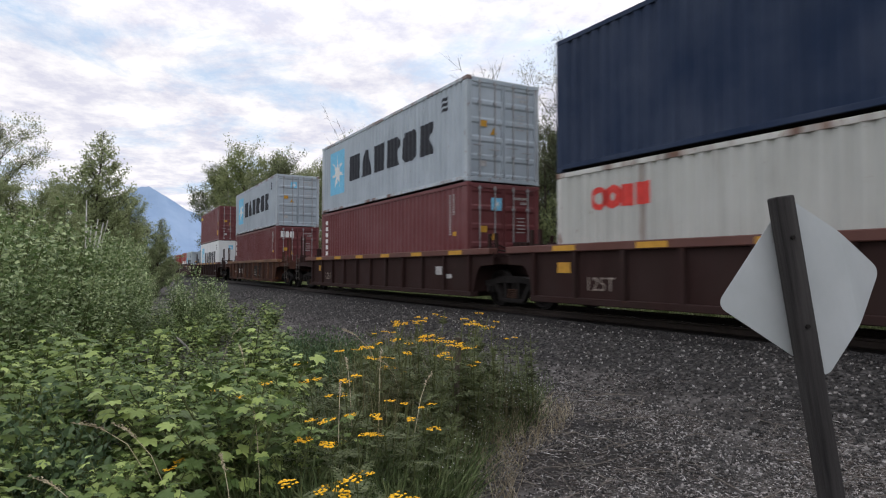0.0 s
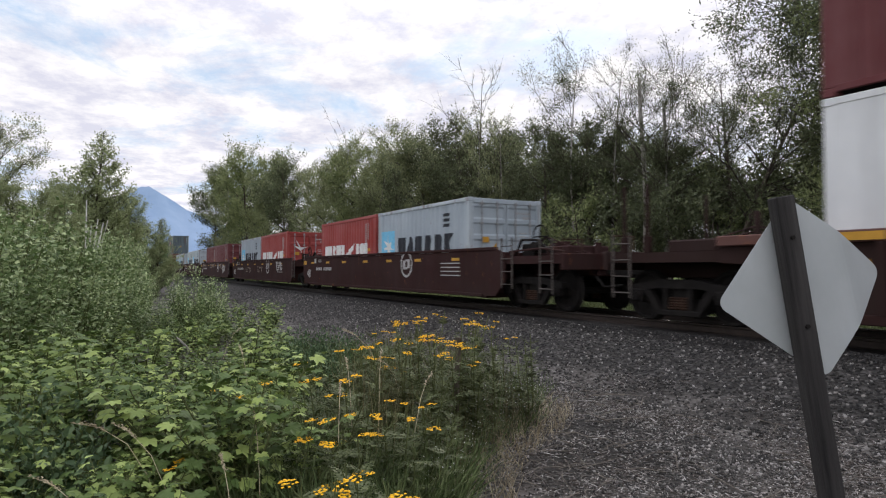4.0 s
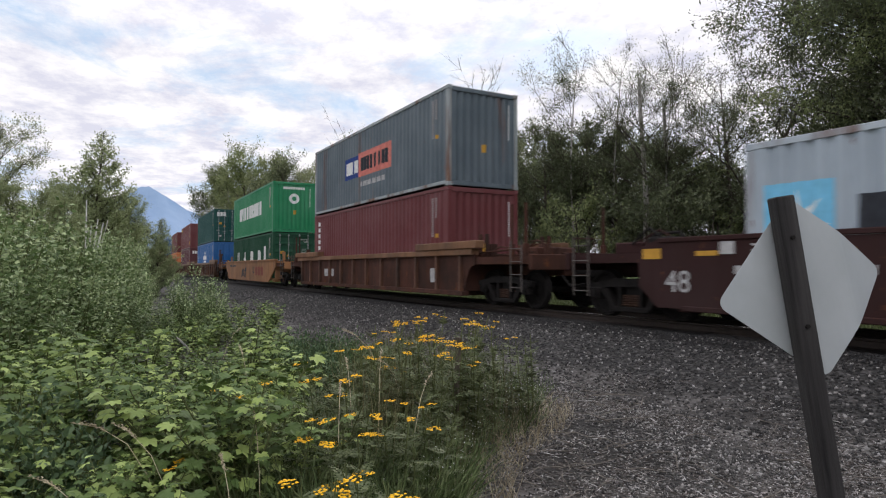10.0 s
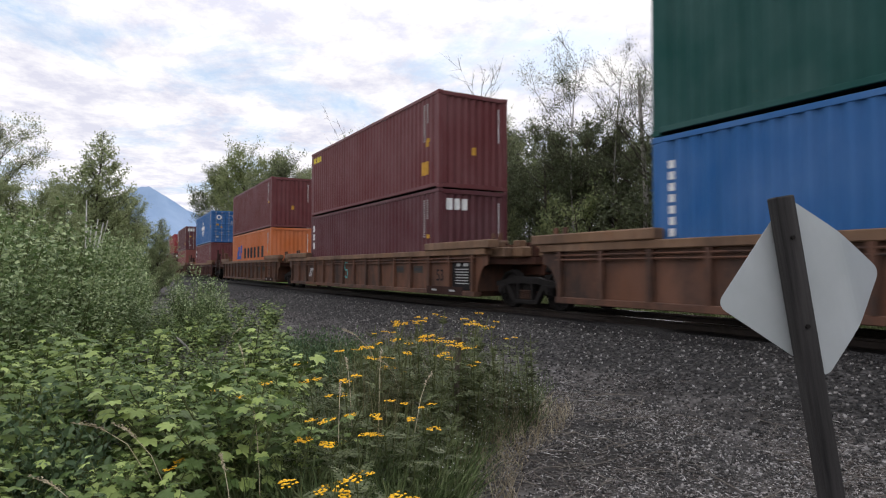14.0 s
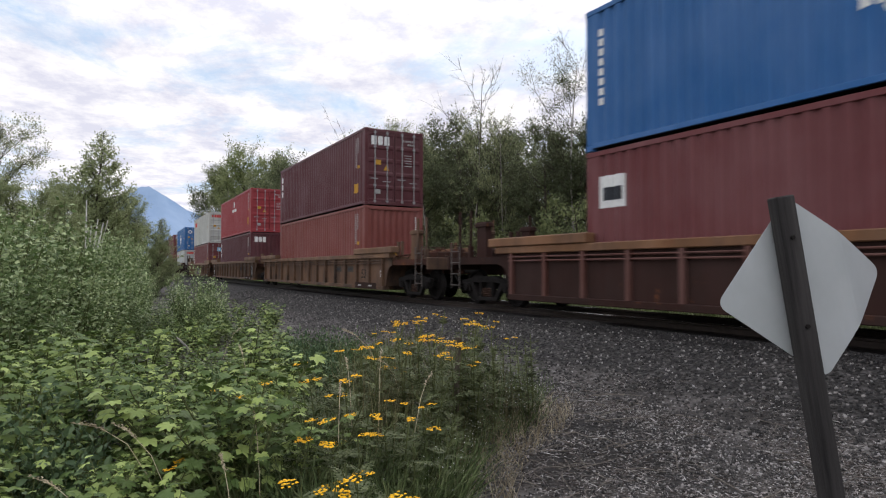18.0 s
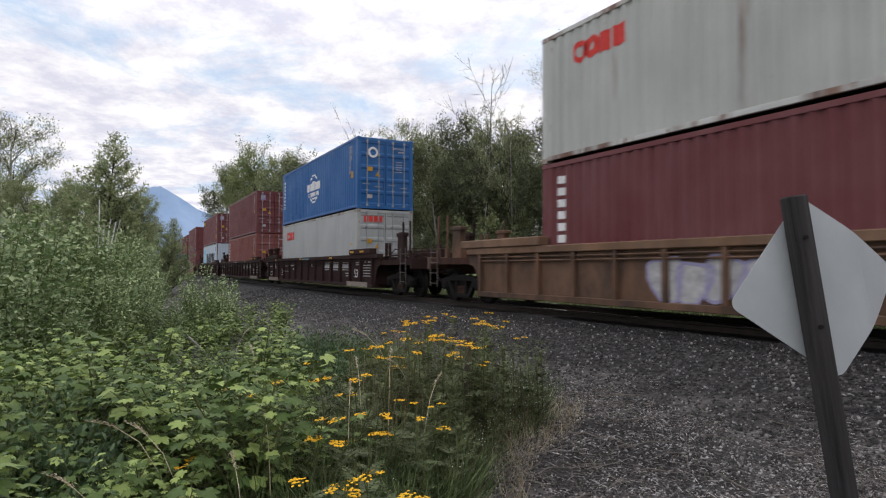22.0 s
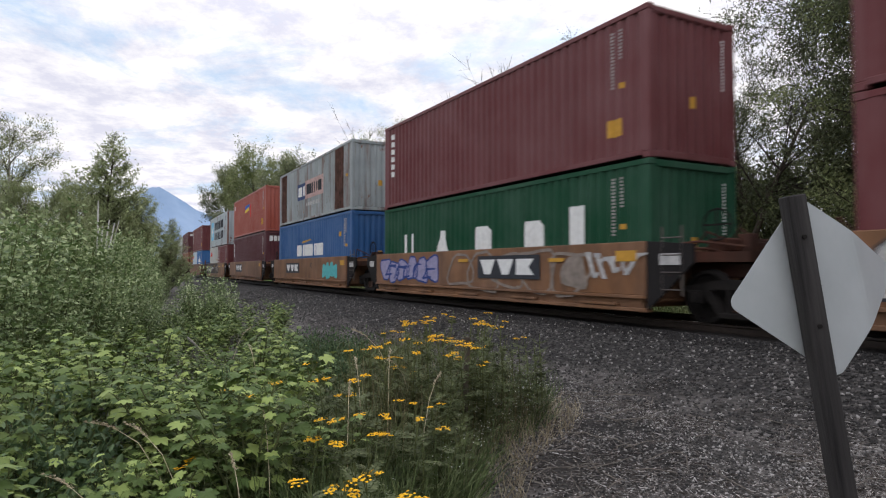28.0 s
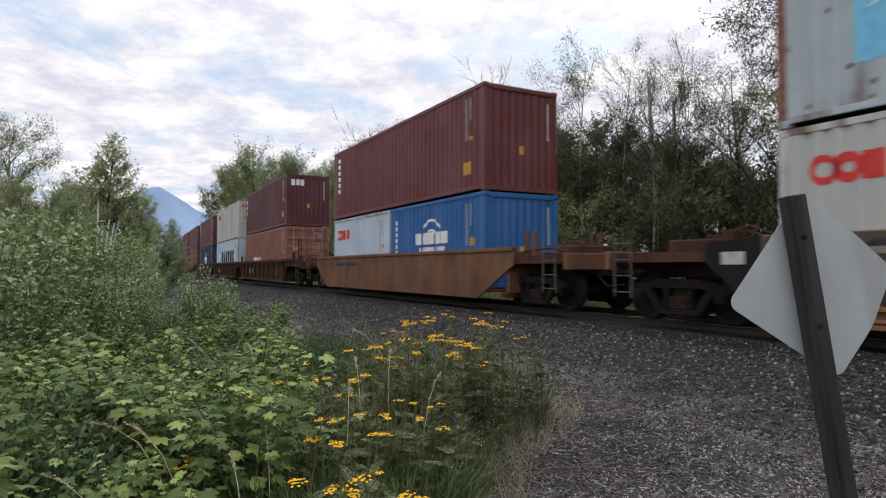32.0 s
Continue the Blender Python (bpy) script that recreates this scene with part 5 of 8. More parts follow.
def bubble(x0, w, z0, z1, n, seed, k=1.0):
    """Fat rounded letters, side by side."""
    r = random.Random(seed)
    out = []
    for i in range(n):
        cx, cz = x0 + w * (i + 0.5) / n, (z0 + z1) / 2 + r.uniform(-0.06, 0.06)
        rx, rz = k * w / n * r.uniform(0.48, 0.62), k * (z1 - z0) * r.uniform(0.40, 0.52)
        lean = r.uniform(-0.15, 0.3)
        pts = []
        for j in range(14):
            t = 2 * math.pi * j / 14
            c, q = math.cos(t), math.sin(t)
            f = 1 + 0.16 * math.sin(3 * t + seed + i)
            pts.append((cx + rx * f * math.copysign(abs(c) ** 0.7, c) + lean * rz * q, cz + rz * f * math.copysign(abs(q) ** 0.7, q)))
        out.append(pts)
    return out


def rims(shapes, t=0.05):
    """Sprayed lines round the shapes."""
    out = []
    for q in shapes:
        for a, b in zip(q, q[1:] + q[:1]):
            dx, dz = b[0] - a[0], b[1] - a[1]
            l = math.hypot(dx, dz) or 1
            ux, uz = -dz / l * t / 2, dx / l * t / 2
            out.append([(a[0] - ux, a[1] - uz), (b[0] - ux, b[1] - uz), (b[0] + ux, b[1] + uz), (a[0] + ux, a[1] + uz)])
    return out


def tag_plate(x0, x1, z0, z1):
    """Black plate with three white forms."""
    w = (x1 - x0 - 0.24) / 3
    caps = []
    for i in range(3):
        a = x0 + 0.12 + i * w
        caps += blocks(a, z0 + 0.10, z1 - z0 - 0.19, 1, w, 0.12, 0.0, "vvk"[i])
    return [("plate", "black", [rect(x0, x1, z0, z1)], "black plate"), ("plate_marking", "white", caps, "")]


_patch = ("reflector", "yellow", [rect(5.50, 6.02, 1.02, 1.22)], "ochre patch")
_a = bubble(-5.84, 5.6, 0.45, 1.30, 6, 3, 1.05)
GRAF_A = [("graffiti", "palewhite", _a, "large grey-white sprayed letters"), ("graffiti_line", "black", rims(_a, 0.045) + scrawl(-5.4, 4.8, 0.6, 1.1, 5, 5), "")] + tag_plate(0.9, 3.3, 0.64, 1.18) + [_patch]
_b, _b2 = bubble(-5.7, 4.1, 0.48, 1.22, 6, 6), bubble(-0.9, 5.6, 0.40, 1.26, 5, 9, 1.1)
GRAF_B = [("graffiti", "lilac", _b, "lilac sprayed letters"), ("graffiti_line", "navy", rims(_b, 0.05) + scrawl(-5.4, 3.5, 0.55, 1.05, 5, 5), ""), ("graffiti_line", "tanwhite", rims(_b2, 0.07), "pale sprayed outlines"), ("graffiti", "palewhite", scrawl(4.85, 1.1, 0.68, 1.28, 4, 7), "grey-white sprayed scrawl"),
          ("graffiti", "tanwhite", bubble(3.9, 0.8, 0.45, 1.2, 1, 4), "faded pale sprayed shape")] + tag_plate(0.57, 3.17, 0.64, 1.20) + [_patch, ("reflector", "yellow", [rect(-0.4, 0.1, 1.06, 1.14), rect(3.5, 4.0, 1.03, 1.11)], "")]
GRAF_C = tag_plate(-3.35, -0.75, 0.66, 1.17) + [("graffiti", "teal", bubble(3.12, 1.95, 0.50, 1.12, 4, 8, 1.1) + [rect(3.2, 4.95, 0.62, 1.0)], "solid teal sprayed block"), ("graffiti_line", "black", scrawl(1.1, 0.5, 0.95, 1.15, 2, 3), ""), _patch]
GRAF_P = tag_plate(-3.14, -0.59, 0.65, 1.19) + [("graffiti_line", "coral", scrawl(0.2, 1.6, 0.78, 0.95, 5, 21)[::2], "faint red scrawl"), _patch]
GRAF_D = [("graffiti", PAINT["car_grey"], [[(-6.15, 0.42), (2.1, 0.42), (2.25, 0.8), (2.1, 1.36), (-6.15, 1.36)]] + bubble(1.7, 1.1, 0.44, 0.95, 2, 17) + bubble(1.6, 0.9, 0.85, 1.34, 2, 18), "dark grey sprayed-over panel"), ("number_bar", "palewhite", [rect(-3.4 + 0.26 * i, -3.22 + 0.26 * i, 0.84, 1.0) for i in range(4)] + [rect(-2.1 + 0.27 * i, -1.92 + 0.27 * i, 0.84, 1.0) for i in range(6)] + [rect(0.45, 0.62, 0.82, 1.0)], ""),
          ("graffiti_line", "tanwhite", scrawl(1.2, 1.3, 0.5, 1.3, 4, 9) + scrawl(-6.0, 2.0, 0.5, 1.2, 4, 10)[::2], "pale sprayed scrawl"), ("reflector", "yellow", [rect(-3.9, -3.4, 1.06, 1.14), rect(-0.5, 0.0, 1.06, 1.14), rect(3.0, 3.9, 1.02, 1.10)], ""), _patch]
_d = bubble(-6.1, 4.6, 0.44, 1.30, 4, 27, 1.0)
GRAF_D[1:1] = [("graffiti", PAINT["post_dull"], bubble(-5.9, 4.2, 0.50, 1.22, 4, 28, 0.62), "dull grey sprayed fill"), ("graffiti_line", "black", rims(_d, 0.07), "black sprayed outlines")]
GRAF_R = [("graffiti", "tanwhite", scrawl(-6.9, 2.4, 1.02, 1.33, 7, 51) + scrawl(-1.9, 2.9, 0.92, 1.33, 7, 52) + scrawl(3.6, 2.2, 0.80, 1.30, 5, 53), "faded pale sprayed scrawl along the top"), ("graffiti", "palewhite", scrawl(5.2, 1.4, 0.5, 1.2, 3, 54), "white sprayed letters")]
GRAF_E = [("graffiti", "tanwhite", scrawl(0.2, 1.4, 0.6, 1.05, 4, 11)[::2] + scrawl(-3.2, 1.7, 0.6, 1.0, 5, 12)[::2], "faint worn sprayed scrawl"), ("graffiti", "palewhite", scrawl(4.9, 1.2, 0.76, 1.30, 3, 15), "small white sprayed scrawl")]
_f = bubble(-2.7, 3.5, 0.36, 1.08, 6, 12, 1.1)
GRAF_F = [("stencil_panel", PAINT["car_black"], [rect(7.22, 8.24, 0.32, 1.10)], "black stencil panel"), ("stencil", "palewhite", [rect(7.4, 8.05, 0.86 - 0.075 * i, 0.885 - 0.075 * i) for i in range(6)], ""), ("graffiti", "palewhite", _f, "white and lilac sprayed letters"), ("graffiti_line", "lilac", rims(_f, 0.06), ""), ("plate", "palewhite", [rect(1.5, 2.1, 0.55, 0.95)], "worn white plate")]
GRAF_G = [("graffiti", "palewhite", scrawl(-0.92, 0.62, 0.36, 1.06, 3, 31) + scrawl(0.30, 0.62, 0.36, 1.06, 3, 32), "white sprayed scrawl"), ("graffiti", "tanwhite", bubble(2.42, 0.78, 0.46, 1.10, 1, 33), "worn white sprayed patch"), ("graffiti_line", PAINT["car_rust"], scrawl(2.5, 0.6, 0.55, 1.0, 2, 34), "")]
_stencil = [("stencil_panel", PAINT["car_black"], [rect(7.22, 8.24, 0.32, 1.10)], "black stencil panel"), ("stencil", "palewhite", [rect(7.4, 8.05, 0.86 - 0.075 * i, 0.885 - 0.075 * i) for i in range(6)] + [rect(7.45, 7.65, 0.95, 1.03), rect(7.8, 8.05, 0.95, 1.03)], "")]
GRAF_H = _stencil + [("graffiti", "teal", [q for q in ring(-0.95, 0.98, 0.13, 0.19, 10, 0.5, 4.6) + ring(-0.95, 0.70, 0.13, 0.19, 10, -2.6, 1.5)], "teal sprayed curl"), ("graffiti", "palewhite", scrawl(-5.7, 0.5, 0.45, 0.95, 2, 35), "")]
GRAF_S = _stencil + [("stencil_panel", PAINT["car_black"], [rect(-8.24, -7.24, 0.30, 1.22)], "black stencil panel"), ("stencil", "palewhite", [rect(-8.1, -7.4, 1.12 - 0.07 * i, 1.145 - 0.07 * i) for i in range(4)], "")]
GRAF_Q = [("stencil_panel", PAINT["car_black"], [rect(0.75, 2.95, 0.42, 1.06)], "black stencil panel worn through"), ("graffiti", "tanwhite", [[(0.85, 0.46), (1.05, 0.46), (1.15, 0.86), (1.02, 0.90)], rect(1.35, 1.95, 0.50, 0.56), rect(1.35, 1.95, 0.64, 0.70), rect(1.40, 1.90, 0.78, 0.82), [(2.1, 0.46), (2.35, 0.46), (2.75, 0.92), (2.55, 0.92)], [(2.45, 0.46), (2.8, 0.46), (2.4, 0.88), (2.2, 0.88)]], "worn white sprayed marks"),
          ("stencil", "tanwhite", [rect(-5.5 + 0.2 * i, -5.37 + 0.2 * i, 0.62, 0.74) for i in range(7)], "")]

# s at the start, car, lower load (front first if two), upper load, graffiti
TRAIN = [
    (-4.30, "dark40", [box40("cream", "plain", "red_word", tall=False, label="cream-white corrugated container with red lettering")], box40("navy", "plain", "", label="dark navy blue forty-foot corrugated container"), ()),
    (-20.15, "dark40", [box40("maroon", "door", "left_column", "bluebox")], box40("palegrey", "door", "star_word", label="pale grey container with a blue star square and dark word"), ()),
    (-40.43, "ochre40", [box40("maroon", "door", "short_column", "word")], box40("palegrey", "door", "star_word", "bluebox", label="pale grey container with a blue star square and dark word"), GRAF_Q),
    (-60.54, "dark40", [box40("white", "flat", "star_word", "bluebox", label="smooth white refrigerated container with a dark word")], box40("maroon", "door", "yellow_word"), ()),
    (-82.0, "deep", [box20("palegrey", "door", "star_word"), box20("signalred", "door", "white_word")], None, ()),
    (-100.05, "deep", [box20("signalred", "door", "white_word", "bird", "bright red twenty-foot container with white lettering"), box20("palegrey", "door", "star_word")], None, GRAF_E),
    (-118.01, "deep", [box20("maroon", "door", ""), box20("maroon", "door", "")], None, GRAF_R),
    (-136.38, "deep", [box20("palegrey", "door", "star_word", "bluebox"), box20("rustgrey", "door", "star_word")], None, GRAF_R),
    (-154.48, "deep", [box20("palegrey", "door", "star_word", "bluebox"), box20("palegrey", "door", "star_word")], None, GRAF_E),
    (-175.85, "rust48", [box40("maroon", "plain", "left_column")], box40("slate", "plain", "boxes_word", label="slate blue-grey container with a navy and salmon sign"), ()),
    (-195.87, "gold", [box40("deepgreen", "door", "wide_letters", tall=False, label="deep green container with wide white letters")], box40("green", "plain", "long_word", "ring", label="bright green container with a long white word"), ()),
    (-218.22, "rust53", [box40("blue", "plain", "globe", label="blue container with a white globe emblem")], box40("pinegreen", "door", "", "word", label="dark pine green forty-foot container"), GRAF_G),
    (-238.26, "rust53", [box40("darkmaroon", "plain", "short_column", "word")], box40("maroon", "plain", "yellow_word"), GRAF_H),
    (-258.15, "rust53", [box40("orange", "plain", "blue_mark", label="bright orange container with a leaning blue emblem")], box40("maroon", "plain", ""), ()),
    (-281.79, "plum53", [box40("maroon", "plain", "label")], box40("blue", "door", "globe", "ring", label="blue container with a white globe emblem"), ()),
    (-305.78, "tan53", [box40("brick", "plain", "")], box40("darkmaroon", "door", "short_column", "word"), ()),
    (-325.69, "tan53", [box40("darkmaroon", "plain", "short_column", "word")], box40("red", "door", "disc_word", label="crimson red container with a white disc emblem"), GRAF_S),
    (-345.45, "tan53", [box40("maroon", "door", "left_column", "bluebox")], box40("cream", "door", "red_word", "redword", label="cream-white corrugated container with red lettering"), GRAF_F),
    (-369.47, "brown53", [box40("offwhite", "door", "red_word", "redword", label="dull white smooth-sided container with red lettering")], box40("blue", "door", "globe", "ring", label="blue container with a white globe emblem"), ()),
    (-389.29, "brown53", [box40("brick", "door", "left_column")], box40("maroon", "door", "", "patch"), ()),
    (-409.28, "brown53", [box40("icegrey", "plain", "star_word", label="pale ice-blue container with a dark word")], box40("maroon", "door", "yellow_word", "patch"), ()),
    (-431.53, "tan", [box40("maroon", "plain", "patch")], box40("maroon", "plain", "left_column"), GRAF_A),
    (-447.22, "tan", [box40("deepgreen", "plain", "wide_letters", tall=False, label="deep green container with wide white letters")], box40("maroon", "plain", "left_column"), GRAF_B),
    (-462.77, "tan", [box40("midblue", "plain", "orange_flash_word", label="mid blue container with a white word")], box40("rustslate", "plain", "boxes_faded", label="rust-streaked grey container with a faded sign"), GRAF_C),
    (-478.75, "tan", [box40("darkmaroon", "plain", "short_column", "word")], box40("coral", "plain", "flag", label="orange-red container with a coloured flag emblem"), GRAF_P),
    (-494.47, "tan", [box20("maroon", "plain", "left_column"), box20("cream", "plain", "red_word", label="white twenty-foot container with red lettering")], box40("rustgrey", "plain", "star_words", "rusty", label="rust-streaked pale grey container with two dark words"), GRAF_D),
    (-514.70, "amber", [box20("blue", "plain", "globe"), box20("icegrey", "plain", "red_word", label="pale grey twenty-foot container with red lettering")], box40("maroon", "plain", "left_column"), ()),
    (-535.23, "rust40", [box40("brown", "door", "small_word", label="brown-orange container with small white letters")], box40("darkmaroon", "plain", "short_column", "word"), ()),
    (-550.9, "rust40", [box40("icegrey", "plain", "star_word")], box40("cream", "door", "red_word", "redword"), ()),
    (-566.6, "rust40", [box40("navy", "plain", "globe")], box40("darkmaroon", "plain", "short_column"), ()),
    (-582.3, "rust40", [box40("maroon", "plain", "")], box40("darkmaroon", "plain", ""), ()),
    (-598.0, "rust40", [box40("maroon", "plain", "")], box40("maroon", "plain", ""), ()),
    (-617.8, "dark40", [box40("maroon", "plain", "")], box40("green", "plain", "long_word"), ()),
]
# pairs of neighbours that share a bogie
SHARED = {0, 4, 5, 6, 7, 11, 12, 15, 16, 18, 19, 21, 22, 23, 24, 27, 28, 29, 30}


def build_train():
    for i, (s0, kind, low, high, graf) in enumerate(TRAIN):
        front = (TRAIN[i - 1][0] - s0) / 2 if i else 8.0
        rear = (s0 - TRAIN[i + 1][0]) / 2 if i + 1 < len(TRAIN) else 10.0
        make_car(kind, s0, front, rear, "art" if i - 1 in SHARED else "coupler", "art" if i in SHARED else "coupler", graf)
        if i == 16:
            part("painted_number", word_mesh("125T", 0.36, INK["white"]), MOVERS[-1][0], pose(-8.20, -1.42, 0.48, 90, 0, 0), "white figures on the black panel")
        if i == 19:      # black panel with four pale round vents at the rear end
            panel = cached("vents", lambda: Geo().box(-0.30, 0.30, -0.06, 0.06, 0, 0.75, 0.015).mesh("vent_panel", PAINT["car_black"]))
            disc = cached("vent", lambda: Geo().disc(0, 0, 0, 0.11, 0.02, "y", 14).mesh("vent", INK["palewhite"]))
            vents = part("vent_panel", panel, MOVERS[-1][0], pose(-9.0, -1.2, 1.5), "black panel with four pale round vents")
            for dx in (-0.14, 0.14):
                for z in (0.2, 0.5):
                    part("vent", disc, vents, pose(dx, -0.07, z))
        floor = 0.35 if kind != "deep" else 0.23
        z = CAR_Z + floor
        if len(low) == 1:
            load = [(low[0], 0.0)]
        else:
            d = (LONG20 + 0.20) / 2 if kind == "deep" else (LONG20 + 0.076) / 2
            load = [(low[0], d), (low[1], -d)]
        for spec, dx in load:
            MOVERS.append((make_container(spec, "containers on the train"), s0 + dx, z))
        if high:
            MOVERS.append((make_container(high, "containers on the train"), s0, z + load[0][0][2] + 0.012))


build_train()

# ---- plants ----
def leaf_mat(name, c, c2, trans=0.35, rough=0.55):
    """Leaves: two greens mixed leaf by leaf, a little light through them."""
    k = Nodes(name).set(Roughness=rough, Specular_IOR_Level=0.18)
    geo = k.t.nodes.new("ShaderNodeNewGeometry")
    col = k.ramp(geo.outputs["Random Per Island"], [(0.0, shade(c, 0.75)), (0.45, c), (0.85, c2), (1.0, shade(c2, 1.15))])
    col = k.mix(k.ramp(k.noise(0.5, 3), [(0.35, grey(0)), (0.7, grey(0.6))]), col, shade(c, 0.7))
    k.colour(col)
    tr = k.t.nodes.new("ShaderNodeBsdfTranslucent")
    mx = k.t.nodes.new("ShaderNodeMixShader")
    mx.inputs[0].default_value = trans
    k.link(col, tr.inputs["Color"])
    out = k.t.nodes["Material Output"]
    k.link(k.b.outputs[0], mx.inputs[1]); k.link(tr.outputs[0], mx.inputs[2]); k.link(mx.outputs[0], out.inputs["Surface"])
    return k.m


LEAF_BERRY = leaf_mat("leaf_bramble_green", (0.088, 0.138, 0.034), (0.310, 0.385, 0.112), 0.14)
LEAF_TANSY = leaf_mat("leaf_ferny_green", (0.088, 0.108, 0.042), (0.155, 0.175, 0.078), 0.22)
LEAF_WILLOW = leaf_mat("leaf_willow_green", (0.135, 0.198, 0.070), (0.520, 0.595, 0.330), 0.28, 0.36)
# Brighter than the other grass: sunlight on the verge is put into the colour.
LEAF_VERGE_LIT = leaf_mat("blade_verge_sunlit", (0.22, 0.25, 0.12), (0.40, 0.43, 0.22), 0.45)
LEAF_FINE = leaf_mat("leaf_fine_green", (0.070, 0.115, 0.052), (0.14, 0.195, 0.095), 0.25)
LEAF_TREE = leaf_mat("leaf_tree_green", (0.205, 0.240, 0.105), (0.320, 0.355, 0.165), 0.45)
LEAF_DARK = leaf_mat("leaf_tree_dark_green", (0.105, 0.122, 0.064), (0.185, 0.207, 0.110), 0.38)
LEAF_OLIVE = leaf_mat("leaf_tree_olive", (0.235, 0.262, 0.132), (0.350, 0.378, 0.205), 0.40)
LEAF_PALE = leaf_mat("leaf_tree_pale_green", (0.290, 0.335, 0.165), (0.450, 0.490, 0.270), 0.45)
LEAF_GRASS = leaf_mat("blade_grass_green", (0.078, 0.112, 0.040), (0.190, 0.228, 0.100), 0.22)
LEAF_STRAW = leaf_mat("blade_straw", (0.34, 0.28, 0.18), (0.55, 0.48, 0.34), 0.2)
LEAF_STEMS = leaf_mat("blade_weed_brown", (0.13, 0.115, 0.055), (0.30, 0.27, 0.15), 0.1)
BARK = plain("bark_grey_brown", (0.085, 0.070, 0.055), 0.95, 0, 0.45, 5.0, 0.8)
BARK_PALE = plain("bark_birch_pale", (0.30, 0.28, 0.25), 0.9, 0, 0.45, 4.0, 0.5)
BARK_WHITE = plain("bark_bleached", (0.62, 0.60, 0.56), 0.9, 0, 0.25, 4.0, 0.5)
TWIG = plain("twig_grey", (0.060, 0.050, 0.042), 0.9, 0, 0.3)
STEM = plain("stem_green_brown", (0.10, 0.115, 0.045), 0.8, 0, 0.35)
STRAW_GREY = plain("twig_weathered", (0.16, 0.14, 0.12), 0.9, 0, 0.5)
STRAW_STEM = plain("stem_straw", (0.50, 0.43, 0.29), 0.8, 0, 0.25)
FLOWER_YELLOW = plain("flower_golden_yellow", (0.72, 0.40, 0.015), 0.7, 0, 0.22, 60.0)
FLOWER_WHITE = plain("flower_white", (0.75, 0.75, 0.70), 0.7, 0, 0.1, 60.0)

RNG = np.random.default_rng(7)

DIAMOND = (np.array([(0, 0, 0), (0.45, 0.26, 0.06), (1.0, 0, -0.05), (0.45, -0.26, 0.06)]), np.array([(0, 2, 1), (0, 3, 2)]))
OVATE = (np.array([(0, 0, 0), (0.30, 0.24, 0.07), (0.68, 0.19, 0.03), (1.0, 0, -0.10), (0.68, -0.19, 0.03), (0.30, -0.24, 0.07), (0.5, 0, 0)]),
         np.array([(0, 6, 1), (1, 6, 2), (2, 6, 3), (3, 6, 4), (4, 6, 5), (5, 6, 0)]))
def palmate(polar):
    """A five-lobed leaf from half its outline (angle, radius); its stalk joins at the origin."""
    half = [(r * math.cos(radians(a)), r * math.sin(radians(a))) for a, r in polar]
    rim = half + [(x, -y) for x, y in half[:0:-1]]
    v = [(x, y, 0.12 * abs(y) - 0.26 * (x * x + y * y) + 0.05 * math.cos(5.2 * math.atan2(y, x))) for x, y in rim] + [(0, 0, 0.02)]
    return np.array(v), np.array([(i, (i + 1) % len(rim), len(rim)) for i in range(len(rim))])


LOBED = palmate([(0, 1.0), (7, 0.84), (12, 0.80), (17, 0.66), (25, 0.55), (33, 0.70), (40, 0.84), (48, 0.95), (56, 0.78), (66, 0.66), (76, 0.52), (88, 0.62), (104, 0.70), (118, 0.55), (142, 0.44), (168, 0.16)])
LOBED_FAR = palmate([(0, 1.0), (24, 0.55), (46, 0.94), (74, 0.52), (102, 0.70), (150, 0.36)])
TRI = (np.array([(0, 0, 0), (0.55, 0.34, 0.06), (1.0, -0.12, -0.04)]), np.array([(0, 1, 2)]))
BLADE = (np.array([(-0.010, 0, 0), (0.010, 0, 0), (-0.008, 0.05, 0.45), (0.008, 0.05, 0.45), (-0.005, 0.18, 0.80), (0.005, 0.18, 0.80), (0, 0.36, 1.0)]),
         np.array([(0, 1, 3), (0, 3, 2), (2, 3, 5), (2, 5, 4), (4, 5, 6)]))
_t = [2 * math.pi * i / 7 for i in range(7)]
BUTTON = (np.array([(math.cos(t), math.sin(t), 0) for t in _t] + [(0.6 * math.cos(t), 0.6 * math.sin(t), 0.45) for t in _t] + [(0, 0, 0.55)]),
          np.array([(i, (i + 1) % 7, 7 + (i + 1) % 7) for i in range(7)] + [(i, 7 + (i + 1) % 7, 7 + i) for i in range(7)] + [(7 + i, 7 + (i + 1) % 7, 14) for i in range(7)]))
CHIP = (np.array([(0.55, 0.05, -0.1), (-0.5, 0.1, 0.0), (0.05, 0.48, 0.05), (0, -0.5, -0.05), (0.12, 0.05, 0.36), (0, 0, -0.4)]),
        np.array([(4, 0, 2), (4, 2, 1), (4, 1, 3), (4, 3, 0), (5, 2, 0), (5, 1, 2), (5, 3, 1), (5, 0, 3)]))


def turned(n, tip=None, spread=1.0, rng=RNG):
    """n rotation matrices; their x axis lies near tip (n, 3) where given."""
    a = rng.normal(size=(n, 3)) if tip is None else tip + spread * rng.normal(size=(n, 3))
    a /= np.linalg.norm(a, axis=1)[:, None]
    b = rng.normal(size=(n, 3)) * 0.55 + np.array([0, 0, 1.0])
    c = np.cross(b, a)
    c /= np.linalg.norm(c, axis=1)[:, None] + 1e-9
    up = np.cross(a, c)
    return np.stack([a, c, up], axis=2)


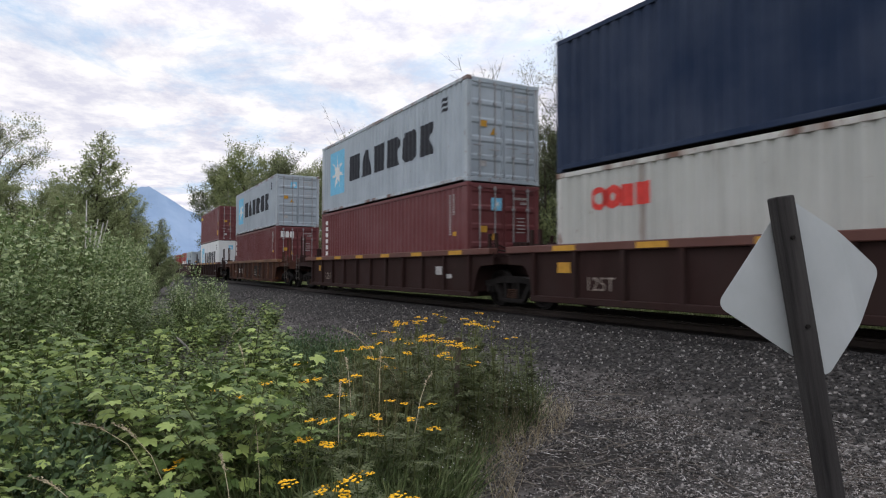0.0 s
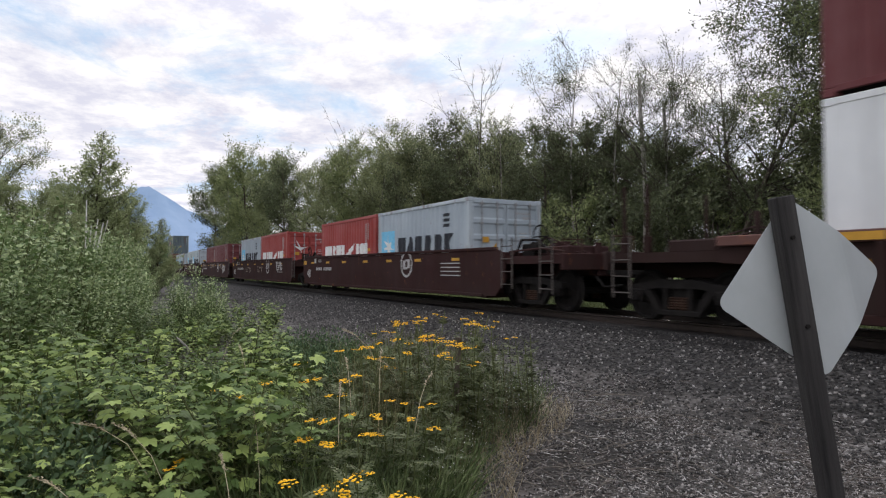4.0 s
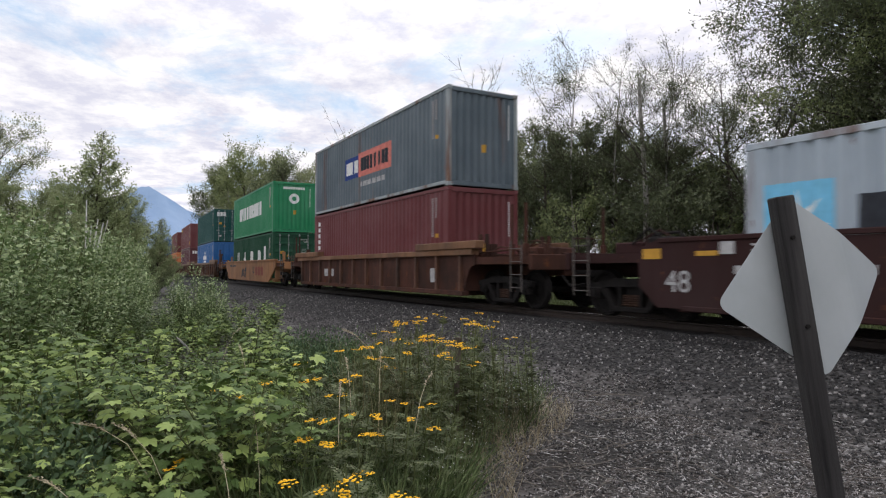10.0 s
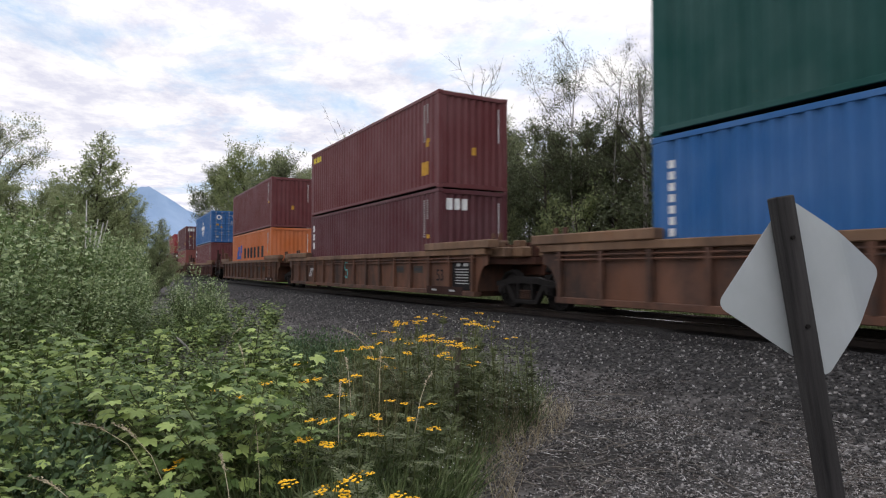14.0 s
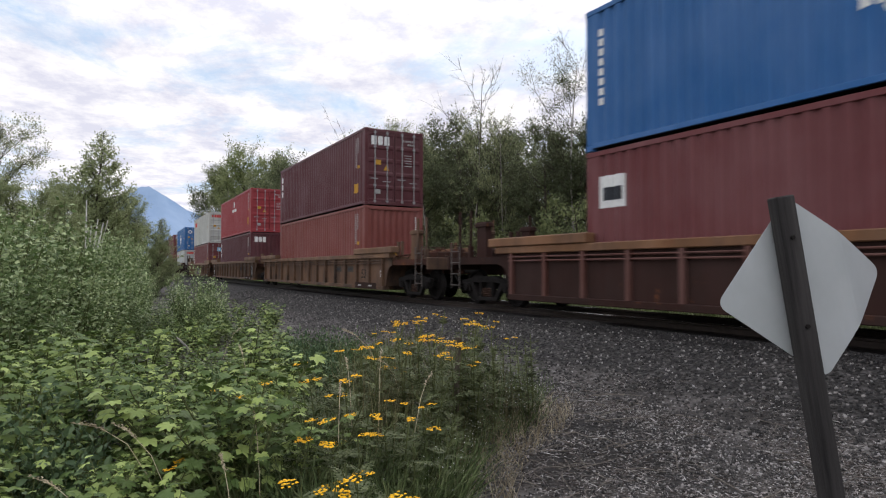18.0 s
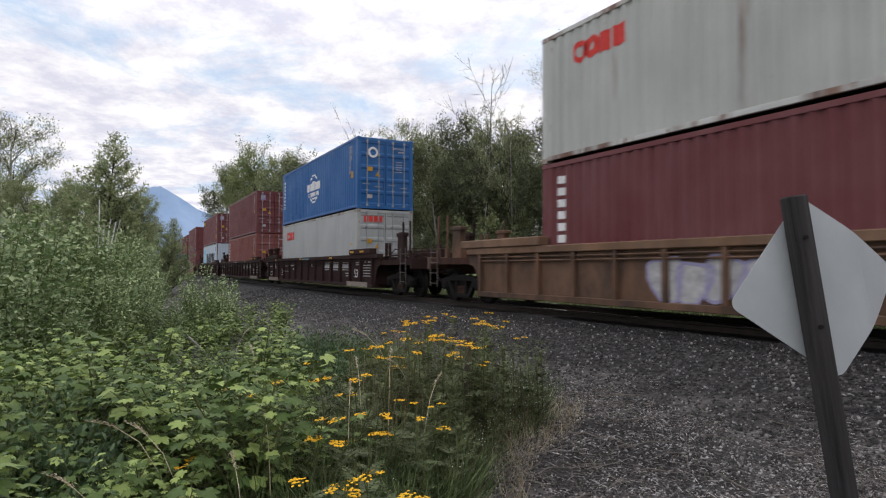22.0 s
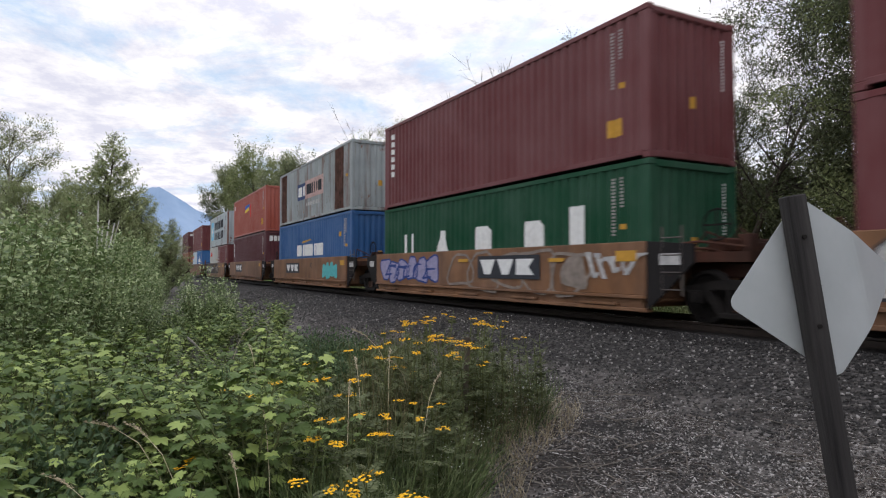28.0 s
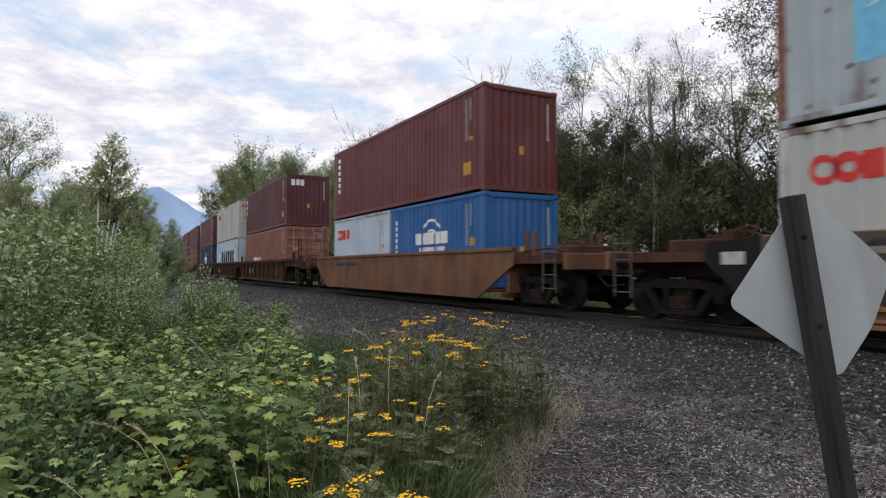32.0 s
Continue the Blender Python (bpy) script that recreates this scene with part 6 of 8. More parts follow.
def upright(n, lean=0.25, rng=RNG):
    """n rotations about z with a little lean."""
    up = rng.normal(size=(n, 3)) * lean
    up[:, 2] = 1
    up /= np.linalg.norm(up, axis=1)[:, None]
    t = rng.uniform(0, 2 * np.pi, n)
    a = np.stack([np.cos(t), np.sin(t), np.zeros(n)], axis=1)
    b = np.cross(up, a)
    b /= np.linalg.norm(b, axis=1)[:, None]
    a = np.cross(b, up)
    return np.stack([a, b, up], axis=2)


def scattered(name, shape, at, rot, size, mat, smooth=False):
    """One mesh of many copies of a small shape."""
    v, f = shape
    size = np.asarray(size, float)
    if size.ndim == 1:
        size = np.repeat(size[:, None], 3, axis=1)
    pts = np.einsum("nij,nkj->nki", rot, v[None] * size[:, None, :]) + at[:, None, :]
    n, k = len(at), len(v)
    faces = (f[None] + (np.arange(n) * k)[:, None, None]).reshape(-1, 3)
    me = bpy.data.meshes.new(name)
    me.vertices.add(n * k)
    me.vertices.foreach_set("co", pts.reshape(-1).astype(np.float32))
    m = len(faces)
    me.loops.add(m * 3)
    me.loops.foreach_set("vertex_index", faces.reshape(-1).astype(np.int32))
    me.polygons.add(m)
    me.polygons.foreach_set("loop_start", (np.arange(m) * 3).astype(np.int32))
    me.polygons.foreach_set("loop_total", np.full(m, 3, np.int32))
    me.materials.append(mat)
    me.update(calc_edges=True)
    if smooth:
        me.shade_smooth()
    return me


# -- trees --
def tree_kind(seed, height, spread, leaves, leaf_size, bare=0.0, low=0.22, spire=False, bark=None, leaf=None, limbs=50, puff=0.26, rise=(0.35, 0.95), girth=0.013, hang=0.0, top=0.98):
    """Meshes of one tree of that height: trunk with limbs and twigs, and a crown of leaf clumps round the twigs."""
    rng = np.random.default_rng(seed)
    g = Geo()
    lean = rng.normal(size=2) * 0.03 * height
    trunk = []
    for i in range(8):
        t = i / 7
        trunk.append((lean[0] * t * t + 0.012 * height * math.sin(4.3 * t + seed), lean[1] * t * t + 0.010 * height * math.sin(5.1 * t + 2 * seed), height * 0.95 * t))
    r0 = girth * height + 0.01
    tip = 0.05 if not spire and top > 0.9 else 0.5 if top <= 0.9 else 0.03
    g.tube(trunk, [r0 * (1 - (1 - tip) * (i / 7)) + 0.006 for i in range(8)], 8)
    woody = len(g.f)
    spots, heavy = [], []
    for i in range(limbs):
        t = low + (top - low) * ((i + rng.uniform(0, 1)) / limbs)
        j = min(6, int(t * 7))
        q = t * 7 - j
        base = np.array(trunk[j]) * (1 - q) + np.array(trunk[j + 1]) * q
        u = (t - low) / (1 - low)
        if spire:
            reach = (spread * max(0.0, 1 - u) ** 0.90 + 0.12) * rng.uniform(0.80, 1.05)
        else:
            reach = spread * (math.sin(math.pi * min(1, 0.16 + 0.78 * u)) ** 0.75) * rng.uniform(0.55, 1.15)
        a = rng.uniform(0, 2 * math.pi) if not spire else i * 2.4 + rng.normal() * 0.3
        way = np.array([math.cos(a), math.sin(a), rng.uniform(*rise) + (0.0 if spire else 0.8 * max(0, u - 0.6))])
        pts = [base]
        for k in range(1, 5):
            bend = np.array([rng.normal() * 0.10, rng.normal() * 0.10, 0.06 * k * (1 if hang == 0 else -5 * hang)])
            pts.append(pts[-1] + (way + bend) * reach / 4)
        rr = max(0.010, r0 * (1 - 0.8 * t) * 0.40)
        g.tube(pts, [rr, rr * 0.8, rr * 0.55, rr * 0.35, 0.005], 5, False)
        for m in range(8):
            k = rng.integers(1 if not spire else 0, 4)
            b = pts[k] + (pts[k + 1] - pts[k]) * rng.uniform()
            w = (pts[k + 1] - pts[k]) / (np.linalg.norm(pts[k + 1] - pts[k]) + 1e-6) + rng.normal(size=3) * (0.6 if not spire else 0.42) + np.array([0, 0, 0.3 - hang])
            ln = reach * rng.uniform(0.20, 0.46) + 0.1
            e = b + w * ln * 0.75
            if bare < 0.3:
                g.tube([b, e], [0.011, 0.003], 3, False)
            else:
                mid = (b + e) / 2 + rng.normal(size=3) * 0.06 * ln
                g.tube([b, mid, e], [0.011, 0.007, 0.0025], 3, False)
                for fork in range(2):
                    g.tube([mid, mid + (w + rng.normal(size=3) * 0.6) * ln * 0.45], [0.006, 0.002], 3, False)
            spots += [b + (e - b) * q for q in (0.3, 0.5, 0.7, 0.85, 1.0)]
        spots += [pts[3], pts[4]]
        heavy += [reach ** (1.4 if not spire else 1.9)] * (len(spots) - len(heavy))
    spots = np.array(spots)
    keep = rng.uniform(size=len(spots)) > bare
    wood = g.mesh("trunk", [bark or BARK, TWIG])
    wood.polygons.foreach_set("material_index", [0 if q < woody else 1 for q in range(len(g.f))])
    n = int(leaves)
    crown = None
    if keep.any() and n:
        w = np.array(heavy)[keep] * rng.gamma(0.9, 1.0, keep.sum())      # some twigs bear far more than others
        pick = spots[keep][rng.choice(len(w), n, p=w / w.sum())]
        at = pick + rng.normal(size=(n, 3)) * (puff * np.where(rng.uniform(size=n) < 0.85, 0.6, 1.0))[:, None] * np.array([1, 1, 0.85])
        at[:, 2] = np.maximum(at[:, 2], 0.15)
        crown = scattered("crown", TRI, at, turned(n, rng=rng), leaf_size * rng.uniform(0.6, 1.35, n), leaf or LEAF_TREE)
    return wood, crown


def plant_tree(kinds, name, which, x, y, height, turn, label, group):
    wood, crown, h0 = kinds[which]
    k = height / h0
    top = thing(name, Matrix.LocRotScale((x, y, ground_at(x, y) - 0.05), Euler((0, 0, turn)), (k, k, k)), label, "tree", group)
    part("trunk", wood, top)
    if crown:
        part("crown", crown, top)
    return top


KINDS = {}
for key, args in {
    "round_a": dict(seed=11, height=12, spread=3.0, leaves=21000, leaf_size=0.195, leaf=LEAF_TREE, puff=0.36, low=0.14, limbs=54),
    "round_b": dict(seed=12, height=12, spread=2.7, leaves=21000, leaf_size=0.195, leaf=LEAF_DARK, puff=0.36, low=0.10, limbs=54),
    "olive": dict(seed=13, height=12, spread=2.3, leaves=20000, leaf_size=0.18, leaf=LEAF_OLIVE, bark=BARK_PALE, puff=0.32, low=0.14, rise=(0.6, 1.3)),
    "pale": dict(seed=27, height=12, spread=2.4, leaves=17000, leaf_size=0.18, leaf=LEAF_PALE, bark=BARK_PALE, puff=0.32, low=0.12, rise=(0.6, 1.3)),
    "airy": dict(seed=14, height=12, spread=2.5, leaves=9500, leaf_size=0.14, leaf=LEAF_OLIVE, bark=BARK_PALE, bare=0.28, puff=0.30, rise=(0.5, 1.1)),
    "thin": dict(seed=15, height=12, spread=2.5, leaves=9000, leaf_size=0.078, leaf=LEAF_DARK, bark=BARK_PALE, bare=0.50, limbs=17, girth=0.006, puff=0.30, low=0.30, rise=(0.3, 1.0)),
    "lacy": dict(seed=23, height=10, spread=3.1, leaves=15000, leaf_size=0.085, leaf=LEAF_DARK, bark=BARK, bare=0.30, limbs=26, girth=0.014, puff=0.26, low=0.35, hang=0.10),
    "plume": dict(seed=24, height=10, spread=1.5, leaves=9000, leaf_size=0.10, leaf=LEAF_OLIVE, bark=BARK_PALE, limbs=40, girth=0.006, puff=0.13, low=0.06, rise=(1.2, 2.6)),
    "snag": dict(seed=16, height=12, spread=1.9, leaves=0, leaf_size=0.1, bare=1.0, limbs=9, low=0.5, bark=TWIG, girth=0.007, rise=(0.6, 1.8)),
    "stub": dict(seed=25, height=10, spread=1.9, leaves=900, leaf_size=0.09, bare=0.6, limbs=13, low=0.45, bark=BARK_PALE, girth=0.0125, leaf=LEAF_DARK, rise=(0.3, 1.6), top=0.86),
    "spire": dict(seed=17, height=11, spread=3.3, leaves=36000, leaf_size=0.185, spire=True, low=0.05, limbs=130, leaf=LEAF_PALE, puff=0.17, rise=(0.30, 0.75), girth=0.010),
    "great_dark": dict(seed=26, height=12, spread=3.9, leaves=42000, leaf_size=0.12, bark=BARK_PALE, leaf=LEAF_DARK, low=0.12, limbs=58, puff=0.34, hang=0.16),
    "great": dict(seed=18, height=12, spread=3.7, leaves=40000, leaf_size=0.115, bark=BARK_PALE, leaf=LEAF_TREE, low=0.12, limbs=54, puff=0.30, hang=0.16),
    "fill_a": dict(seed=21, height=12, spread=3.4, leaves=8500, leaf_size=0.25, leaf=LEAF_TREE, low=0.10, limbs=28, puff=0.42),
    "fill_b": dict(seed=22, height=12, spread=3.2, leaves=8500, leaf_size=0.25, leaf=LEAF_DARK, low=0.10, limbs=28, puff=0.42),
    "shrub": dict(seed=19, height=4, spread=1.9, leaves=2600, leaf_size=0.17, leaf=LEAF_DARK, low=0.08, limbs=11, puff=0.2),
    "shrub_b": dict(seed=20, height=4, spread=1.8, leaves=2600, leaf_size=0.17, leaf=LEAF_TREE, low=0.08, limbs=11, puff=0.2),
}.items():
    KINDS[key] = (*tree_kind(**args), args["height"])

TREE_LABEL = {
    "round_a": "full green deciduous tree beside the railway", "round_b": "dense dark green deciduous tree", "olive": "olive green poplar with pale bark",
    "airy": "airy olive green birch with gaps in its crown", "thin": "half-bare birch with thin twigs and few leaves", "snag": "dead bare tree with forked branches", "stub": "dead pale trunk with a broken top and bare side branches",
    "pale": "light green poplar with an uneven crown",
    "lacy": "open dark-leaved tree with arching lacy twigs", "plume": "feathery olive green willow with upright shoots",
    "fill_a": "green second-growth tree in the wood", "fill_b": "dark green second-growth tree in the wood",
    "spire": "tall pointed cottonwood with olive green leaves", "great": "large green broadleaf tree with hanging foliage", "great_dark": "large dark green broadleaf tree with hanging foliage", "shrub": "dark green undergrowth shrub beyond the rails", "shrub_b": "mid green undergrowth shrub beyond the rails",
}

# far side of the line: s, metres beyond its centre, height
FAR_A = [("round_b", -184.6, 14, 28.8), ("olive", -148, 13, 25.1), ("round_a", -118.4, 12, 22.3), ("olive", -105.7, 13, 20.5), ("round_b", -84.2, 11, 15.6), ("fill_b", -141, 18, 21.9), ("airy", -75, 12, 13.8), ("olive", -68.9, 12, 13.8), ("olive", -60.3, 11, 14.1), ("snag", -63.5, 13, 16.4),
         ("round_a", -56, 12, 12.5), ("olive", -52.7, 12, 12.2), ("airy", -45.2, 11, 13.0), ("round_b", -44, 12, 11.3), ("olive", -37.6, 10, 10.2), ("round_b", -37, 11, 11.3), ("round_b", -33.3, 10, 9.6)]
FAR_B = [("snag", -30.9, 10, 13.0), ("plume", -30.1, 9, 9.6), ("plume", -27.0, 9, 9.1), ("plume", -28.4, 10, 8.4), ("round_b", -29.2, 11, 9.0), ("round_b", -23.8, 9, 8.2), ("thin", -21.5, 9, 11.2), ("thin", -20.2, 10, 10.6), ("round_b", -21.5, 9.8, 8.0), ("stub", -17.4, 9, 9.3), ("thin", -16.2, 9, 9.4),
         ("round_b", -19.9, 10, 7.4), ("round_b", -16.5, 9.6, 6.3), ("stub", -16.3, 9, 8.0), ("lacy", -13.6, 8.5, 9.0), ("lacy", -14.6, 10.5, 8.2), ("lacy", -17.0, 13.5, 8.0), ("great", -8.0, 8, 10.9), ("great_dark", -8.0, 9.5, 12.8), ("great_dark", -5.9, 8, 11.4), ("great_dark", -9.6, 12, 13.2), ("great_dark", -7.4, 12, 13.6)]
BACK_ROW = [("fill_b", -170, 18, 24), ("fill_b", -128, 17, 20), ("fill_b", -100, 16, 16), ("fill_b", -72, 18, 10), ("fill_a", -58, 15, 11), ("fill_b", -52, 16, 11), ("fill_b", -36, 14, 10), ("fill_b", -66, 17, 11.5), ("fill_b", -46, 15, 10.6), ("fill_a", -40, 16, 9.8),
            ("fill_b", -33, 15, 9.4), ("fill_a", -28, 14, 8.2), ("fill_b", -23, 15, 7.6), ("fill_b", -14, 15, 6.8), ("fill_a", -6, 16, 12), ("fill_b", -3, 13, 12), ("fill_a", 2, 13, 12), ("fill_b", 9, 12, 12), ("fill_a", 18, 12, 13), ("fill_b", 30, 13, 13)]


def plant_far_side():
    r = random.Random(21)
    for row in (FAR_A, FAR_B, BACK_ROW):
        for which, s, off, h in row:
            p = place(s, -off)
            tree = plant_tree(KINDS, "tree", which, p.x, p.y, h, r.uniform(0, 6.28), TREE_LABEL[which], "trees beyond the railway")
            if which == "lacy" and off < 9:      # the nearer one leans along the line
                tree.matrix_basis = Matrix.Translation(tree.matrix_basis.translation) @ Matrix.Rotation(radians(20), 4, Vector((-math.sin(radians(20)), math.cos(radians(20)), 0))) @ Matrix.Translation(-tree.matrix_basis.translation) @ tree.matrix_basis
    for i in range(22):      # low second growth that closes the gaps
        s = -7 - i * 2.0 - i * i * 0.03
        p = place(s, -11.5 - r.uniform(0, 6))
        which = r.choice(["fill_a", "fill_b"])
        low = 0.72 if -19.5 < s < -13 else 1.0      # a dip that lets the sky through
        plant_tree(KINDS, "tree", which, p.x, p.y, low * r.uniform(6.0, 7.8), r.uniform(0, 6.28), TREE_LABEL[which], "trees beyond the railway")
    for i in range(34):
        s = -4 - i * 2.1 - (i * i) * 0.045
        p = place(s, -6.4 - r.uniform(0, 1.6))
        which = r.choice(["shrub", "shrub_b", "shrub"])
        plant_tree(KINDS, "shrub", which, p.x, p.y, r.uniform(2.2, 4.2), r.uniform(0, 6.28), TREE_LABEL[which], "undergrowth beyond the railway")
    for i in range(12):      # a dark thicket under the open trees
        p = place(-9.5 - i * 0.8, -11.0 - 1.6 * (i % 3))
        plant_tree(KINDS, "shrub", "shrub", p.x, p.y, 4.2 + 0.5 * (i % 2), i * 1.3, TREE_LABEL["shrub"], "undergrowth beyond the railway")
    for i in range(22):
        s = -2 - i * 3.0 - (i * i) * 0.07
        p = place(s, -10.5 - r.uniform(0, 3))
        which = r.choice(["shrub", "shrub_b"])
        plant_tree(KINDS, "shrub", which, p.x, p.y, r.uniform(3.2, 5.2), r.uniform(0, 6.28), TREE_LABEL[which], "undergrowth beyond the railway")


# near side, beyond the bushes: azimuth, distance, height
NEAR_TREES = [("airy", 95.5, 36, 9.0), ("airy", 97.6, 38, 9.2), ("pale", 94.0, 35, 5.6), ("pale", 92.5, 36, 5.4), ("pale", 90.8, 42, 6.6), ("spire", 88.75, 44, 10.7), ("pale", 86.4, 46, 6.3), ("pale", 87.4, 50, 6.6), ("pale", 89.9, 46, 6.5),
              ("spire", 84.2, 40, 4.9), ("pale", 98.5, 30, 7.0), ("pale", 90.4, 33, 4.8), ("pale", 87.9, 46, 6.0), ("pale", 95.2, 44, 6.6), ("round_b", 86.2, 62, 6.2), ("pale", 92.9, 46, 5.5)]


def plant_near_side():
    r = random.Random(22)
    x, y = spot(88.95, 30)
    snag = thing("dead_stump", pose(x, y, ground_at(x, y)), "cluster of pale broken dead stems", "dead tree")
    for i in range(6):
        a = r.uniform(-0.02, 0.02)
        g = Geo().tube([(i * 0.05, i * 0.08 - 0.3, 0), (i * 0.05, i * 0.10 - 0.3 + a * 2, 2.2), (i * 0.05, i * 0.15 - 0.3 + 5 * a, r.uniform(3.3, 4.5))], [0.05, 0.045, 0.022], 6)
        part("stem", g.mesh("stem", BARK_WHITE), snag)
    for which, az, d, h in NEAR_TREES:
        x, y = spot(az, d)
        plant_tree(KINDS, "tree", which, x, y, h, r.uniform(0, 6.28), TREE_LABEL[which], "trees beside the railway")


def bush_kind(seed, leaf, n_leaves, size, shape=OVATE):
    """A dense shrub of unit height: stems and leaves."""
    rng = np.random.default_rng(seed)
    g = Geo()
    spots, ways = [], []
    for i in range(26):
        a, tilt = rng.uniform(0, 6.28), rng.uniform(0.05, 0.62)
        tip = np.array([math.cos(a) * tilt, math.sin(a) * tilt, rng.uniform(0.62, 1.0) * (1 - 0.35 * tilt)])
        mid = tip * 0.5 + rng.normal(size=3) * 0.03
        g.tube([(0.05 * math.cos(a), 0.05 * math.sin(a), 0), mid, tip], [0.012, 0.008, 0.003], 4, False)
        for k in range(9):
            t = rng.uniform(0.25, 1.0)
            q = (mid * 2 * t if t < 0.5 else mid + (tip - mid) * (2 * t - 1))
            spots.append(q + rng.normal(size=3) * 0.05)
            ways.append((tip - mid) / np.linalg.norm(tip - mid))
    spots, ways = np.array(spots), np.array(ways)
    pick = rng.integers(0, len(spots), n_leaves)
    at = spots[pick] + rng.normal(size=(n_leaves, 3)) * 0.055
    rot = turned(n_leaves, ways[pick] * 0.6, 0.8, rng)
    return g.mesh("stems", STEM), scattered("leaves", shape, at, rot, size * rng.uniform(0.6, 1.3, n_leaves), leaf)


def willow_kind(seed):
    """A willow bush of unit height: upright leafy shoots with dark gaps between them."""
    rng = np.random.default_rng(seed)
    g = Geo()
    at, way, size = [], [], []
    for i in range(30):
        a, d = rng.uniform(0, 6.28), math.sqrt(rng.uniform(0, 1)) * 0.40
        foot = np.array([0.3 * d * math.cos(a), 0.3 * d * math.sin(a), 0.0])
        tip = np.array([d * 1.25 * math.cos(a), d * 1.25 * math.sin(a), rng.uniform(0.68, 1.0) - 1.1 * d * d - (0.30 if i % 3 == 0 else 0)])
        mid = (foot + tip) / 2 + np.array([0.05 * math.cos(a), 0.05 * math.sin(a), 0.03])
        g.tube([foot, mid, tip], [0.006, 0.004, 0.0015], 4, False)
        n = 125
        for k in range(n):
            t = 0.22 + 0.78 * (k / n) ** 0.8
            q = foot + (mid - foot) * 2 * t if t < 0.5 else mid + (tip - mid) * (2 * t - 1)
            b = k * 2.4 + rng.normal() * 0.4
            out = np.array([math.cos(b), math.sin(b), rng.uniform(-0.55, 0.55)])
            at.append(q + out * rng.uniform(0.0, 0.11) * (1.15 - 0.7 * t))
            way.append(out)
            size.append(rng.uniform(0.028, 0.054) * (1.1 - 0.3 * t))
    n = len(at)
    return g.mesh("stems", STEM), scattered("leaves", DIAMOND, np.array(at), turned(n, np.array(way), 0.45, rng), np.array(size), LEAF_WILLOW)


WILLOW = [willow_kind(31 + i) for i in range(4)]
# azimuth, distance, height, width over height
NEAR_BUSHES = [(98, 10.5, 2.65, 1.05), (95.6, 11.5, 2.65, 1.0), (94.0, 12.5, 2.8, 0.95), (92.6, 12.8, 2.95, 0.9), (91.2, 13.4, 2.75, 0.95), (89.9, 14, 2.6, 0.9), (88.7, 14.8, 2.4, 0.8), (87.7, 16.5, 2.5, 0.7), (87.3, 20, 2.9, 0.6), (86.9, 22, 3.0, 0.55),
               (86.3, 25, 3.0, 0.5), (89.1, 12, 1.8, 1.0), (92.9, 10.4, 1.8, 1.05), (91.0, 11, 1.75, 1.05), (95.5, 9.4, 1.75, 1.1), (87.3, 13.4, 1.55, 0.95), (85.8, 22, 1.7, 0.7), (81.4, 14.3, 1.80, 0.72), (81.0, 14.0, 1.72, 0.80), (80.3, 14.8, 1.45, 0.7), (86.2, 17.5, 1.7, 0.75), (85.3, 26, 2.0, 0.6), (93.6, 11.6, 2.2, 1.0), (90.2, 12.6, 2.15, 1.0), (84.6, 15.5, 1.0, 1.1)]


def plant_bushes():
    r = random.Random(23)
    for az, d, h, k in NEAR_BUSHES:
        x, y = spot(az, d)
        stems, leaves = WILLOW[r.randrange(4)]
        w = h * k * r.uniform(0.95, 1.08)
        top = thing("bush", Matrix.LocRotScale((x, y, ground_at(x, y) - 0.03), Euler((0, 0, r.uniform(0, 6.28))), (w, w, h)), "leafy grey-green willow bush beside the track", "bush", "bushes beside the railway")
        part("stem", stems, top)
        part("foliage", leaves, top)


# -- the patch before the camera: d metres ahead, r metres to the right --
AHEAD = (-math.sin(radians(YAW)), math.cos(radians(YAW)))
RIGHT = (math.cos(radians(YAW)), math.sin(radians(YAW)))


def patch_at(d, r):
    return d * AHEAD[0] + r * RIGHT[0], d * AHEAD[1] + r * RIGHT[1]


def gravel_edge(d):
    return 0.16 + (d - 4.4) * 0.33 + 0.10 * math.sin(d * 2.1)


def bramble_kind(seed, shape, big=1.0, many=17):
    """A bramble with broad lobed leaves held flat in tiers on upright canes."""
    rng = np.random.default_rng(seed)
    g = Geo()
    at, rot, size = [], [], []
    for i in range(9):
        a, reach = rng.uniform(0, 6.28), rng.uniform(0.06, 0.36)
        h = rng.uniform(0.66, 1.02)
        def on(t):
            return np.array([math.cos(a) * reach * t * t, math.sin(a) * reach * t * t, h * t])
        g.tube([on(t) for t in (0, 0.35, 0.7, 1.0)], [0.008, 0.007, 0.005, 0.003], 5, False)
        for k in range(many):
            t = 0.30 + 0.70 * ((k + rng.uniform(0, 1)) / many) ** 0.5
            b = a + k * 2.4 + rng.normal() * 0.3
            out = rng.uniform(0.07, 0.20) * (1.3 - 0.85 * t)
            base, end = on(t), on(t) + np.array([math.cos(b) * out, math.sin(b) * out, 0.05 + 0.02 * rng.normal()])
            if shape is LOBED:
                g.tube([base, end], [0.0025, 0.0018], 3, False)
            x = np.array([math.cos(b), math.sin(b), rng.uniform(-0.55, 0.05)])
            x /= np.linalg.norm(x)
            up = np.array([rng.normal() * 0.20, rng.normal() * 0.20, 1.0])
            y = np.cross(up, x)
            y /= np.linalg.norm(y)
            at.append(end), rot.append(np.stack([x, y, np.cross(x, y)], axis=1)), size.append(big * rng.uniform(0.050, 0.105) * (1.15 - 0.55 * t * rng.uniform(0.2, 1)))
    return g.mesh("canes", STEM), scattered("leaves", shape, np.array(at), np.array(rot), np.array(size), LEAF_BERRY, True)


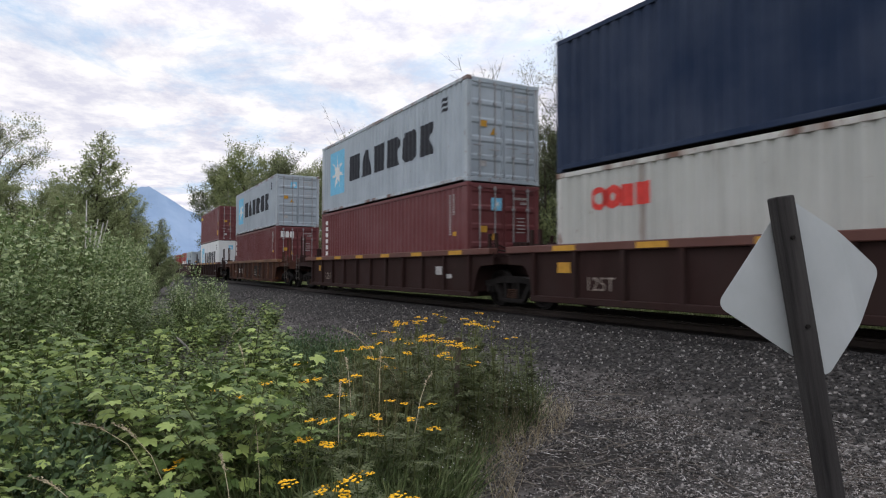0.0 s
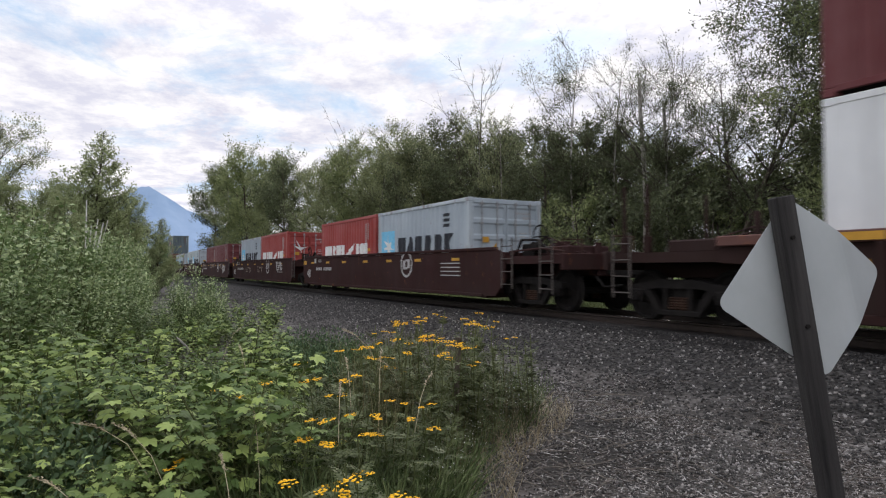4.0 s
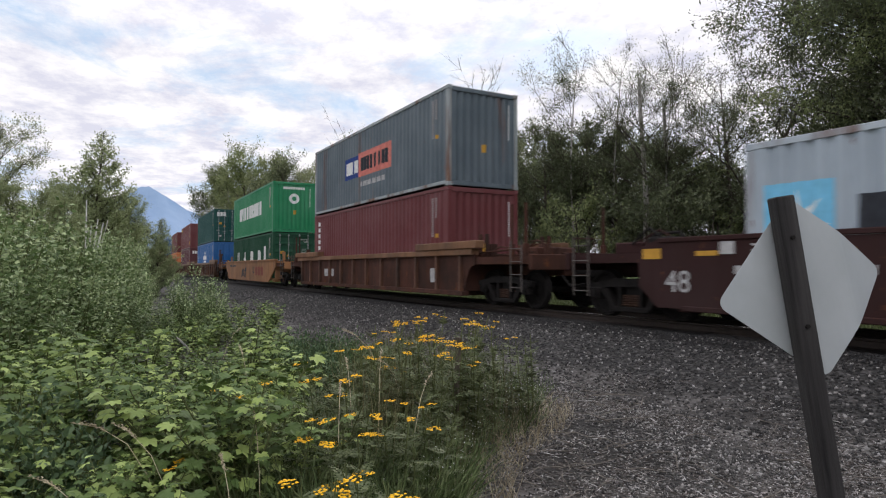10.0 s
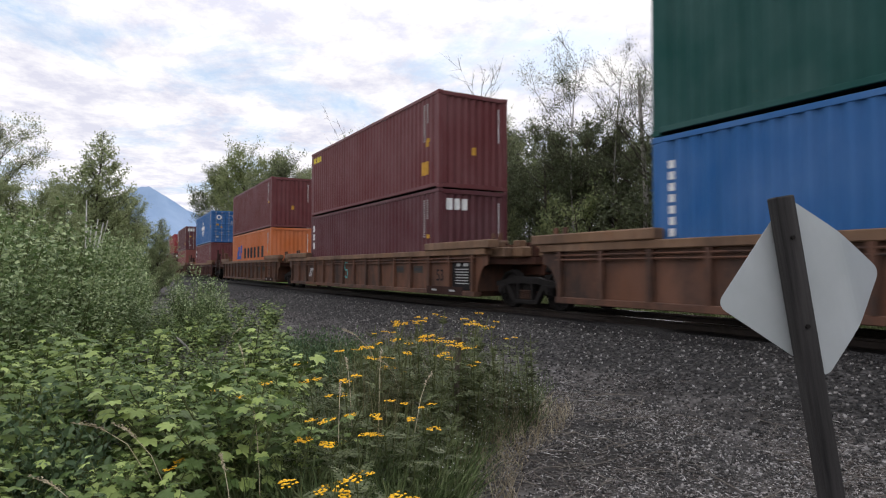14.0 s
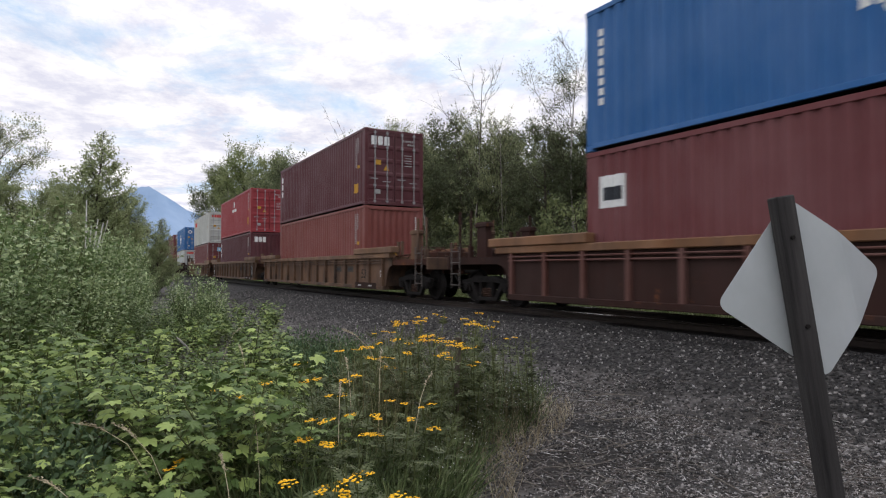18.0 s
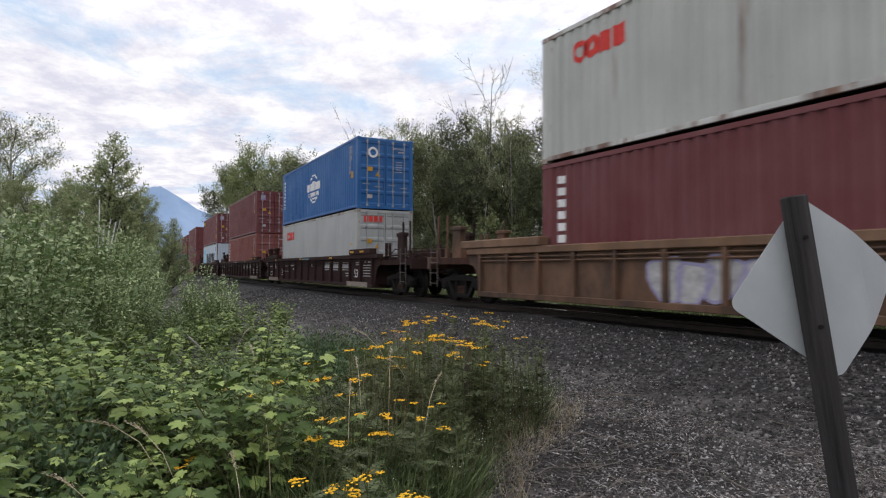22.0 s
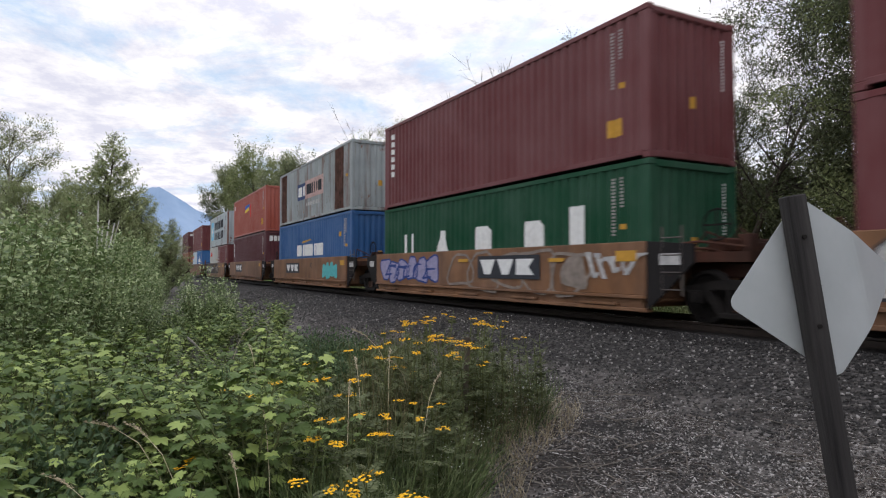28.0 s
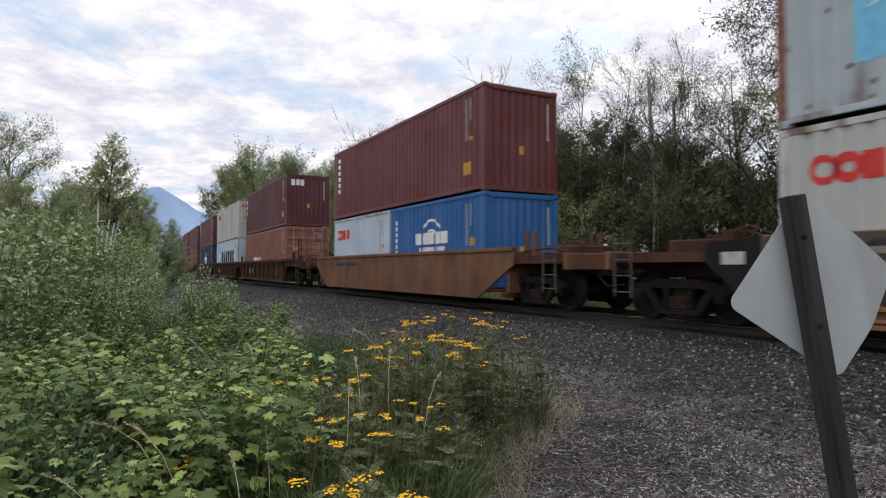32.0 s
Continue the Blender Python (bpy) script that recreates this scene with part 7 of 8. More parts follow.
def tansy_kind(seed):
    """A tansy stalk of about a metre: stem, ferny leaves, and its flower heads."""
    rng = np.random.default_rng(seed)
    lean = rng.normal(size=2) * 0.06
    def on(t):
        return np.array([lean[0] * t * t, lean[1] * t * t, t])
    g = Geo().tube([on(t) for t in (0, 0.4, 0.75, 0.97)], [0.006, 0.005, 0.004, 0.003], 5, False)
    at, rot, size = [], [], []
    for k in range(17):
        t = 0.12 + 0.78 * k / 17
        b = k * 2.4 + rng.normal() * 0.3
        ln = rng.uniform(0.10, 0.19) * (1.25 - 0.6 * t)
        x = np.array([math.cos(b), math.sin(b), rng.uniform(0.1, 0.7)])
        x /= np.linalg.norm(x)
        side = np.cross([0, 0, 1.0], x)
        side /= np.linalg.norm(side)
        up = np.cross(x, side)
        for q in range(7):
            for sgn in (-1, 1):
                f = (q + 0.6) / 7
                dr = x * 0.45 + sgn * side + up * rng.normal() * 0.25
                dr /= np.linalg.norm(dr)
                yy = np.cross(up, dr)
                yy /= np.linalg.norm(yy)
                at.append(on(t) + x * ln * f), rot.append(np.stack([dr, yy, np.cross(dr, yy)], axis=1)), size.append(ln * 0.36 * (1.15 - 0.75 * f))
    foliage = scattered("foliage", DIAMOND, np.array(at), np.array(rot), np.array(size), LEAF_TANSY)
    heads = []
    top = on(0.97)
    for m in range(rng.integers(1, 4)):
        c = top + np.array([rng.normal() * 0.05, rng.normal() * 0.05, rng.uniform(-0.06, 0.02)])
        g.tube([on(0.85), (on(0.85) + c) / 2 + np.array([0, 0, -0.01]), c], [0.003, 0.0025, 0.002], 4, False)
        n = int(rng.integers(11, 20))
        w = rng.uniform(0.024, 0.042)
        a, r = rng.uniform(0, 6.28, n), np.sqrt(rng.uniform(0, 1, n)) * w
        pos = np.stack([c[0] + r * np.cos(a), c[1] + r * np.sin(a), c[2] + rng.uniform(-0.004, 0.006, n) - 2.5 * r * r], axis=1)
        heads.append(scattered("flower_head", BUTTON, pos, upright(n, 0.2, rng), rng.uniform(0.0055, 0.0085, n), FLOWER_YELLOW, True))
    return g.mesh("stem", STEM), foliage, heads


def stalk_kind(seed):
    """A dry grass stalk of unit height that nods under its seed head."""
    rng = np.random.default_rng(seed)
    b = rng.uniform(0.26, 0.52)
    pts = [(b * t ** 3, 0, t - 0.16 * t ** 5) for t in (0, 0.3, 0.55, 0.75, 0.9, 1.0)]
    g = Geo().tube(pts, [0.0028, 0.0025, 0.002, 0.0018, 0.0014, 0.001], 4, False)
    n = 60
    t = rng.uniform(0.86, 1.0, n)
    at = np.stack([b * t ** 3, rng.normal(size=n) * 0.003, t - 0.16 * t ** 5], axis=1) + rng.normal(size=(n, 3)) * 0.003
    way = np.stack([3 * b * t ** 2, 0 * t, 1 - 0.8 * t ** 4], axis=1)
    return g.mesh("stalk", STRAW_STEM), scattered("seed_head", DIAMOND, at, turned(n, way, 0.18, rng), rng.uniform(0.010, 0.020, n), LEAF_STRAW)


FINE = [bush_kind(36 + i, LEAF_FINE, 1700, 0.058, OVATE) for i in range(2)]
SCRUB = [bush_kind(38 + i, LEAF_FINE, 1300, 0.062, DIAMOND) for i in range(2)]
BRAMBLE = [bramble_kind(41 + i, LOBED) for i in range(5)]
BRAMBLE_MID = [bramble_kind(46 + i, LOBED, 0.74, 22) for i in range(5)]
BRAMBLE_FAR = [bramble_kind(71 + i, LOBED_FAR, 0.62, 27) for i in range(6)]
TANSY = [tansy_kind(51 + i) for i in range(9)]
STALK = [stalk_kind(61 + i) for i in range(3)]


def plant_patch():
    r = random.Random(24)
    # brambles: a thicket from close by out to the bushes
    d = 1.75
    while d < 16:
        step = 0.32 + 0.035 * d
        q = max(-0.78 * d - 0.5, -7.5)
        while q < min(-0.25 * d + 0.05, gravel_edge(d) - 0.6):
            x, y = patch_at(d + r.uniform(-0.16, 0.16), q + r.uniform(-0.16, 0.16))
            n = float(line_y(x)) - y
            if n > 4.4 and x * x + y * y > 2.6:
                h = (r.uniform(0.56, 0.86) + 0.62 * noise.noise((x * 1.5, y * 1.5, 5))) * (0.86 if d < 3 else 1.05 if d < 6.5 else 0.88)
                canes, leaves = BRAMBLE[r.randrange(5)] if d < 2.7 else BRAMBLE_MID[r.randrange(5)] if d < 4.0 else BRAMBLE_FAR[r.randrange(6)]
                w = h * r.uniform(0.95, 1.3)
                top = thing("bramble", Matrix.LocRotScale((x, y, ground_at(x, y) - 0.02), Euler((0, 0, r.uniform(0, 6.28))), (w, w, h)), "bright green bramble with broad lobed leaves", "bramble", "brambles in the thicket")
                part("cane", canes, top)
                part("foliage", leaves, top)
            q += step * r.uniform(0.8, 1.2)
        d += step * 0.85
    # finer-leaved shrubs in the thicket
    for d, q, h in ((3.4, -2.3, 1.0), (3.9, -2.5, 1.02), (3.1, -1.95, 0.86), (4.6, -2.2, 0.95), (4.3, -1.55, 0.92), (5.2, -1.9, 0.85), (2.6, -1.75, 0.8), (2.9, -2.1, 0.82)):
        x, y = patch_at(d, q)
        stems, leaves = FINE[r.randrange(2)]
        top = thing("shrub", Matrix.LocRotScale((x, y, ground_at(x, y) - 0.02), Euler((0, 0, r.uniform(0, 6.28))), (h * 0.8, h * 0.8, h)), "low grey-green shrub with small round leaves", "shrub", "shrubs in the thicket")
        part("stem", stems, top)
        part("foliage", leaves, top)
    # dark low scrub between the thicket and the ballast
    for i in range(64):
        d = r.uniform(5.6, 11.0)
        q = r.uniform(-0.27, -0.08) * d
        x, y = patch_at(d, q)
        if float(line_y(x)) - y < 3.1:
            continue
        h = r.uniform(0.26, 0.60)
        stems, leaves = SCRUB[r.randrange(2)]
        top = thing("shrub", Matrix.LocRotScale((x, y, ground_at(x, y) - 0.02), Euler((0, 0, r.uniform(0, 6.28))), (h * 1.1, h * 1.1, h)), "low dark scrub at the foot of the ballast", "shrub", "scrub beside the ballast")
        part("stem", stems, top)
        part("foliage", leaves, top)
    for i in range(22):
        d = r.uniform(6.4, 9.0)
        x, y = patch_at(d, r.uniform(-0.28, -0.12) * d)
        if float(line_y(x)) - y < 3.6:
            continue
        h = r.uniform(0.55, 0.95)
        stems, leaves = SCRUB[r.randrange(2)]
        top = thing("shrub", Matrix.LocRotScale((x, y, ground_at(x, y) - 0.02), Euler((0, 0, r.uniform(0, 6.28))), (h * 0.75, h * 0.75, h)), "wispy dark weeds before the ballast", "shrub", "scrub beside the ballast")
        part("stem", stems, top)
        part("foliage", leaves, top)
    # tansy: a tall stand before the ballast, a looser one nearer by, and leafy shoots between
    def tansy(d, q, h, flowering):
        x, y = patch_at(d, q)
        if float(line_y(x)) - y < 3.75:
            return
        stem, foliage, heads = TANSY[r.randrange(9)]
        top = thing("tansy", Matrix.LocRotScale((x, y, ground_at(x, y) - 0.02), Euler((r.uniform(-0.13, 0.13), r.uniform(-0.13, 0.13), r.uniform(0, 6.28))), (1.1, 1.1, h)), "tansy stalk with ferny leaves and golden button flowers" if flowering else "leafy tansy shoot without flowers", "wildflower", "tansy beside the gravel")
        part("stem", stem, top)
        part("foliage", foliage, top)
        for f in heads if flowering else []:
            tagged(part("flower_head", f, top, label="flat cluster of golden yellow button flowers"), kind="stuff")
    for i in range(34):
        d = r.uniform(4.9, 6.9)
        u = r.uniform(0, 1)
        lo, hi = -0.13 * d, gravel_edge(d) - 0.10
        tansy(d, lo + (hi - lo) * u, (0.86 + 0.40 * math.sin(math.pi * min(1, 0.02 + 0.80 * u))) * r.uniform(0.72, 1.04), True)
    for i in range(26):
        d = r.uniform(2.4, 4.9)
        tansy(d, r.uniform(-0.20 * d, max(gravel_edge(d) - 0.15, -0.05 * d)), r.uniform(0.46, 0.74), i % 6 == 0)
    for d, q, h in ((4.0, -0.54, 0.78), (4.1, -0.30, 0.80), (4.0, -0.08, 0.78), (3.8, -0.58, 0.74), (3.8, -0.23, 0.74), (3.6, -0.58, 0.70), (3.6, -0.45, 0.70), (3.5, -0.86, 0.68), (3.6, -0.79, 0.74), (2.9, -0.62, 0.70), (2.9, -0.51, 0.68), (2.85, -0.50, 0.62),
                    (2.9, -0.37, 0.70), (2.8, -0.26, 0.66), (2.8, -0.19, 0.64), (4.3, -1.38, 0.80), (4.4, -1.13, 0.88), (4.6, -0.88, 0.92), (3.3, -1.28, 0.62), (4.9, -0.76, 1.02), (5.0, -0.62, 1.08)):
        tansy(d, q, h, True)
    for i in range(12):
        d = r.uniform(3.8, 5.6)
        tansy(d, r.uniform(-0.20 * d, gravel_edge(d) - 0.2), r.uniform(0.70, 1.0), i % 3 == 0)
    for i in range(85):
        d = r.uniform(4.1, 6.9)
        lo, hi = -0.20 * d, gravel_edge(d) - 0.05
        u = r.uniform(0, 1)
        tansy(d, lo + (hi - lo) * u, (0.50 + 0.07 * d) * (0.70 + 0.45 * math.sin(math.pi * min(1, 0.05 + 0.78 * u))) * r.uniform(0.8, 1.1), False)
    # nodding dry grass
    for d, q, h in ((5.6, -0.48, 1.35), (3.6, -0.60, 1.08), (3.2, -1.42, 1.10), (2.6, -1.34, 0.92), (3.0, -1.25, 1.05), (3.3, -0.95, 1.0), (2.8, -0.92, 0.85), (4.4, -0.45, 1.25), (4.2, -0.60, 1.2), (5.0, -0.30, 1.15), (4.0, -0.20, 1.1), (6.0, -0.1, 1.2), (6.4, -2.3, 1.2), (5.2, -1.6, 1.15)):
        x, y = patch_at(d, q)
        stalk, head = STALK[r.randrange(3)]
        top = thing("grass_stalk", Matrix.LocRotScale((x, y, ground_at(x, y) - 0.02), Euler((0, 0, radians(YAW) + r.uniform(1.2, 4.2))), (1, 1, h)), "dry straw-coloured grass stalk with a nodding seed head", "grass stalk", "dry grass stalks")
        part("stalk", stalk, top)
        part("seed_head", head, top)


def scatter_stuff():
    rng = np.random.default_rng(77)

    def many(n, d0, d1, lo, hi, size=(1, 1)):
        out = []
        while len(out) < n:
            d = d0 + (d1 - d0) * rng.uniform() ** 0.8
            q = rng.uniform(lo(d), max(hi(d), lo(d) + 0.3))
            x, y = patch_at(d, q)
            out.append((x, y, ground_at(x, y), max(hi(d), lo(d) + 0.3) - q))
        out = np.array(out)
        many.near_edge = np.clip(0.3 + out[:, 3] / 0.8, 0.3, 1.0)     # lower towards the gravel
        return out[:, :3]
    # grass among the flowers and along the edge of the gravel
    at = many(6500, 2.0, 8.6, lambda d: -0.36 * d, lambda d: gravel_edge(d) + 0.05)
    n = len(at)
    size = np.stack([rng.uniform(0.3, 0.6, n)] * 2 + [rng.uniform(0.25, 0.75, n) * many.near_edge], axis=1)
    near = many(5500, 1.9, 4.6, lambda d: -0.24 * d, lambda d: gravel_edge(d) - 0.05)
    at, size = np.concatenate([at, near]), np.concatenate([size, np.stack([rng.uniform(0.25, 0.55, 5500)] * 2 + [rng.uniform(0.22, 0.66, 5500)], axis=1)])
    n += 5500
    tagged(new("grass", scattered("grass", BLADE, at, upright(n, 0.48, rng), size, LEAF_GRASS)), "green grass between the wildflowers", "grass", kind="stuff")
    at = many(2500, 3.0, 7.4, lambda d: gravel_edge(d) - 0.75, lambda d: gravel_edge(d) + 0.35)
    n = len(at)
    size = np.stack([rng.uniform(0.15, 0.32, n)] * 2 + [0.05 + 0.24 * rng.uniform(0, 1, n) ** 2], axis=1)
    tagged(new("dry_grass", scattered("dry_grass", BLADE, at, upright(n, 0.45, rng), size, LEAF_STRAW)), "dry straw-coloured grass at the edge of the gravel", "grass", kind="stuff")
    # thin dry stems standing in the tansy
    at = many(1700, 4.0, 7.0, lambda d: -0.15 * d, lambda d: gravel_edge(d) - 0.02)
    n = len(at)
    size = np.stack([rng.uniform(0.16, 0.32, n)] * 2 + [rng.uniform(0.40, 1.12, n) * many.near_edge], axis=1)
    tagged(new("dry_stems", scattered("dry_stems", BLADE, at, upright(n, 0.14, rng), size, LEAF_STEMS)), "thin brown weed stems among the tansy", "weeds", kind="stuff")
    # low white flowers
    at = many(700, 3.6, 7.6, lambda d: gravel_edge(d) - 0.55, lambda d: gravel_edge(d) + 0.02)
    at[:, 2] += rng.uniform(0.12, 0.5, len(at))
    tagged(new("small_white_flowers", scattered("small_white_flowers", BUTTON, at, upright(len(at), 0.4, rng), rng.uniform(0.003, 0.0055, len(at)), FLOWER_WHITE)), "tiny white flowers in the grass", "flowers", kind="stuff")
    # grass strip beyond the line
    out = []
    while len(out) < 9000:
        s = -2 - 55 * rng.uniform() ** 1.3
        p = place(s, -rng.uniform(5.0, 7.6))
        out.append((p.x, p.y, ground_at(p.x, p.y)))
    at = np.array(out)
    n = len(at)
    size = np.stack([rng.uniform(0.8, 1.6, n)] * 2 + [rng.uniform(0.25, 0.7, n)], axis=1)
    tagged(new("verge_grass", scattered("verge_grass", BLADE, at, upright(n, 0.3, rng), size, LEAF_VERGE_LIT)), "green grass verge beyond the rails, sunlight painted into its colour", "grass", kind="stuff")
    # straw and twigs trodden into the dirt
    out = []
    while len(out) < 34000:
        d = 3.3 + 6.8 * rng.uniform() ** 0.9
        q = rng.uniform(gravel_edge(d) - 0.1, 0.74 * d + 0.4)
        x, y = patch_at(d, q)
        nn = float(line_y(x)) - y
        hollow = 1 - 0.7 * math.exp(-((d - 5.75) / 0.9) ** 2 - ((q - 1.6) / 1.0) ** 2)
        drift = 0.42 + 1.1 * noise.noise((x * 0.9, y * 0.9, 2)) + 0.5 * noise.noise((x * 2.7, y * 2.7, 4))
        if nn > 3.3 and (nn > 3.9 or rng.uniform() < 0.4) and rng.uniform() < drift * hollow:
            out.append((x, y, ground_at(x, y) + 0.008))
    at = np.array(out)
    n = len(at)
    t = rng.uniform(0, 6.28, n)
    flat = np.stack([np.cos(t), np.sin(t), rng.normal(size=n) * 0.12], axis=1)
    size = np.stack([0.014 + 0.13 * rng.uniform(0, 1, n) ** 4.0, rng.uniform(0.004, 0.016, n), rng.uniform(0.02, 0.05, n)], axis=1)
    tagged(new("straw_litter", scattered("straw_litter", DIAMOND, at, turned(n, flat, 0.08, rng), size, LITTER)), "grey-brown straw and bark litter on the dirt", "litter", kind="stuff")
    # fallen twigs
    r = random.Random(88)
    g = Geo()
    for i in range(150):
        d = r.uniform(3.4, 8.5)
        x, y = patch_at(d, gravel_edge(d) + r.uniform(-0.2, 1.0) if i % 3 else r.uniform(gravel_edge(d), 0.7 * d))
        if float(line_y(x)) - y < 3.6:
            continue
        a, ln, z = r.uniform(0, 6.28), r.uniform(0.12, 0.6), ground_at(x, y) + 0.012
        m = r.uniform(-0.05, 0.05)
        g.tube([(x, y, z), (x + 0.5 * ln * math.cos(a) - m * math.sin(a), y + 0.5 * ln * math.sin(a) + m * math.cos(a), z + r.uniform(0, 0.06)), (x + ln * math.cos(a), y + ln * math.sin(a), z + r.uniform(0, 0.05))], [0.006, 0.005, 0.003], 4, False)
    tagged(new("fallen_twigs", g.mesh("fallen_twigs", STRAW_GREY)), "grey fallen twigs on the dirt", "twigs", kind="stuff")
    # ballast
    out, big = [], []
    while len(out) < 25000:
        s = -2 - 34 * rng.uniform() ** 1.7
        nn = 1.35 + 3.1 * rng.uniform() ** 1.15
        p = place(s, nn)
        out.append((p.x, p.y, ground_at(p.x, p.y) + 0.006))
    while len(out) < 31000:      # thrown further out beside the thicket
        p = place(-7 - 24 * rng.uniform(), 3.8 + 3.4 * rng.uniform())
        out.append((p.x, p.y, ground_at(p.x, p.y) + 0.004))
    at = np.array(out)
    n = len(at)
    size = rng.uniform(0.026, 0.060, n)[:, None] * rng.uniform(0.7, 1.25, (n, 3))
    # stones near the rails take a black that holds oil and painted train shade
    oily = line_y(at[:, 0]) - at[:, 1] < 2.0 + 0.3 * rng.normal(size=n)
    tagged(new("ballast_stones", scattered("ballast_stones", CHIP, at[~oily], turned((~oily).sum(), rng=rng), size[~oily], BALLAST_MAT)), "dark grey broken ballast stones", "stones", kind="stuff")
    tagged(new("oily_ballast_stones", scattered("oily_ballast_stones", CHIP, at[oily], turned(oily.sum(), rng=rng), size[oily], OILY_SHADE_MAT)), "oily ballast stones beside the rails, blackened to include the shade under the train", "stones", kind="stuff")
    out = []
    while len(out) < 26000:
        d = 3.3 + 7 * rng.uniform() ** 0.8
        q = rng.uniform(min(gravel_edge(d), -0.1 * d), 0.76 * d + 0.4)
        x, y = patch_at(d, q)
        if float(line_y(x)) - y > 4.0 and rng.uniform() < 0.55 + 0.9 * noise.noise((x * 1.1, y * 1.1, 8)):
            out.append((x, y, ground_at(x, y) + 0.002))
    at = np.array(out)
    n = len(at)
    size = rng.uniform(0.010, 0.040, n)[:, None] * rng.uniform(0.7, 1.25, (n, 3))
    tagged(new("gravel", scattered("gravel", CHIP, at, turned(n, rng=rng), size, STONE_MAT)), "small grey gravel on trodden dirt", "gravel", kind="stuff")


def stone_mat(name, stops):
    k = Nodes(name).set(Roughness=0.9, Specular_IOR_Level=0.25)
    geo = k.t.nodes.new("ShaderNodeNewGeometry")
    col = k.ramp(geo.outputs["Random Per Island"], stops)
    k.colour(k.mix(0.2, col, k.ramp(k.noise(30, 5, shift=False), [(0.3, grey(0.02)), (0.7, grey(0.16))])))
    return k.m


# near-black for oil and, painted in, the shade beside the train
OILY_SHADE_MAT = stone_mat("oily_shaded_stone", [(0.0, (0.005, 0.004, 0.004)), (0.6, (0.013, 0.011, 0.010)), (0.95, (0.034, 0.029, 0.026)), (1.0, (0.16, 0.145, 0.13))])
BALLAST_MAT = stone_mat("ballast_stone", [(0.0, (0.010, 0.009, 0.008)), (0.45, (0.036, 0.032, 0.029)), (0.84, (0.115, 0.104, 0.096)), (1.0, (0.42, 0.395, 0.37))])
STONE_MAT = stone_mat("broken_stone", [(0.0, (0.010, 0.009, 0.008)), (0.40, (0.042, 0.038, 0.035)), (0.78, (0.150, 0.138, 0.128)), (1.0, (0.52, 0.49, 0.46))])


def litter_mat():
    k = Nodes("litter_grey_straw").set(Roughness=0.95, Specular_IOR_Level=0.15)
    geo = k.t.nodes.new("ShaderNodeNewGeometry")
    return k.colour(k.ramp(geo.outputs["Random Per Island"], [(0.0, (0.035, 0.028, 0.023)), (0.35, (0.110, 0.090, 0.078)), (0.70, (0.27, 0.245, 0.225)), (1.0, (0.66, 0.63, 0.60))])).m


LITTER = litter_mat()

plant_far_side()
plant_near_side()
plant_bushes()
plant_patch()
scatter_stuff()

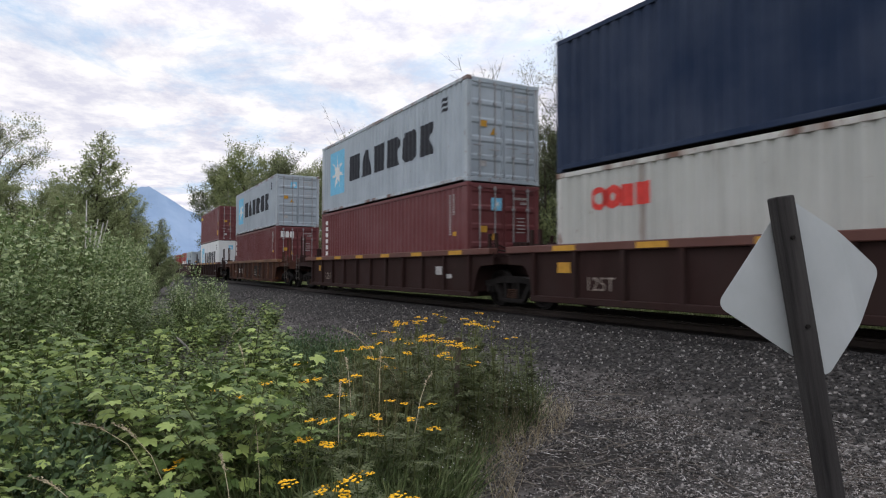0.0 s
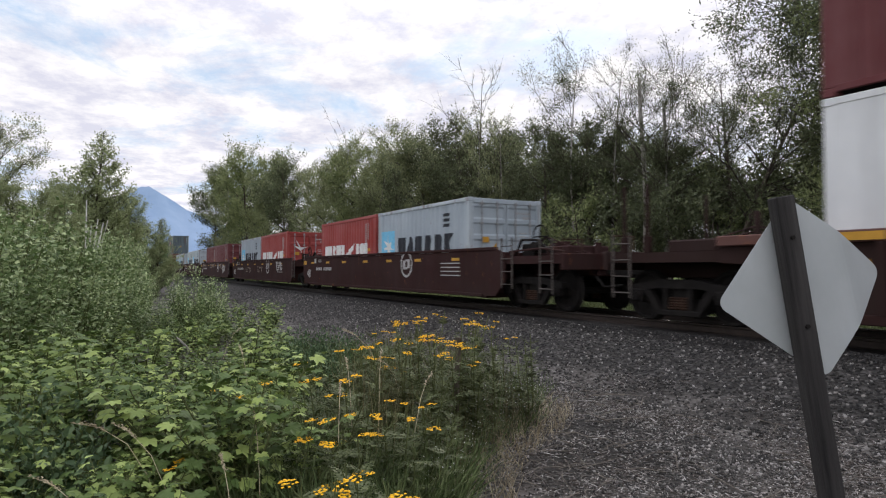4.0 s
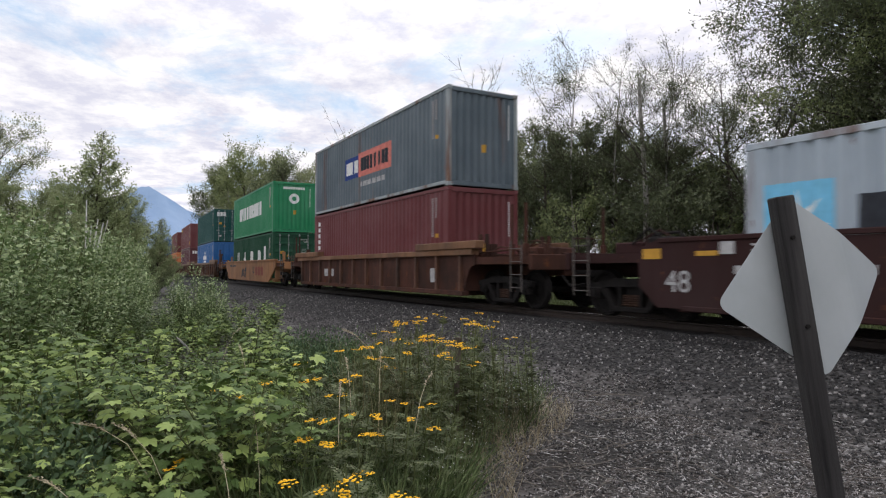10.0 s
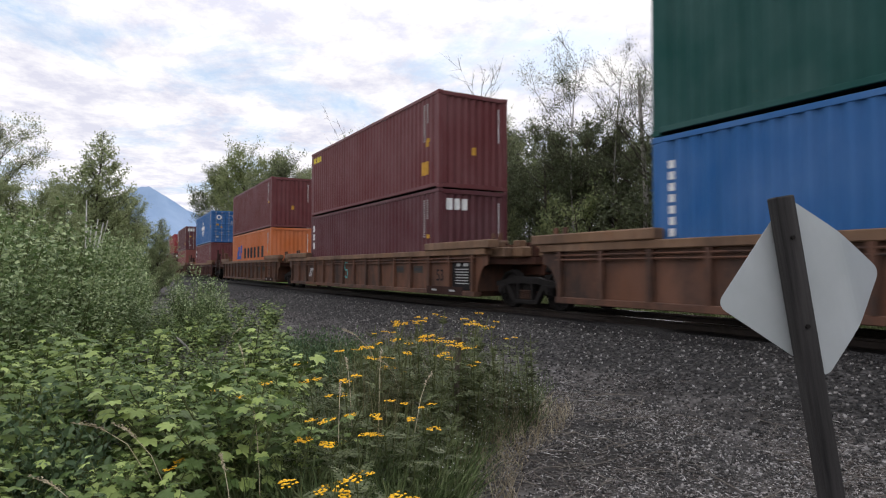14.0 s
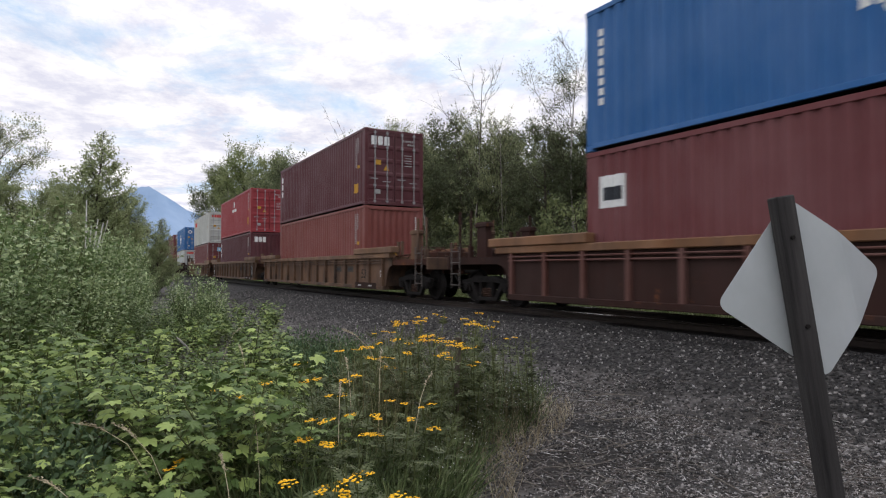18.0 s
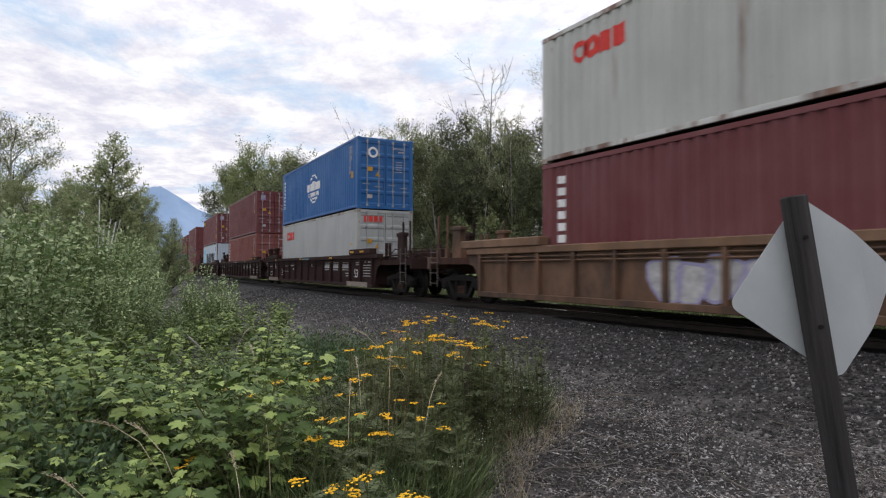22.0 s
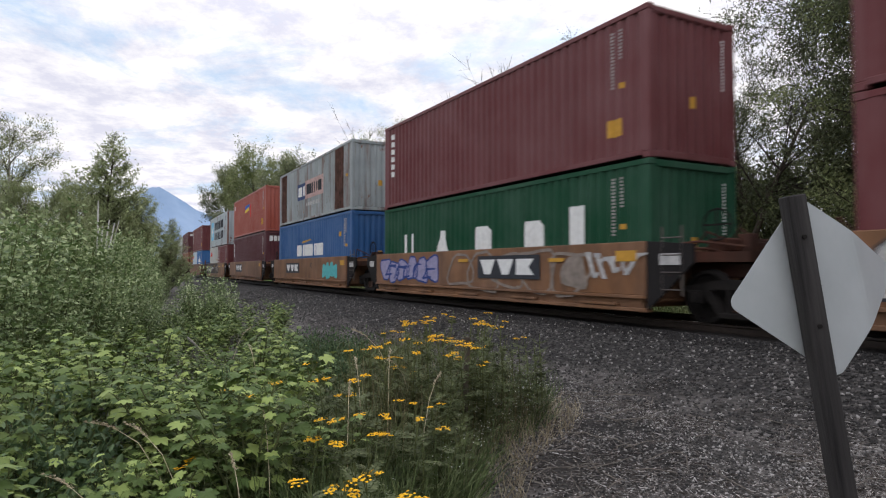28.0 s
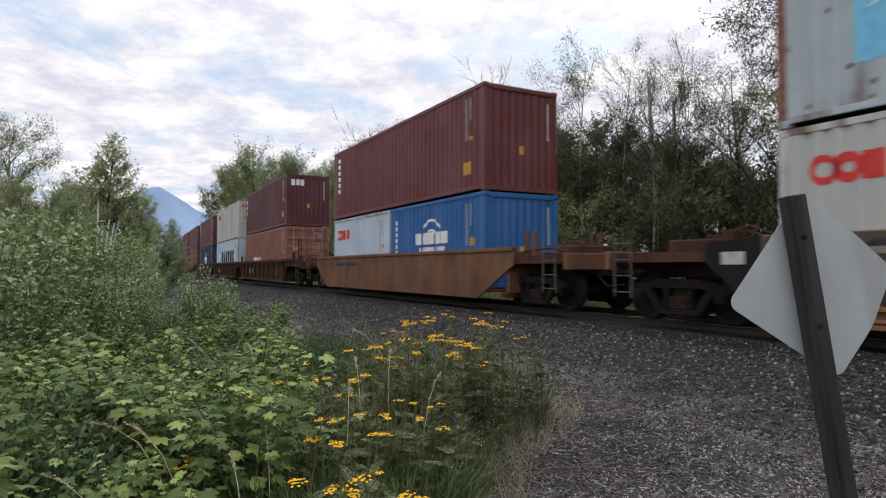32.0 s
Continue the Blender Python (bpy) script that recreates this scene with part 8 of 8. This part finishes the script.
# ---- road sign and mountain ----
def build_sign():
    m = Matrix(((0.49107, -0.86479, -0.10491, -1.7126), (0.84861, 0.50209, -0.16661, 3.0445), (0.19676, -0.00721, 0.98043, 0.6961), (0, 0, 0, 1)))
    sign = thing("road_sign", m, "back of a diamond metal sign on a leaning weathered post", "road sign")
    a, r, n = 0.632 / 2, 0.05, 5
    outline = []
    for sx, sy, t0 in ((1, 1, 0), (-1, 1, 90), (-1, -1, 180), (1, -1, 270)):
        for i in range(n + 1):
            t = radians(t0 + 90 * i / n)
            outline.append((sx * (a - r) + r * math.cos(t), sy * (a - r) + r * math.sin(t)))
    # a fine grid cut to the outline, with a soft crease towards one corner
    bm = bmesh.new()
    front = [bm.verts.new(((x - y) / math.sqrt(2), 0.0, (x + y) / math.sqrt(2))) for x, y in outline]
    face = bm.faces.new(front)
    for k in range(-20, 21):
        bmesh.ops.bisect_plane(bm, geom=bm.verts[:] + bm.edges[:] + bm.faces[:], plane_co=(k * 0.02, 0, 0), plane_no=(1, 0, 0))
    for v in bm.verts:
        e = v.co.x - 0.215
        v.co.y += 0.254 * (e + math.sqrt(e * e + 0.0006))
    bmesh.ops.solidify(bm, geom=bm.faces[:], thickness=0.003)
    k = Nodes("sign_back_aluminium").set(Roughness=0.5, Metallic=0.3)
    k.colour(k.mix(k.ramp(k.noise(2.5, 5, 0.6, (1, 1, 0.6)), [(0.3, grey(0)), (0.75, grey(1))]), (0.40, 0.425, 0.42), (0.52, 0.545, 0.545)))
    k.bump(k.noise(60, 3), 0.05, 0.002)
    part("sign_plate", Geo().bm(bm).mesh("sign_plate", k.m), sign, label="dull grey aluminium plate")
    # the post, in the sign's own axes
    inv = m.inverted()
    top, foot = inv @ Vector((-1.746, 2.894, 1.129)), inv @ Vector((-1.571, 3.163, -1.01))
    way = (top - foot).normalized()
    x = Vector((1, 0, 0))
    x = (x - way * x.dot(way)).normalized()
    y = way.cross(x)
    w = Nodes("post_weathered_wood").set(Roughness=0.9, Specular_IOR_Level=0.2)
    w.colour(w.mix(w.ramp(w.noise(14, 8, 0.7, (1, 1, 0.05)), [(0.3, grey(0)), (0.7, grey(1))]), (0.012, 0.011, 0.011), (0.066, 0.061, 0.058)))
    w.bump(w.noise(30, 6, 0.7, (1, 1, 0.06)), 0.7, 0.01)
    ln = (top - foot).length
    g = Geo().box(-0.0445, 0.0445, -0.0445, 0.0445, 0, ln, 0.006)
    post = part("post", g.mesh("post", w.m), sign, Matrix((( x.x, y.x, way.x, foot.x), (x.y, y.y, way.y, foot.y), (x.z, y.z, way.z, foot.z), (0, 0, 0, 1))), "dark weathered square wooden post")
    bolt = cached("bolt", lambda: Geo().disc(0, -0.046, 0, 0.011, 0.014, "y", 6).mesh("bolt", STEEL_DARK))
    for z in (ln - 0.20, ln - 0.62):
        part("bolt", bolt, post, pose(0, 0, z))


def build_mountain():
    k = Nodes("far_mountain_haze_glow").set(Roughness=1.0, Specular_IOR_Level=0.0)
    # Blue distance haze is painted into the base colour; the emission brightens it too.
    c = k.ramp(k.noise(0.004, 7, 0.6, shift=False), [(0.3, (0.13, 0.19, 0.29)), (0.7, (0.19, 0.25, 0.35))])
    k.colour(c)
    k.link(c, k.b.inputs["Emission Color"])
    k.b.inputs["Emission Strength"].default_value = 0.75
    ridge = ((100, 0.03), (92, 0.048), (89.5, 0.068), (86.5, 0.108), (85.6, 0.118), (84.95, 0.1205), (84.1, 0.112), (83.2, 0.103), (82, 0.088), (80.6, 0.079), (78.8, 0.066), (74, 0.042), (66, 0.025), (58, 0.0))
    az = [q[0] for q in ridge][::-1]
    tan = [q[1] for q in ridge][::-1]
    rng = np.random.default_rng(5)
    v, f = [], []
    n, rows, far = 160, 9, 3300.0
    for i in range(n):
        a = 58 + 42 * i / (n - 1)
        h = float(np.interp(a, az, tan)) * far
        rough = 6 * noise.noise((a * 1.7, 0, 0)) + 3 * noise.noise((a * 6, 1, 0))
        for j in range(rows):
            t = j / (rows - 1)
            d = far * (0.84 + 0.16 * t) + 60 * noise.noise((a * 0.8, t * 3, 2))
            x, y = spot(a, d)
            v.append((x, y, -3 + max(0.0, (h + rough * (h > 20)) * (t ** 1.1) * d / far)))
    for i in range(n - 1):
        for j in range(rows - 1):
            f.append((i * rows + j, (i + 1) * rows + j, (i + 1) * rows + j + 1, i * rows + j + 1))
    me = bpy.data.meshes.new("mountain")
    me.from_pydata(v, [], f)
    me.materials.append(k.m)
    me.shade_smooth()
    tagged(new("backdrop_mountain", me), "forested mountain far behind the trees, blue haze painted in and glowing", "mountain", kind="structure")


def build_stake():
    x, y = patch_at(5.6, 0.11)
    z = ground_at(x, y)
    stake = thing("wooden_stake", pose(x, y, z - 0.05, 0, 2, 20), "thin dark wooden stake among the tansy", "stake")
    part("stake", Geo().box(-0.02, 0.02, -0.02, 0.02, 0, 1.08, 0.003).mesh("stake", BARK), stake)
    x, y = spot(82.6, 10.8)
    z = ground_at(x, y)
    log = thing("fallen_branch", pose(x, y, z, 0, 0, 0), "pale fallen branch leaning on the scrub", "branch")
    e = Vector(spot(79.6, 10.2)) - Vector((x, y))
    part("branch", Geo().tube([(0, 0, 0.55), (0.5 * e.x, 0.5 * e.y, 0.30), (e.x, e.y, 0.0)], [0.016, 0.02, 0.024], 6).mesh("branch", BARK_PALE), log)


build_sign()
build_stake()
build_mountain()


# ---- what moves ----
def motions():
    """The train rolls along the line at a steady speed; its wheels turn while they pass near the camera."""
    for ob, s0, z in MOVERS:
        rows = []
        for i in range(33):
            rows.append((float(i), on_line(s0 + SPEED * i, z)))
        walk(ob, rows)
    for ob, s0 in WHEELS:
        at = ob.matrix_basis.translation.copy()

        def turn(t):
            return pose(at.x, at.y, at.z, 0, math.degrees((s0 + SPEED * t) / WHEEL_R) % 360, 0)
        first, last = max(0, math.ceil((-45 - s0) / SPEED * FPS)), min(int(SECONDS * FPS), int((6 - s0) / SPEED * FPS))
        rows = [(0.0, turn(first / FPS))] if first > 0 else []
        rows += [(i / FPS, turn(i / FPS)) for i in range(first, last + 1)]
        if not rows:
            rows = [(0.0, turn(0.0))]
        if last < SECONDS * FPS:
            rows.append((SECONDS, rows[-1][1]))
        walk(ob, rows)


motions()
